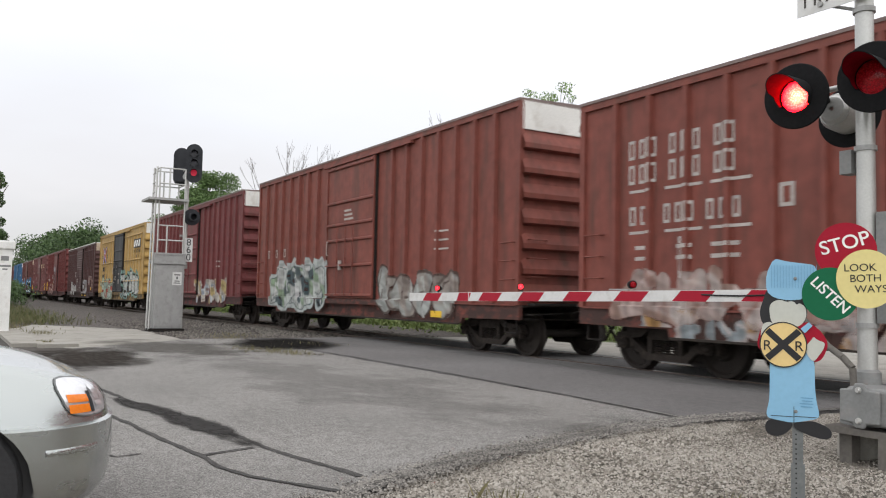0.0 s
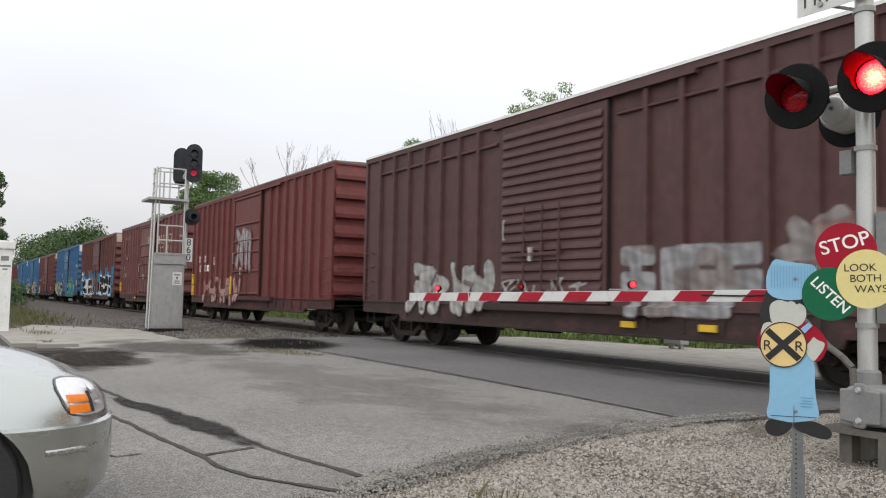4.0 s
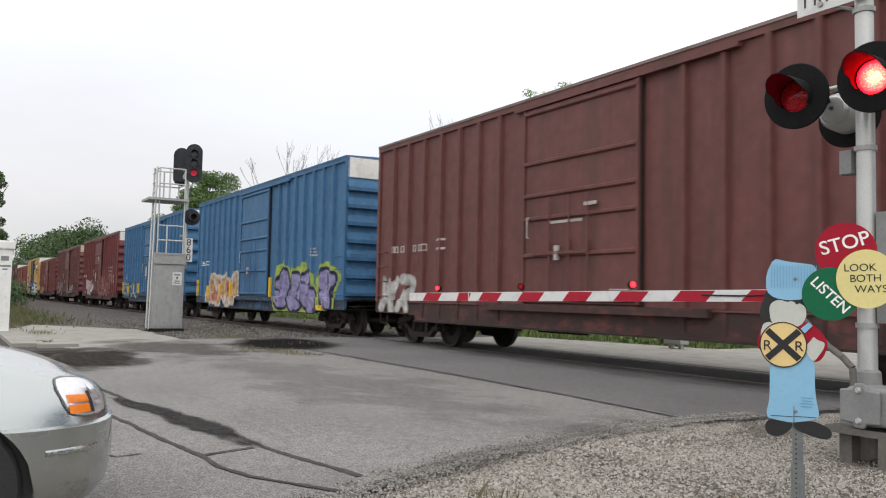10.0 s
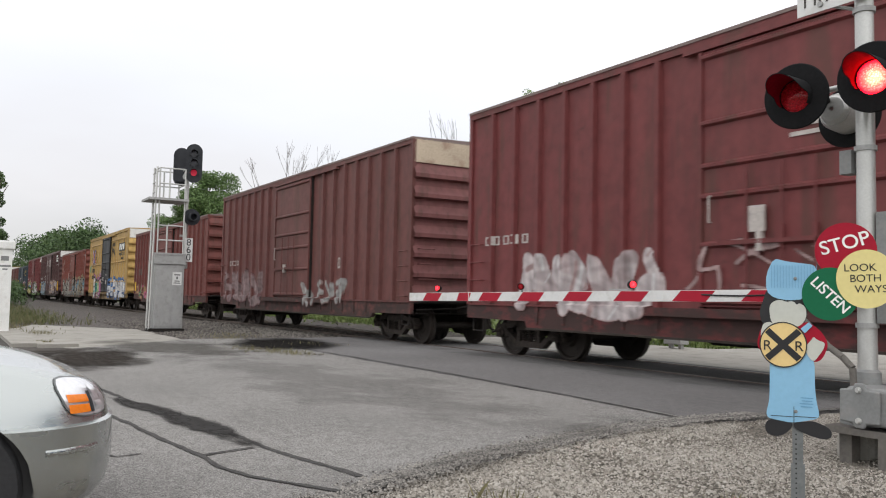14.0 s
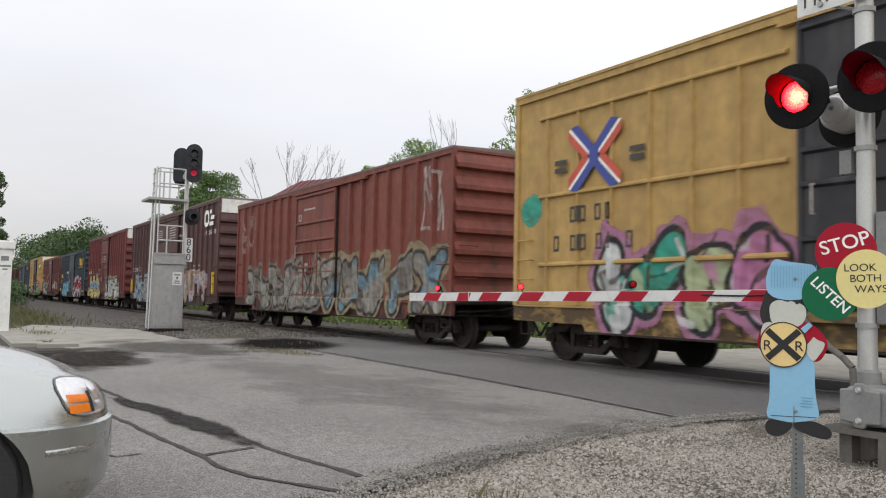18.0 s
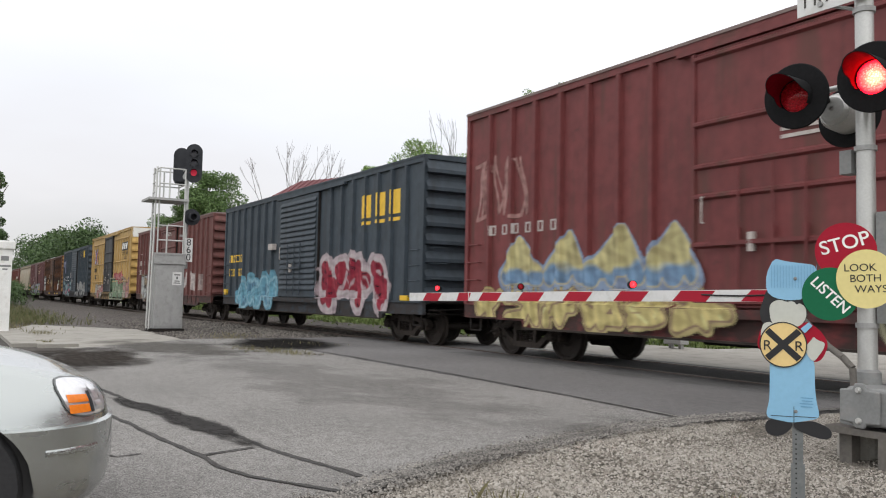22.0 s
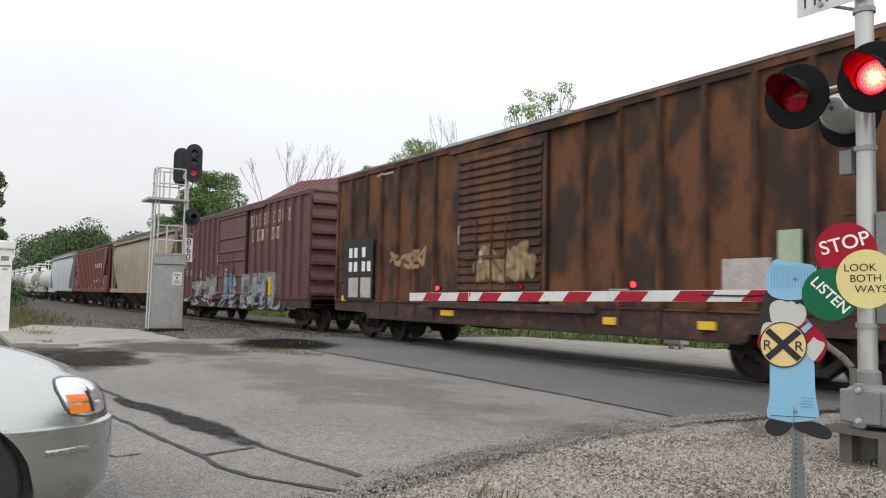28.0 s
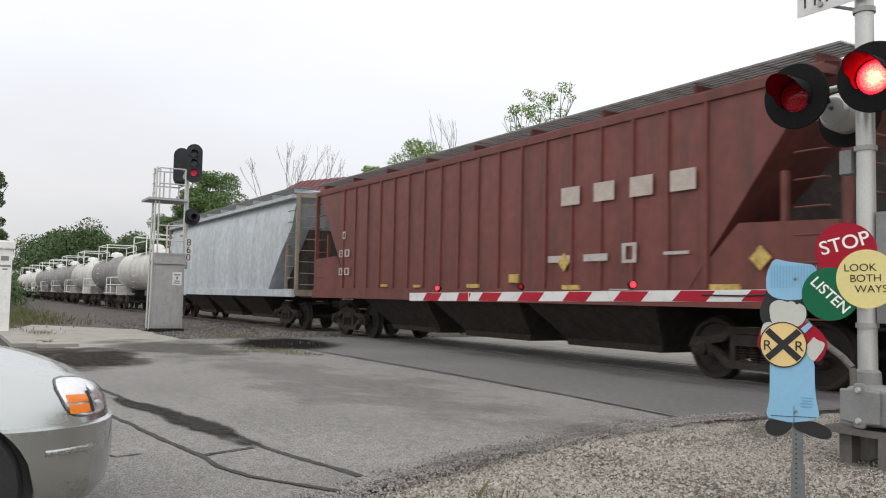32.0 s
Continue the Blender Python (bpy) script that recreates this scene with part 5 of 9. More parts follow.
def paint_of(name, base, rust=(0.075, 0.036, 0.026), amount=0.62, vary=0.32, rough=0.6):
    """Weathered car paint: broad fading, streaky rust runs, and fine chips where the primer shows."""
    base = BASES[name] = tuple(c * 0.83 for c in base)
    m = mat(name, base, rough, vary * 0.8, 0.7, 4.5, 0.03, stain=rust, stain_amount=amount, stretch=(2.2, 2.2, 0.28))
    n, l = m.node_tree.nodes, m.node_tree.links
    b = n["Principled BSDF"]
    last = b.inputs["Base Color"].links[0].from_socket
    co = n.new("ShaderNodeTexCoord")
    for stretch, scale, lo, hi, amt, tone in (((6.0, 6.0, 0.35), 1.6, 0.56, 0.76, 0.45, tuple(c * 0.45 for c in rust)), ((1.0, 1.0, 1.0), 4.0, 0.64, 0.72, 0.35, tuple(c * 0.5 + 0.004 for c in rust)),
                                              ((3.0, 3.0, 0.6), 1.1, 0.60, 0.80, 0.30, tuple(min(0.6, c * 1.45 + 0.03) for c in base))):
        mp = n.new("ShaderNodeMapping")
        mp.inputs["Scale"].default_value = stretch
        mp.inputs["Location"].default_value = (scale * 3.1, 1.7, lo * 9)
        l.new(co.outputs["Object"], mp.inputs[0])
        nz = n.new("ShaderNodeTexNoise")
        nz.inputs["Scale"].default_value, nz.inputs["Detail"].default_value, nz.inputs["Roughness"].default_value = scale, 9, 0.62
        l.new(mp.outputs[0], nz.inputs[0])
        r = n.new("ShaderNodeMapRange")
        r.inputs[1].default_value, r.inputs[2].default_value, r.inputs[3].default_value, r.inputs[4].default_value = lo, hi, 0.0, amt
        l.new(nz.outputs[0], r.inputs[0])
        c = n.new("ShaderNodeMix")
        c.data_type = "RGBA"
        l.new(r.outputs[0], c.inputs[0])
        l.new(last, c.inputs[6])
        c.inputs[7].default_value = (*tone, 1)
        last = c.outputs[2]
    l.new(last, b.inputs["Base Color"])
    # dented sheet between the posts
    old = n["Bump"]
    dent = n.new("ShaderNodeTexNoise")
    dent.inputs["Scale"].default_value, dent.inputs["Detail"].default_value = 1.9, 2
    l.new(co.outputs["Object"], dent.inputs[0])
    bp = n.new("ShaderNodeBump")
    bp.inputs["Strength"].default_value, bp.inputs["Distance"].default_value = 0.3, 0.05
    l.new(dent.outputs[0], bp.inputs["Height"])
    l.new(old.outputs[0], bp.inputs["Normal"])
    l.new(bp.outputs[0], b.inputs["Normal"])
    return m


M_ROOF = mat("galvanised_roof", (0.20, 0.15, 0.14), 0.7, 0.2, 1.0, 20, 0.1, stain=(0.12, 0.08, 0.07), stain_amount=0.6)
P_CN = paint_of("oxide_red", (0.225, 0.062, 0.045))
P_CN2 = paint_of("dark_oxide_red", (0.175, 0.040, 0.040))
P_BROWN = paint_of("freight_brown", (0.152, 0.053, 0.047))
P_LOWRED = paint_of("dull_low_red", (0.175, 0.050, 0.042))
P_DARK = paint_of("dark_brown_paint", (0.095, 0.042, 0.040))
P_MAROON = paint_of("faded_maroon", (0.19, 0.070, 0.068))
P_OLDMAROON = paint_of("old_maroon", (0.142, 0.060, 0.062))
P_GMRC = paint_of("deep_maroon", (0.165, 0.035, 0.032))
P_BLUE = paint_of("bright_blue_paint", (0.050, 0.158, 0.312), (0.04, 0.085, 0.15), 0.4)
P_TTX = paint_of("rail_yellow_paint", (0.49, 0.315, 0.108), (0.34, 0.21, 0.078), 0.55)
P_TTXEND = paint_of("rail_yellow_end", (0.54, 0.35, 0.11), (0.40, 0.22, 0.06), 0.4)
P_BLACKDOOR = paint_of("black_door_paint", (0.035, 0.035, 0.04), (0.08, 0.075, 0.075), 0.5)
P_CSX = paint_of("dark_blue_grey_paint", (0.046, 0.062, 0.079), (0.026, 0.031, 0.038), 0.75)
P_RUST = mat("rusted_brown", (0.125, 0.050, 0.020), 0.8, 0.35, 0.9, 22, 0.15, stain=(0.028, 0.016, 0.012), stain_amount=0.93, stretch=(0.85, 0.85, 0.5), patch=(0.42, 0.58))
P_BEIGE = paint_of("weathered_beige", (0.375, 0.32, 0.24), (0.26, 0.155, 0.066), 0.6, 0.3, 0.65)
P_REDH = paint_of("hopper_red", (0.172, 0.052, 0.042))
P_GREYH = paint_of("pale_blue_grey", (0.54, 0.58, 0.61), (0.40, 0.40, 0.39), 0.3)
P_OLDEND = paint_of("rusty_beige_end", (0.29, 0.245, 0.19), (0.20, 0.14, 0.10), 0.6)
P_TANKW = paint_of("tank_white", (0.68, 0.66, 0.62), (0.35, 0.32, 0.28), 0.5)
P_TANKG = paint_of("tank_grey", (0.30, 0.29, 0.28), (0.14, 0.12, 0.11), 0.6)

WHITE, BLK, GREY = (0.62, 0.62, 0.60), (0.03, 0.03, 0.035), (0.36, 0.36, 0.35)
PINK = (0.55, 0.16, 0.25)
GRN = (0.08, 0.30, 0.17)
# ---- the train, front to rear ----
def ttx_emblem(car, L, ys, ribs):
    # black board with pale blocks, and a crossed emblem
    x = L / 2 - 2.95
    stencil_shape(car, [[(x, 3.68), (x + 2.02, 3.68), (x + 2.02, 4.2), (x, 4.2)]], M_LETTERB, ys, ribs, "name_board", "black name board", 0.055)
    for a in (0.1, 0.72, 1.34):
        stencil_shape(car, [[(x + a, 3.76), (x + a + 0.36, 3.76), (x + a + 0.52, 4.12), (x + a + 0.16, 4.12)]], M_LETTERW, ys - 0.006, ribs, "name_block", "white slanted block on the name board", 0.055)
    cx, cz = -L / 2 + 2.27, 3.60
    stencil_shape(car, [[(cx - 0.12, cz - 0.16), (cx + 0.12, cz - 0.16), (cx + 0.12, cz + 0.16), (cx - 0.12, cz + 0.16)]], M_BLUEX, ys - 0.006, ribs, "emblem", "blue heart of the crossed emblem", 0.055)
    for e in (-1, 1):
        for f in (-1, 1):
            arms = ((M_REDX, [(0.66, 0.34), (0.66, 0.51), (0.13, 0.04), (0.22, -0.05)], 0.004), (M_LETTERW, [(0.66, 0.51), (0.62, 0.545), (0.09, 0.07), (0.13, 0.03)], 0.003), (M_BLUEX, [(0.60, 0.555), (0.42, 0.59), (0.0, 0.18), (0.09, 0.06)], 0.005))
            for mm, p, lift in arms:
                stencil_shape(car, [[(cx + e * a, cz + f * b) for a, b in p]], mm, ys - lift, ribs, "emblem", "arm of the crossed red and blue emblem", 0.055)
    for dx in (-1.05, 0.85):
        for k in range(2):
            stencil_shape(car, [[(cx + dx, cz - 0.06 - 0.14 * k), (cx + dx + 0.34, cz - 0.06 - 0.14 * k), (cx + dx + 0.34, cz + 0.03 - 0.14 * k), (cx + dx, cz + 0.03 - 0.14 * k)]], M_LETTERB, ys, ribs, "stencil_mark", "small dark stencil bar", 0.055)


M_BLUEX = mat("emblem_blue", (0.05, 0.07, 0.28), 0.6, 0.15, 3, 30, 0)
M_REDX = mat("emblem_red", (0.52, 0.09, 0.06), 0.6, 0.15, 3, 30, 0)


def stroke(pts, w):
    """Quads of even width along a bent line, mitred at its corners."""
    out = []
    for i, p in enumerate(pts):
        a, b = Vector(pts[max(i - 1, 0)]), Vector(pts[min(i + 1, len(pts) - 1)])
        d0 = (Vector(p) - a).normalized() if i else (b - Vector(p)).normalized()
        d1 = (b - Vector(p)).normalized() if i < len(pts) - 1 else d0
        n = Vector((-(d0.y + d1.y), d0.x + d1.x)).normalized()
        k = w / 2 / max(0.4, n.dot(Vector((-d1.y, d1.x))))
        out.append(((p[0] + n.x * k, p[1] + n.y * k), (p[0] - n.x * k, p[1] - n.y * k)))
    return [[a[0], b[0], b[1], a[1]] for a, b in zip(out, out[1:])]


def cn_emblem(car, L, ys, ribs):
    x, z = L / 2 - CN_FROM_END, 3.93
    ring = [(0.36, 0.09), (0.20, 0.09), (0.09, 0.18), (0.08, 0.50), (0.20, 0.61), (0.52, 0.61), (0.64, 0.50), (0.64, 0.18), (0.52, 0.09), (0.36, 0.09)]
    for pts in (ring, [(0.80, 0.10), (1.40, 0.10)], [(0.80, 0.60), (1.10, 0.60)], [(0.98, 0.35), (1.50, 0.35)]):
        stencil_shape(car, stroke([(x + a, z + b) for a, b in pts], 0.16), M_LETTERW, ys, ribs, "emblem", "white emblem of a ring and three bars")


CN_FROM_END = 2.08


M_SHIELD = mat("faded_shield_paint", (0.36, 0.25, 0.17), 0.7, 0.3, 4, 30, 0.02, stain=(0.20, 0.08, 0.075), stain_amount=0.6)


def shield_emblem(car, L, ys, ribs, low=0.0):
    out = [(0.0, 0.50), (0.10, 0.48), (0.20, 0.52), (0.28, 0.62), (0.40, 0.62), (0.46, 0.50), (0.38, 0.36), (0.36, 0.20), (0.42, 0.0), (0.42, -0.22), (0.30, -0.48), (0, -0.66), (-0.30, -0.48), (-0.42, -0.22), (-0.42, 0.0), (-0.36, 0.20), (-0.38, 0.36), (-0.46, 0.46), (-0.40, 0.58), (-0.28, 0.60), (-0.20, 0.52), (-0.10, 0.48)]
    cx, cz = -L / 2 + 2.2, 3.75 - low
    for _ in range(2):
        nxt = []
        for a, b in zip(out, out[1:] + out[:1]):
            nxt += [(a[0] * 0.75 + b[0] * 0.25, a[1] * 0.75 + b[1] * 0.25), (a[0] * 0.25 + b[0] * 0.75, a[1] * 0.25 + b[1] * 0.75)]
        out = nxt
    out = [(a * 1.4, b * 1.1) for a, b in out]
    polys = []
    for i in range(len(out)):
        a, b = out[i], out[(i + 1) % len(out)]
        polys.append([(cx + a[0], cz + a[1]), (cx + b[0], cz + b[1]), (cx + b[0] * 0.91, cz + b[1] * 0.91), (cx + a[0] * 0.91, cz + a[1] * 0.91)])
    stencil_shape(car, polys, M_SHIELD, ys, ribs, "emblem", "faded cream outlined shield emblem")


def placard_panel(car, L, ys, ribs):
    # black stencil panel with pale blocks and two plates, and faded placards near the other end
    x = -L / 2 + 0.7
    stencil_shape(car, [[(x, 1.02), (x + 1.75, 1.02), (x + 1.75, 2.65), (x, 2.65)]], M_BLACK, ys, ribs, "stencil_panel", "black stencil panel")
    for a, z in ((0.3, 2.15), (0.62, 2.15), (1.1, 2.15), (0.3, 1.78), (0.62, 1.78), (1.1, 1.78), (1.42, 1.78)):
        stencil_shape(car, [[(x + a, z), (x + a + 0.2, z), (x + a + 0.2, z + 0.26), (x + a, z + 0.26)]], M_LETTERW, ys - 0.005, ribs, "stencil_mark", "white stencil block")
    for a in (0.3, 1.05):
        stencil_shape(car, [[(x + a, 1.1), (x + a + 0.6, 1.1), (x + a + 0.6, 1.62), (x + a, 1.62)]], M_LETTER, ys - 0.005, ribs, "notice_plate", "pale notice plate")
    part("roof_flashing", Geo().box(-L / 2 + 5.9, -L / 2 + 10.2, ys - 0.085, ys - 0.02, 4.43, 4.49), M_GALV, car, "pale metal flashing over the door")
    x = L / 2 - 2.4
    stencil_shape(car, [[(x, 1.2), (x + 0.8, 1.2), (x + 0.8, 1.75), (x, 1.75)]], M_LETTER, ys, ribs, "placard", "faded white placard")
    stencil_shape(car, [[(x + 0.9, 1.65), (x + 1.25, 1.65), (x + 1.25, 2.1), (x + 0.9, 2.1)]], M_PLACARD, ys, ribs, "placard", "pale green placard")


M_PLACARD = mat("pale_green_placard", (0.36, 0.44, 0.31), 0.6, 0.15, 5, 30, 0.02)


W = M_LETTER
boxcar(-10.92, 4.6, P_CN, "oxide-red boxcar with white stencilled blocks and pale tags", top=4.54,
       rows=[(1.15, 3.40, [0.17] * 3 + [-0.17] + [0.17] * 3 + [-0.17] + [0.17] * 2, 0.31, M_LETTER, 0.06), (1.15, 3.0, [0.17] * 3 + [-0.17] + [0.17] * 3 + [-0.17] + [0.17] * 2, 0.31, M_LETTER, 0.06), (1.17, 2.34, [0.18] * 2 + [-0.25] + [0.17] * 3 + [-0.14] + [0.17] * 3, 0.30, M_LETTER, 0.06), (1.17, 2.86, [0.5, -0.2, 0.72, -0.1, 0.7], 0.045, M_LETTER), (1.17, 2.2, [0.5, -0.2, 0.72, -0.1, 0.7], 0.045, M_LETTER), (3.95, 2.42, [0.30], 0.32, W), (1.3, 1.95, [0.3, -0.5, 0.3, -0.3, 0.5], 0.06, W), (1.3, 1.78, [0.3, -0.5, 0.3, -0.3, 0.5], 0.06, W), (2.2, 1.5, [0.07], 0.62, W)],
       tags=[(1.0, 6.2, 1.02, 1.62, 9, (0.46, 0.36, 0.33), (0.32, 0.18, 0.15), None, 41, ((0.36, 0.24, 0.20), (0.52, 0.45, 0.42)), 1.1, "wild", 0.2), (1.5, 6.6, 0.66, 1.0, 8, (0.44, 0.38, 0.36), (0.26, 0.15, 0.12), None, 42, ((0.46, 0.26, 0.10), (0.30, 0.34, 0.36)), 1.1, "wild", 0.15)])
boxcar(-28.14, -12.68, P_CN, "oxide-red boxcar with green and blue graffiti", band=True,
       rows=[(1.0, 2.35, [0.22] * 6, 0.26, W, 0.16), (1.9, 2.0, [0.35, 0.4, 0.35], 0.04, W), (12.3, 2.2, [0.5], 0.04, W), (12.3, 2.4, [0.5], 0.04, W), (12.3, 2.6, [0.5], 0.04, W)],
       tags=[(1.5, 6.1, 1.0, 2.05, 6, (0.56, 0.59, 0.57), (0.10, 0.13, 0.13), (0.48, 0.52, 0.51), 5, ((0.30, 0.40, 0.28), (0.08, 0.11, 0.12)), 1.12, "wild", 0.19, 0.2), (9.4, 13.2, 0.95, 2.05, 4, (0.42, 0.44, 0.42), (0.10, 0.07, 0.06), None, 8, ((0.34, 0.30, 0.27),), 1.3, "bubble", 0.10)], plates=[(-0.3, 3.2, 0.6, 0.35)], yellow=[(12.2 - 7.7, 0.9, 0.45, 0.14)])
boxcar(-45.5, -30.02, P_CN2, "dark red boxcar with white graffiti along the sill", band=True,
       rows=[(0.9, 2.35, [0.22] * 6, 0.26, W, 0.16), (12.0, 2.2, [0.6], 0.05, W), (12.0, 2.4, [0.6], 0.05, W)],
       tags=[(0.9, 6.2, 0.95, 2.0, 5, (0.60, 0.55, 0.53), (0.20, 0.07, 0.07), None, 15, (), 1.12, "wild", 0.17), (9.3, 13.6, 0.95, 1.75, 5, (0.50, 0.47, 0.42), (0.28, 0.16, 0.14), None, 18, ((0.45, 0.5, 0.55), (0.5, 0.4, 0.2)), 1.2, "wild", 0.16)], plates=[(-0.3, 3.3, 0.6, 0.3)])
boxcar(-63.32, -47.85, P_TTX, "yellow boxcar with black door and white graffiti", band=True, ends=P_TTXEND, door_paint=P_BLACKDOOR, door_top=0.17, post_top=4.45, belts=(4.45, 3.0, 1.75), extra=ttx_emblem, roof_paint=P_TTX, pitch=0.82, plates=[(-0.2, 2.35, 0.07, 0.45), (0.55, 2.2, 0.3, 0.07), (-0.95, 1.9, 0.35, 0.07), (-0.95, 1.65, 0.3, 0.09), (0.6, 1.6, 0.12, 0.3)],
       rows=[(1.6, 2.5, [0.2] * 2 + [-0.12] + [0.2] * 2, 0.28, M_LETTERB, 0.06), (1.15, 2.0, [0.2, -0.2, 0.2, 0.2, -0.15, 0.2, 0.2, -0.2, 0.2], 0.28, M_LETTERB, 0.06), (12.55, 3.42, [0.14] * 11, 0.15, M_LETTERB, 0.04), (13.0, 3.15, [0.14] * 5, 0.13, M_LETTERB, 0.05)],
       tags=[(1.2, 6.1, 0.92, 1.95, 5, (0.44, 0.52, 0.44), (0.18, 0.20, 0.18), (0.42, 0.48, 0.36), 25, ((0.36, 0.46, 0.42), (0.42, 0.12, 0.10)), 1.4, "wild", 0.13, 0.2), (9.3, 14.2, 0.95, 2.25, 5, (0.58, 0.60, 0.58), (0.035, 0.04, 0.04), (0.26, 0.42, 0.38), 28, ((0.50, 0.55, 0.53),), 1.5, "bubble", 0.14, 0.12)])
boxcar(-81.19, -65.73, P_DARK, "dark brown boxcar with ribbed door and small tags", louver=True, top=4.75, end_ribs=9, belts=(4.2,), roof_paint=M_WHITE, band="cream",
       tags=[(2.6, 5.8, 0.98, 1.95, 4, (0.50, 0.49, 0.47), (0.10, 0.06, 0.06), None, 35, (), 1.25, "wild", 0.14), (6.4, 8.9, 1.15, 1.5, 5, (0.46, 0.44, 0.42), (0.2, 0.14, 0.13), None, 39, (), 1.2, "wild", 0.09), (9.6, 12.2, 1.1, 2.05, 4, (0.42, 0.42, 0.43), (0.16, 0.11, 0.11), None, 36, ((0.32, 0.28, 0.27),), 1.2, "block", 0.14), (12.6, 14.8, 1.2, 2.4, 3, (0.30, 0.20, 0.18), (0.18, 0.10, 0.10), None, 37, ((0.34, 0.31, 0.30),), 1.2, "wild", 0.12)],
       yellow=[(14.2 - 7.7, 1.2, 0.12, 0.22), (9.6 - 7.7, 0.92, 0.3, 0.1), (11.2 - 7.7, 0.92, 0.3, 0.1)])
boxcar(-98.79, -83.3, P_GMRC, "deep maroon boxcar with white tag and yellow corner marks", top=5.0,
       rows=[(1.0, 2.45, [0.24] * 2 + [-0.25] + [0.24] * 2, 0.26, M_LETTERW), (1.1, 2.05, [0.24] * 2 + [-0.2] + [0.2] * 3, 0.26, M_LETTERW), (3.2, 2.3, [0.3], 0.3, W)],
       tags=[(1.8, 7.5, 0.95, 1.75, 5, (0.5, 0.34, 0.30), (0.25, 0.09, 0.08), None, 45), (6.7, 8.8, 1.9, 3.6, 2, (0.45, 0.42, 0.44), (0.30, 0.18, 0.18), None, 46)], yellow=[(0.1 - 7.7, 1.05, 0.13, 0.9), (3.0 - 7.7, 1.2, 0.1, 0.5), (5.8 - 7.7, 1.1, 0.1, 0.7)])
boxcar(-116.5, -100.96, P_MAROON, "faded maroon boxcar with cream stencilled blocks", top=5.04, end_ribs=7, extra=shield_emblem, door=(-1.6, 1.95),
       rows=[(10.15, 3.62, [0.22, -0.12, 0.14, -0.12, 0.22, -0.1, 0.22, -0.1, 0.24, -0.1, 0.24, -0.08, 0.22, 0.1, 0.24], 0.42, M_LETTERY, 0.11), (10.35, 3.05, [0.24] * 7, 0.42, M_LETTERY, 0.28), (0.7, 2.4, [0.22] * 2, 0.24, W), (0.7, 2.0, [0.22] * 2 + [-0.2] + [0.22] * 3, 0.24, W, 0.08), (12.5, 2.2, [0.28, 0.28, 0.28], 0.05, W), (12.5, 2.35, [0.28, 0.28, 0.28], 0.05, W), (12.5, 2.5, [0.28, 0.28, 0.28], 0.05, W), (13.7, 1.4, [0.55], 0.32, W)],
       tags=[(9.9, 12.2, 1.1, 1.8, 4, (0.26, 0.13, 0.11), (0.21, 0.09, 0.08), None, 55)], plates=[(0.35, 3.8, 0.7, 0.35)], yellow=[(15.2 - 7.7, 1.1, 0.12, 0.75), (0.1 - 7.7, 1.1, 0.1, 0.6), (9.0 - 7.7, 0.9, 0.3, 0.1), (12.0 - 7.7, 0.9, 0.3, 0.1), (4.8 - 7.7, 0.95, 0.3, 0.1)])
boxcar(-134.35, -118.88, P_BROWN, "brown boxcar with large black and white block graffiti", top=4.98, end_ribs=7, band="cream",
       rows=[(0.9, 2.32, [0.2] * 4, 0.26, M_LETTERW, 0.03), (0.9, 1.9, [0.2] * 4 + [-0.15] + [0.2] * 2, 0.28, M_LETTERW, 0.03)],
       tags=[(1.0, 8.2, 1.06, 2.08, 7, BLK, (0.78, 0.79, 0.78), (0.05, 0.27, 0.47), 65, (), 2.0, "slab", 0.10, 0.55), (0.1, 1.2, 0.9, 1.9, 1, (0.05, 0.27, 0.47), (0.05, 0.27, 0.47), (0.07, 0.33, 0.50), 68, (), 1.4, "bubble", 0.12), (9.4, 14.6, 1.08, 2.25, 4, BLK, (0.78, 0.79, 0.78), (0.05, 0.27, 0.47), 66, (), 2.0, "slab", 0.10, 0.5)], yellow=[(2.6 - 7.7, 0.86, 0.45, 0.13), (5.5 - 7.7, 0.86, 0.45, 0.13)])
BY = [(0.1 - 7.7, 1.0, 0.10, 0.7), (1.7 - 7.7, 1.0, 0.10, 0.45), (3.5 - 7.7, 1.0, 0.10, 0.5), (4.9 - 7.7, 1.0, 0.10, 0.6), (9.4 - 7.7, 1.0, 0.1, 0.7), (13.6 - 7.7, 0.9, 0.4, 0.15)]
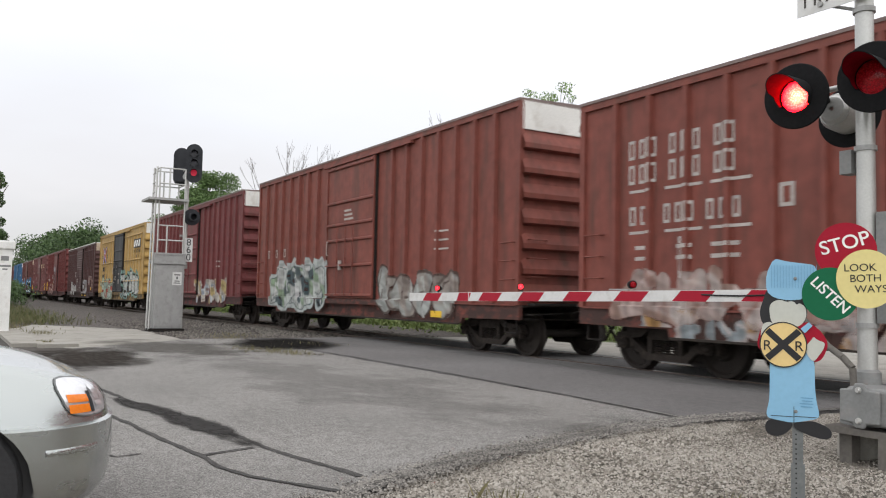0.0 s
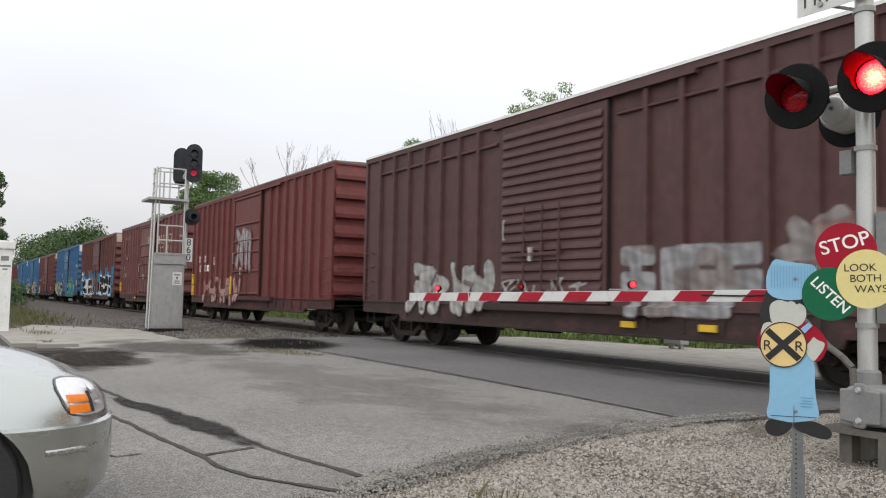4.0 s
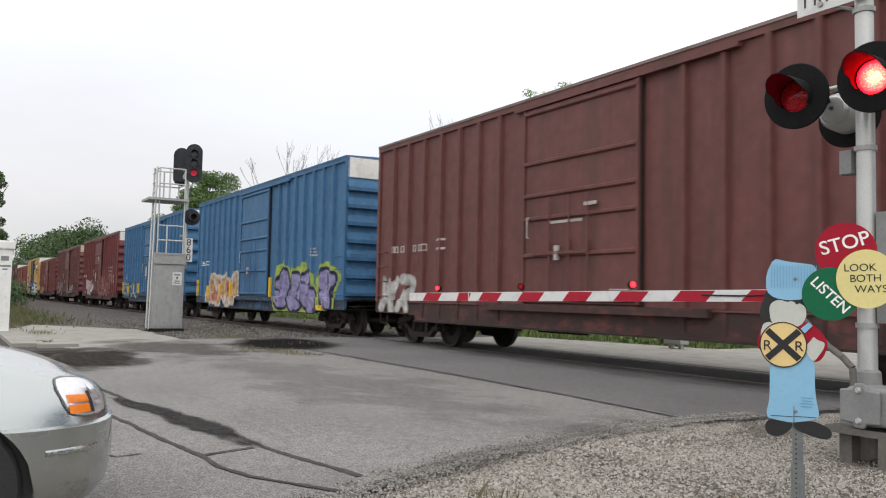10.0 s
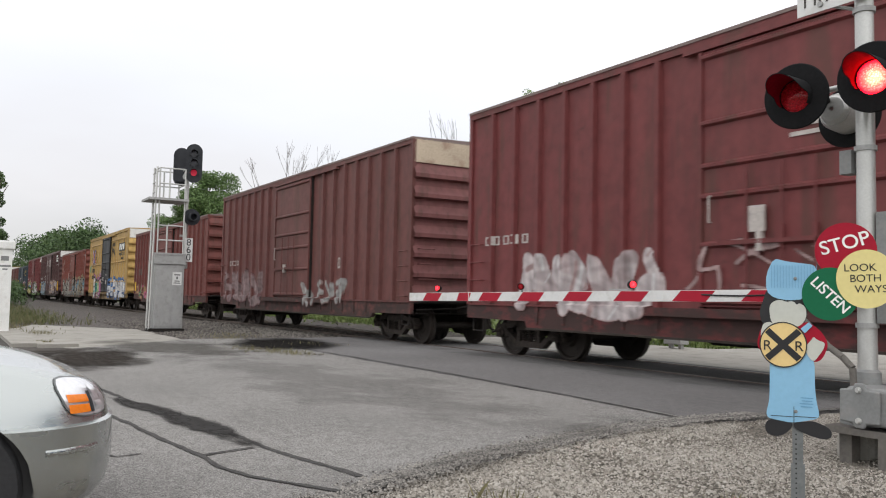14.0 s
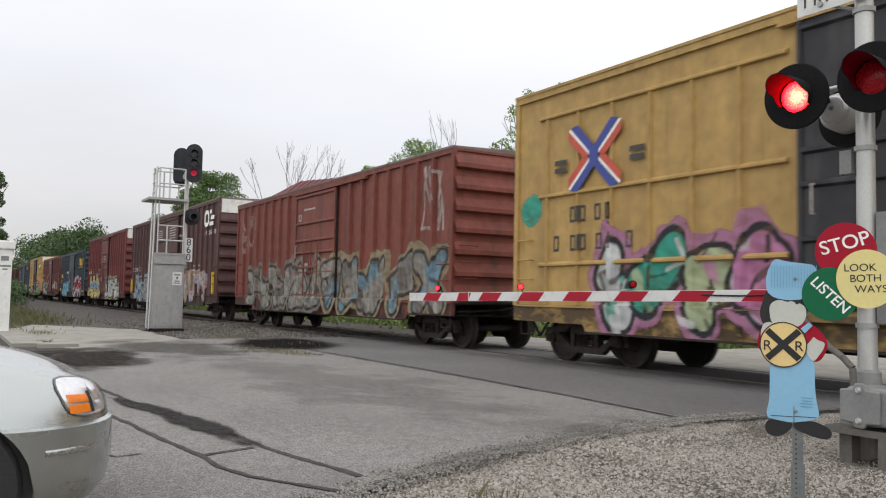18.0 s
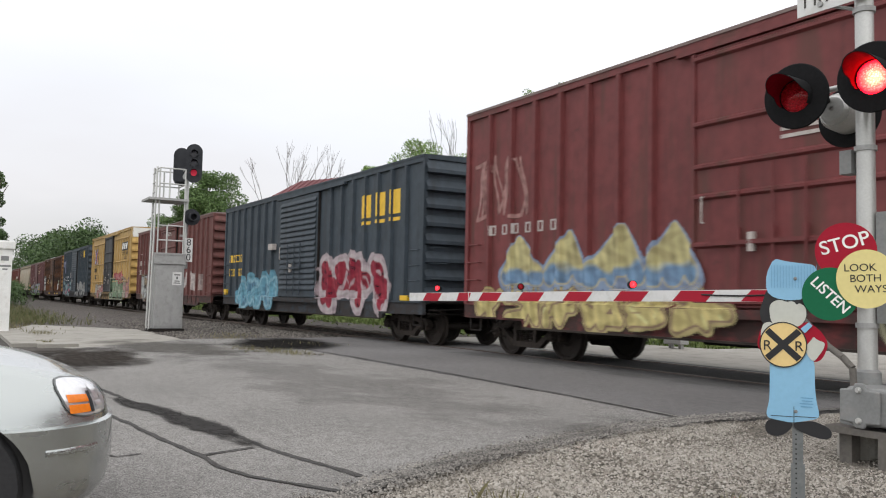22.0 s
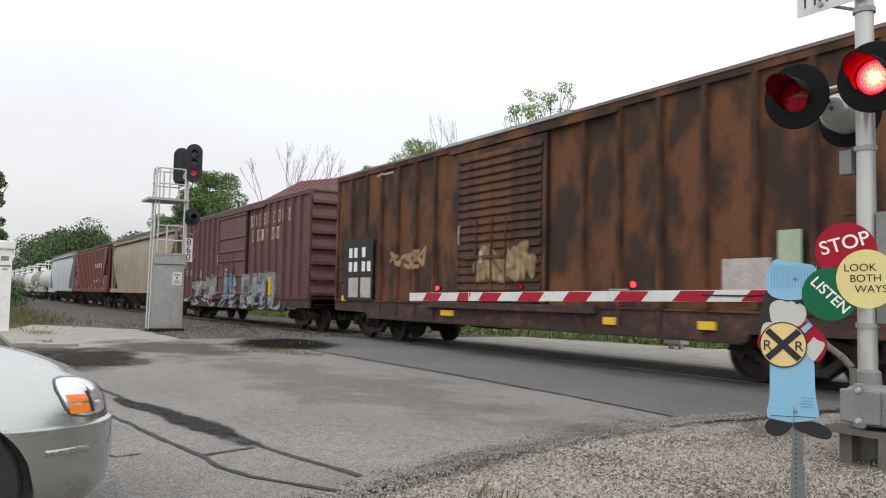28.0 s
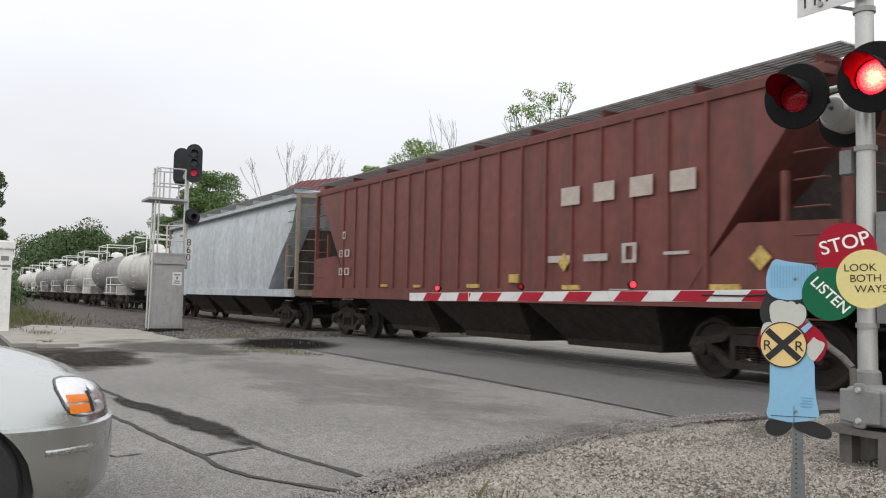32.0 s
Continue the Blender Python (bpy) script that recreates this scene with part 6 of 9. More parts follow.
boxcar(-152.07, -136.63, P_BLUE, "bright blue boxcar with teal and grey graffiti", band=True, roof_paint=P_BLUE,
       yellow=[(0.1 - 7.7, 1.0, 0.10, 0.7), (8.1 - 7.7, 1.4, 0.08, 0.35), (9.7 - 7.7, 1.4, 0.08, 0.4), (11.2 - 7.7, 1.4, 0.08, 0.4), (13.5 - 7.7, 1.2, 0.12, 0.5), (15.15 - 7.7, 1.5, 0.08, 0.5)],
       rows=[(0.6, 2.2, [0.3], 0.2, M_LETTERW), (7.35, 1.75, [0.12], 0.5, M_LETTERW, 0.1), (14.1, 1.3, [0.46], 1.2, W), (8.0, 4.0, [1.0], 0.3, W)],
       tags=[(0.4, 5.9, 0.80, 1.95, 6, (0.52, 0.54, 0.46), BLK, (0.24, 0.28, 0.20), 75, ((0.30, 0.34, 0.22),), 1.4, "wild", 0.11), (7.4, 8.7, 2.45, 3.15, 3, (0.26, 0.31, 0.32), (0.05, 0.09, 0.12), None, 76, (), 1.3, "wild", 0.10), (9.7, 12.6, 2.0, 2.42, 4, (0.26, 0.24, 0.25), (0.15, 0.19, 0.26), None, 79, (), 1.2, "wild", 0.11), (9.3, 13.2, 0.74, 2.1, 5, (0.06, 0.30, 0.29), (0.17, 0.42, 0.42), (0.05, 0.21, 0.27), 77, ((0.04, 0.20, 0.22),), 1.35, "block", 0.13), (13.35, 13.85, 0.9, 2.3, 1, (0.38, 0.35, 0.29), (0.22, 0.22, 0.22), None, 74, (), 1.2, "wild", 0.08), (14.6, 15.4, 2.5, 3.4, 2, (0.46, 0.48, 0.47), (0.20, 0.30, 0.38), None, 78, (), 1.2, "wild", 0.11)])
boxcar(-170.05, -154.53, P_BROWN, "brown boxcar with small white stencils", top=4.95, band="cream",
       rows=[(0.9, 2.2, [0.25] * 2 + [-0.3] + [0.2] * 3, 0.16, W), (2.9, 2.2, [0.4], 0.05, W), (2.9, 2.4, [0.4], 0.05, W), (12.9, 1.2, [1.0], 0.06, W), (12.9, 1.35, [1.0], 0.06, W)],
       tags=[(0.3, 1.9, 0.95, 1.75, 2, WHITE, (0.4, 0.36, 0.34), None, 85)], plates=[(-0.7, 2.5, 0.9, 0.05), (0.3, 2.75, 0.3, 0.06)])
boxcar(-187.55, -172.04, P_BLUE, "bright blue boxcar with orange and violet graffiti", band=True, roof_paint=P_BLUE, yellow=BY,
       rows=[(0.7, 2.3, [0.5, 0.5], 0.2, M_LETTERW), (12.9, 2.3, [0.6], 0.3, W)],
       tags=[(1.7, 6.1, 0.95, 1.9, 5, (0.66, 0.40, 0.18), (0.62, 0.55, 0.52), (0.64, 0.58, 0.50), 95, ((0.66, 0.56, 0.46), (0.56, 0.2, 0.12)), 1.35, "wild", 0.14), (10.1, 14.7, 0.92, 1.95, 4, (0.33, 0.29, 0.50), (0.03, 0.025, 0.06), (0.40, 0.50, 0.10), 96, ((0.36, 0.33, 0.52),), 1.3, "bubble", 0.17, 0.16)])
boxcar(-205.11, -189.74, P_BLUE, "bright blue boxcar with dark scribbled tags", band=True, roof_paint=P_BLUE, yellow=BY,
       rows=[(0.6, 2.3, [0.3], 0.18, M_LETTERW), (0.6, 1.9, [0.3, 0.35], 0.25, M_LETTERW), (12.7, 2.2, [0.9], 0.06, W), (12.7, 2.4, [0.9], 0.06, W), (12.7, 2.6, [0.9], 0.06, W), (12.8, 1.35, [0.7], 0.35, W)],
       tags=[(0.7, 5.2, 1.05, 1.7, 7, (0.34, 0.38, 0.38), (0.04, 0.08, 0.14), None, 105, ((0.10, 0.14, 0.18), (0.30, 0.34, 0.22)), 1.3, "wild", 0.10)], plates=[(0.2, 3.4, 0.7, 0.35), (-0.5, 1.9, 0.25, 0.6)])
boxcar(-222.82, -207.33, P_CN2, "dark red boxcar with pink-white graffiti", band=True,
       rows=[(0.6, 2.2, [0.25] * 5, 0.18, W), (12.3, 2.2, [0.7, 0.7], 0.06, W), (12.3, 2.45, [0.7, 0.7], 0.06, W), (12.3, 2.7, [0.7, 0.7], 0.06, W), (13.4, 1.75, [0.7], 0.45, M_LETTERW)],
       tags=[(1.9, 5.5, 1.05, 2.0, 4, (0.62, 0.55, 0.55), (0.36, 0.22, 0.21), None, 115, ((0.50, 0.42, 0.42),), 1.15, "wild", 0.15), (5.7, 8.8, 1.25, 2.0, 3, (0.44, 0.32, 0.31), (0.28, 0.13, 0.13), None, 117, (), 1.3, "wild", 0.045), (9.3, 14.5, 1.0, 2.3, 5, (0.30, 0.14, 0.13), (0.26, 0.11, 0.11), None, 116)], plates=[(0.0, 3.3, 0.7, 0.35), (-0.6, 2.1, 0.25, 0.35)])
boxcar(-240.9, -225.3, P_BROWN, "brown-maroon boxcar with grey tags and pale end band", top=4.95, ends=P_MAROON, band="cream",
       rows=[(1.0, 2.2, [0.25] * 4, 0.18, W), (11.3, 1.9, [0.2], 0.3, W)], tags=[(0.4, 4.9, 1.0, 2.0, 4, (0.30, 0.22, 0.22), (0.2, 0.11, 0.11), None, 125), (8.8, 12.0, 1.05, 1.6, 4, GREY, (0.25, 0.16, 0.15), None, 126)])
boxcar(-258.59, -243.1, P_LOWRED, "red-brown boxcar with colourful low tags", top=4.47, ridge=0.12,
       rows=[(1.6, 2.1, [0.6], 0.35, M_STAND)], tags=[(0.7, 6.3, 0.95, 1.6, 6, (0.40, 0.26, 0.14), (0.22, 0.12, 0.10), None, 135, (PINK, GRN))], yellow=[(0.4 - 7.7, 1.2, 0.25, 0.5)])
boxcar(-276.44, -261.01, P_TTX, "yellow boxcar with black door and white-blue graffiti", band=True, ends=P_TTXEND, door_paint=P_BLACKDOOR, door_top=0.17, post_top=4.45, belts=(4.45, 3.0, 1.75), extra=ttx_emblem, roof_paint=P_TTX, pitch=0.82, plates=[(-0.2, 2.35, 0.07, 0.45), (0.55, 2.2, 0.3, 0.07), (-0.95, 1.9, 0.35, 0.07), (-0.95, 1.65, 0.3, 0.09), (0.6, 1.6, 0.12, 0.3)],
       rows=[(1.6, 2.5, [0.2] * 2 + [-0.12] + [0.2] * 2, 0.28, M_LETTERB, 0.06), (1.15, 2.0, [0.2, -0.2, 0.2, 0.2, -0.15, 0.2, 0.2, -0.2, 0.2], 0.28, M_LETTERB, 0.06), (12.55, 3.42, [0.14] * 11, 0.15, M_LETTERB, 0.04), (13.0, 3.15, [0.14] * 5, 0.13, M_LETTERB, 0.05)],
       tags=[(2.3, 6.1, 0.9, 2.05, 4, (0.66, 0.68, 0.68), (0.03, 0.03, 0.035), (0.44, 0.20, 0.32), 145, ((0.05, 0.36, 0.27), (0.48, 0.56, 0.34), (0.55, 0.22, 0.40)), 1.3, "bubble", 0.14, 0.1), (0.15, 0.75, 2.45, 3.15, 1, (0.06, 0.40, 0.30), (0.05, 0.3, 0.22), None, 148, (), 1.2, "bubble", 0.05), (9.2, 14.7, 0.9, 1.95, 5, (0.70, 0.71, 0.73), (0.06, 0.07, 0.12), (0.09, 0.22, 0.48), 146, (), 1.4, "wild", 0.12, 0.15), (9.6, 10.9, 3.3, 4.3, 1, (0.10, 0.08, 0.06), (0.3, 0.2, 0.08), None, 147)])
boxcar(-294.22, -278.72, P_CN, "faded red boxcar covered low with layered graffiti", top=4.46, end_ribs=7,
       rows=[(6.9, 3.7, [0.9], 0.05, W), (7.6, 3.3, [1.5], 0.05, W), (6.5, 3.4, [0.25], 0.2, W)],
       tags=[(1.6, 8.4, 0.9, 2.15, 6, (0.33, 0.31, 0.27), (0.07, 0.065, 0.06), (0.24, 0.21, 0.18), 155, ((0.20, 0.19, 0.17), (0.38, 0.36, 0.32)), 1.5, "wild", 0.14, 0.2), (8.4, 15.2, 0.9, 2.3, 5, (0.34, 0.32, 0.28), (0.07, 0.065, 0.06), (0.33, 0.27, 0.17), 156, ((0.22, 0.20, 0.18), (0.20, 0.33, 0.40)), 1.5, "wild", 0.15, 0.15), (14.1, 15.2, 2.5, 4.1, 2, (0.46, 0.36, 0.33), (0.3, 0.15, 0.12), None, 158, (), 1.2, "wild", 0.035), (0.6, 2.0, 2.6, 4.0, 2, (0.42, 0.26, 0.22), (0.30, 0.13, 0.10), None, 157, (), 1.3, "wild", 0.035)])
boxcar(-314.93, -296.73, P_DARK, "dark brown long boxcar with white emblem and grey graffiti", band=True, door=(-2.35, 2.45), double=True, extra=cn_emblem,
       rows=[(0.9, 2.3, [0.2] * 4, 0.2, W), (2.3, 2.3, [0.2] * 2, 0.2, W), *[(7.42, 3.70 + 0.105 * i, [0.95 - 0.06 * (i % 3)], 0.045, W) for i in range(6)], *[(9.78, 3.62 + 0.125 * i, [1.3 - 0.1 * (i % 2)], 0.055, W) for i in range(6)], (16.1, 3.6, [0.2] * 6, 0.16, M_LETTERW, 0.07), (14.2, 1.9, [0.3, 0.3, -0.2, 0.3], 0.06, W), (14.2, 2.1, [0.3, 0.3, -0.2, 0.3], 0.06, W), (14.2, 2.3, [0.3, 0.3, -0.2, 0.3], 0.06, W)],
       tags=[(1.5, 6.7, 0.92, 2.05, 5, (0.34, 0.35, 0.36), (0.09, 0.11, 0.13), (0.28, 0.38, 0.44), 165, ((0.32, 0.44, 0.52), (0.38, 0.37, 0.36)), 1.4, "bubble", 0.14, 0.2), (11.4, 16.5, 0.9, 2.2, 6, (0.42, 0.34, 0.26), (0.20, 0.13, 0.11), None, 166, ((0.46, 0.40, 0.34), (0.42, 0.41, 0.58), (0.50, 0.36, 0.29)), 1.15, "wild", 0.19)], yellow=[(0.3 - 9.1, 1.1, 0.12, 0.8), (17.5 - 9.1, 1.1, 0.12, 0.9)])
boxcar(-332.4, -316.97, P_CN2, "dark red boxcar with yellow, blue and grey graffiti", band=True,
       rows=[(0.9, 2.4, [0.22] * 6, 0.2, W, 0.16)], plates=[(0.0, 3.3, 0.7, 0.3)],
       tags=[(1.3, 6.4, 1.35, 2.45, 4, (0.60, 0.54, 0.27), (0.50, 0.46, 0.32), (0.26, 0.34, 0.48), 175, ((0.22, 0.36, 0.54),), 1.15, "peak", 0.19), (0.4, 7.0, 0.88, 1.35, 6, (0.66, 0.56, 0.24), (0.25, 0.16, 0.12), (0.5, 0.42, 0.2), 178, (), 1.4, "wild", 0.14), (9.2, 13.6, 0.9, 2.12, 5, (0.60, 0.61, 0.60), (0.05, 0.05, 0.05), (0.34, 0.33, 0.22), 176, ((0.50, 0.52, 0.50),), 1.35, "wild", 0.15), (0.3, 2.1, 2.7, 4.0, 3, (0.42, 0.24, 0.22), (0.28, 0.12, 0.11), None, 177, (), 1.4, "wild", 0.035)])
boxcar(-350.0, -334.2, P_CSX, "dark blue-grey boxcar with ribbed door and yellow blocks", top=4.45, louver=True, end_ribs=8, door=(-1.5, 1.65), roof_paint=P_CSX,
       rows=[(12.4, 3.18, [0.55, -0.2, 0.55, -0.2, 0.55], 0.6, M_LETTERG), (12.4, 3.0, [0.55, -0.2, 0.55, -0.2, 0.55], 0.09, M_LETTERG), (0.8, 2.32, [0.24, 0.24, -0.25, 0.24, 0.24], 0.27, M_LETTERG), (0.85, 1.8, [0.18, 0.24, -0.35, 0.24, 0.24], 0.27, M_LETTERG)],
       tags=[(2.0, 5.9, 0.9, 1.75, 4, (0.20, 0.44, 0.56), (0.30, 0.50, 0.60), (0.16, 0.36, 0.46), 185, ((0.14, 0.30, 0.42),), 1.5, "wild", 0.17, 0.2), (9.8, 14.0, 0.95, 2.2, 4, (0.36, 0.035, 0.06), (0.54, 0.48, 0.49), (0.50, 0.42, 0.44), 186, ((0.28, 0.02, 0.045),), 1.45, "wild", 0.17)], yellow=[(0.2 - 7.9, 1.1, 0.3, 0.2), (14.8 - 7.9, 1.05, 0.35, 0.12)], plates=[(-2.45, 2.62, 0.4, 0.2)])
boxcar(-367.35, -351.8, P_BROWN, "maroon-brown boxcar with white worn patches", top=4.5, end_ribs=9,
       rows=[(0.9, 2.6, [0.24], 0.26, W), (1.7, 2.6, [0.24] * 2, 0.26, W), (0.9, 2.1, [0.24] * 2, 0.26, W), (1.9, 2.1, [0.24] * 2, 0.26, W), (0.9, 3.2, [0.3], 0.05, W)], plates=[(-0.57, 3.92, 1.3, 0.2), (-1.05, 2.5, 0.12, 0.3)],
       tags=[(1.4, 6.1, 0.9, 2.1, 7, (0.46, 0.48, 0.47), (0.07, 0.065, 0.06), (0.30, 0.23, 0.16), 195, ((0.36, 0.30, 0.22),), 1.5, "wild", 0.085), (10.85, 11.4, 1.2, 2.0, 1, (0.64, 0.58, 0.56), (0.56, 0.49, 0.47), None, 196, (), 1.0, "wild", 0.24), (12.0, 12.8, 1.2, 2.05, 2, (0.62, 0.56, 0.54), (0.50, 0.41, 0.40), None, 197, (), 1.05, "wild", 0.15), (13.4, 14.1, 1.2, 2.0, 1, (0.44, 0.36, 0.34), (0.34, 0.24, 0.22), None, 198, (), 1.1, "block", 0.14)])
boxcar(-384.88, -369.5, P_TTX, "yellow boxcar with black door and green-pink graffiti", band=True, ends=P_TTXEND, door_paint=P_BLACKDOOR, door_top=0.17, post_top=4.45, belts=(4.45, 3.0, 1.75), extra=ttx_emblem, roof_paint=P_TTX, pitch=0.82, plates=[(-0.2, 2.35, 0.07, 0.45), (0.55, 2.2, 0.3, 0.07), (-0.95, 1.9, 0.35, 0.07), (-0.95, 1.65, 0.3, 0.09), (0.6, 1.6, 0.12, 0.3)],
       rows=[(1.6, 2.5, [0.2] * 2 + [-0.12] + [0.2] * 2, 0.28, M_LETTERB, 0.06), (1.15, 2.0, [0.2, -0.2, 0.2, 0.2, -0.15, 0.2, 0.2, -0.2, 0.2], 0.28, M_LETTERB, 0.06), (12.55, 3.42, [0.14] * 11, 0.15, M_LETTERB, 0.04), (13.0, 3.15, [0.14] * 5, 0.13, M_LETTERB, 0.05)],
       tags=[(2.4, 5.9, 0.9, 1.55, 4, (0.50, 0.49, 0.45), (0.22, 0.18, 0.15), (0.46, 0.42, 0.34), 205, ((0.46, 0.22, 0.22),), 1.4, "bubble", 0.1), (10.2, 12.7, 1.6, 2.35, 2, (0.52, 0.20, 0.23), (0.44, 0.08, 0.10), (0.44, 0.10, 0.12), 209, (), 1.2, "bubble", 0.08), (9.3, 13.1, 0.9, 1.95, 4, (0.26, 0.36, 0.25), (0.05, 0.08, 0.05), (0.34, 0.36, 0.27), 206, ((0.36, 0.42, 0.32),), 1.6, "block", 0.14, 0.05), (13.2, 15.1, 0.9, 1.9, 2, (0.40, 0.36, 0.30), (0.20, 0.17, 0.13), (0.46, 0.28, 0.24), 207, ((0.46, 0.26, 0.26),), 1.3, "bubble", 0.1)])
boxcar(-402.42, -386.9, P_CSX, "dark blue-grey boxcar with pale tags and yellow blocks", top=4.7, louver=True, end_ribs=8, roof_paint=P_CSX,
       rows=[(11.0, 3.8, [0.5, -0.35, 0.5, -0.35, 0.5], 0.55, M_LETTERG), (1.0, 2.85, [0.28, 0.28], 0.3, M_LETTERG), (0.9, 2.0, [0.3] * 8, 0.35, M_LETTERW, 0.18)],
       tags=[(0.6, 6.0, 0.9, 1.9, 5, (0.32, 0.42, 0.44), (0.14, 0.24, 0.26), None, 215, (PINK,)), (0.2, 2.4, 2.5, 4.0, 2, (0.24, 0.25, 0.36), (0.10, 0.11, 0.15), None, 216), (9.6, 14.5, 0.9, 1.9, 5, GREY, (0.12, 0.13, 0.15), None, 217)])
boxcar(-419.96, -404.07, P_RUST, "heavily rusted brown boxcar with ribbed door", top=4.47, ridge=0.15, extra=placard_panel, louver=True, end_ribs=9, ends=paint_of("rusty_yellow_end", (0.34, 0.18, 0.06), (0.12, 0.06, 0.03), 0.8), pitch=0.95,
       rows=[(2.4, 4.2, [0.9], 0.05, W)],
       tags=[(3.2, 5.0, 1.8, 2.3, 3, (0.45, 0.3, 0.16), (0.2, 0.12, 0.06), None, 225), (7.2, 9.3, 1.4, 2.2, 4, (0.4, 0.3, 0.16), (0.2, 0.12, 0.06), None, 226)], yellow=[(0.5 - 7.9, 1.0, 0.3, 0.15), (5.8 - 7.9, 0.95, 0.5, 0.12), (11.0 - 7.9, 0.95, 0.3, 0.12), (13.0 - 7.9, 0.95, 0.3, 0.12)])
boxcar(-437.95, -421.94, P_OLDMAROON, "faded maroon boxcar with cream blocks and grey-blue graffiti", top=4.4, ridge=0.3, extra=functools.partial(shield_emblem, low=0.55), door=(-1.6, 1.95),
       rows=[(10.2, 3.55, [0.24] * 9, 0.40, M_LETTERY, 0.24), (10.4, 3.0, [0.24] * 7, 0.40, M_LETTERY, 0.28), (0.7, 2.3, [0.22] * 2, 0.24, W), (0.7, 1.9, [0.22] * 2 + [-0.2] + [0.22] * 2, 0.24, W, 0.08)],
       tags=[(2.4, 6.4, 1.1, 2.15, 4, (0.38, 0.37, 0.37), (0.03, 0.028, 0.03), None, 235, ((0.30, 0.29, 0.30),), 1.35, "wild", 0.15), (7.4, 9.0, 1.1, 2.1, 2, (0.16, 0.34, 0.42), (0.10, 0.16, 0.2), None, 236, ((0.34, 0.36, 0.38),), 1.3, "wild", 0.12), (9.7, 13.0, 0.95, 1.95, 4, (0.40, 0.44, 0.46), (0.12, 0.12, 0.13), None, 237, ((0.34, 0.44, 0.50), (0.32, 0.30, 0.30)), 1.3, "block", 0.13), (0.9, 13.8, 0.86, 0.96, 9, (0.38, 0.46, 0.50), (0.34, 0.40, 0.42), None, 238, ((0.30, 0.28, 0.30),), 1.2, "wild", 0.12)], yellow=[(0.2 - 8.0, 1.1, 0.12, 0.7), (12.5 - 8.0, 1.1, 0.14, 0.6)])
hopper(-457.04, -439.4, P_BEIGE, "weathered beige covered hopper with rust streaks", top=4.33, end_paint=P_OLDEND,
       rows=[(1.75, 2.62, [0.2] * 4, 0.24, M_FAINT, 0.08), (1.75, 2.24, [0.2] * 6, 0.24, M_FAINT, 0.06)])
hopper(-475.6, -458.5, P_REDH, "red-brown ribbed covered hopper with four pale squares", top=4.28, round_side=False, ribs_on=True,
       rows=[(11.65, 2.80, [0.5] * 4, 0.32, M_OLDWHITE, 0.36), (2.2, 2.7, [0.25], 0.2, W), (2.0, 2.2, [0.3, 0.4], 0.2, W), (2.0, 1.7, [0.3, 0.4], 0.2, W), (11.3, 1.8, [0.6, -0.3, 0.6], 0.12, W), (13.2, 1.75, [0.42], 0.32, W), (14.1, 1.85, [0.5], 0.05, W)],
       plates=[(11.75, 1.80, 0, 0.16, M_OLDYELLOW), (15.85, 1.75, 0, 0.17, M_OLDYELLOW), (8.6, 1.35, 0.4, 0.08, M_OLDYELLOW), (10.1, 1.45, 0.3, 0.16, M_OLDYELLOW), (11.7, 1.32, 0.45, 0.08, M_OLDYELLOW), (15.0, 1.3, 0.5, 0.10, M_OLDYELLOW), (4.6, 1.38, 0.3, 0.06, M_OLDYELLOW), (6.3, 1.36, 0.3, 0.06, M_OLDYELLOW)])
hopper(-494.7, -477.1, P_GREYH, "pale blue-grey covered hopper with rounded sides", top=4.45, end_paint=P_OLDEND)
TANK_W, TANK_G = (P_TANKW, "dirty white tank car with railings"), (P_TANKG, "grey-brown tank car with railings")
for rear, front, (p, lab) in ((-512.0, -496.7, TANK_W), (-523.3, -513.0, TANK_G), (-535.6, -524.2, TANK_W), (-547.0, -536.5, TANK_G), (-559.0, -547.9, TANK_G), (-571.0, -559.9, TANK_G), (-587.0, -571.9, TANK_W), (-603.0, -587.9, TANK_W)):
    tank_car(rear, front, p, lab)

# ---- crossing signal with gate ----
BLADES = []  # (blade, lit with the right-hand lamp, base pose)


def lens_material():
    m = bpy.data.materials.new("red_lens")
    m.use_nodes = True
    n, l = m.node_tree.nodes, m.node_tree.links
    b = n["Principled BSDF"]
    b.inputs["Base Color"].default_value = (0.45, 0.01, 0.02, 1)
    b.inputs["Roughness"].default_value = 0.15
    t = n.new("ShaderNodeBsdfTransparent")
    t.inputs[0].default_value = (1.0, 0.60, 0.62, 1)
    v = n.new("ShaderNodeTexVoronoi")
    v.inputs["Scale"].default_value = 70
    co = n.new("ShaderNodeTexCoord")
    l.new(co.outputs["Object"], v.inputs[0])
    r = n.new("ShaderNodeMapRange")
    r.inputs[1].default_value, r.inputs[2].default_value = 0.1, 0.6
    r.inputs[3].default_value, r.inputs[4].default_value = 0.97, 0.42
    l.new(v.outputs["Distance"], r.inputs[0])
    x = n.new("ShaderNodeMixShader")
    l.new(r.outputs[0], x.inputs[0])
    l.new(b.outputs[0], x.inputs[1])
    l.new(t.outputs[0], x.inputs[2])
    l.new(x.outputs[0], n["Material Output"].inputs[0])
    return m


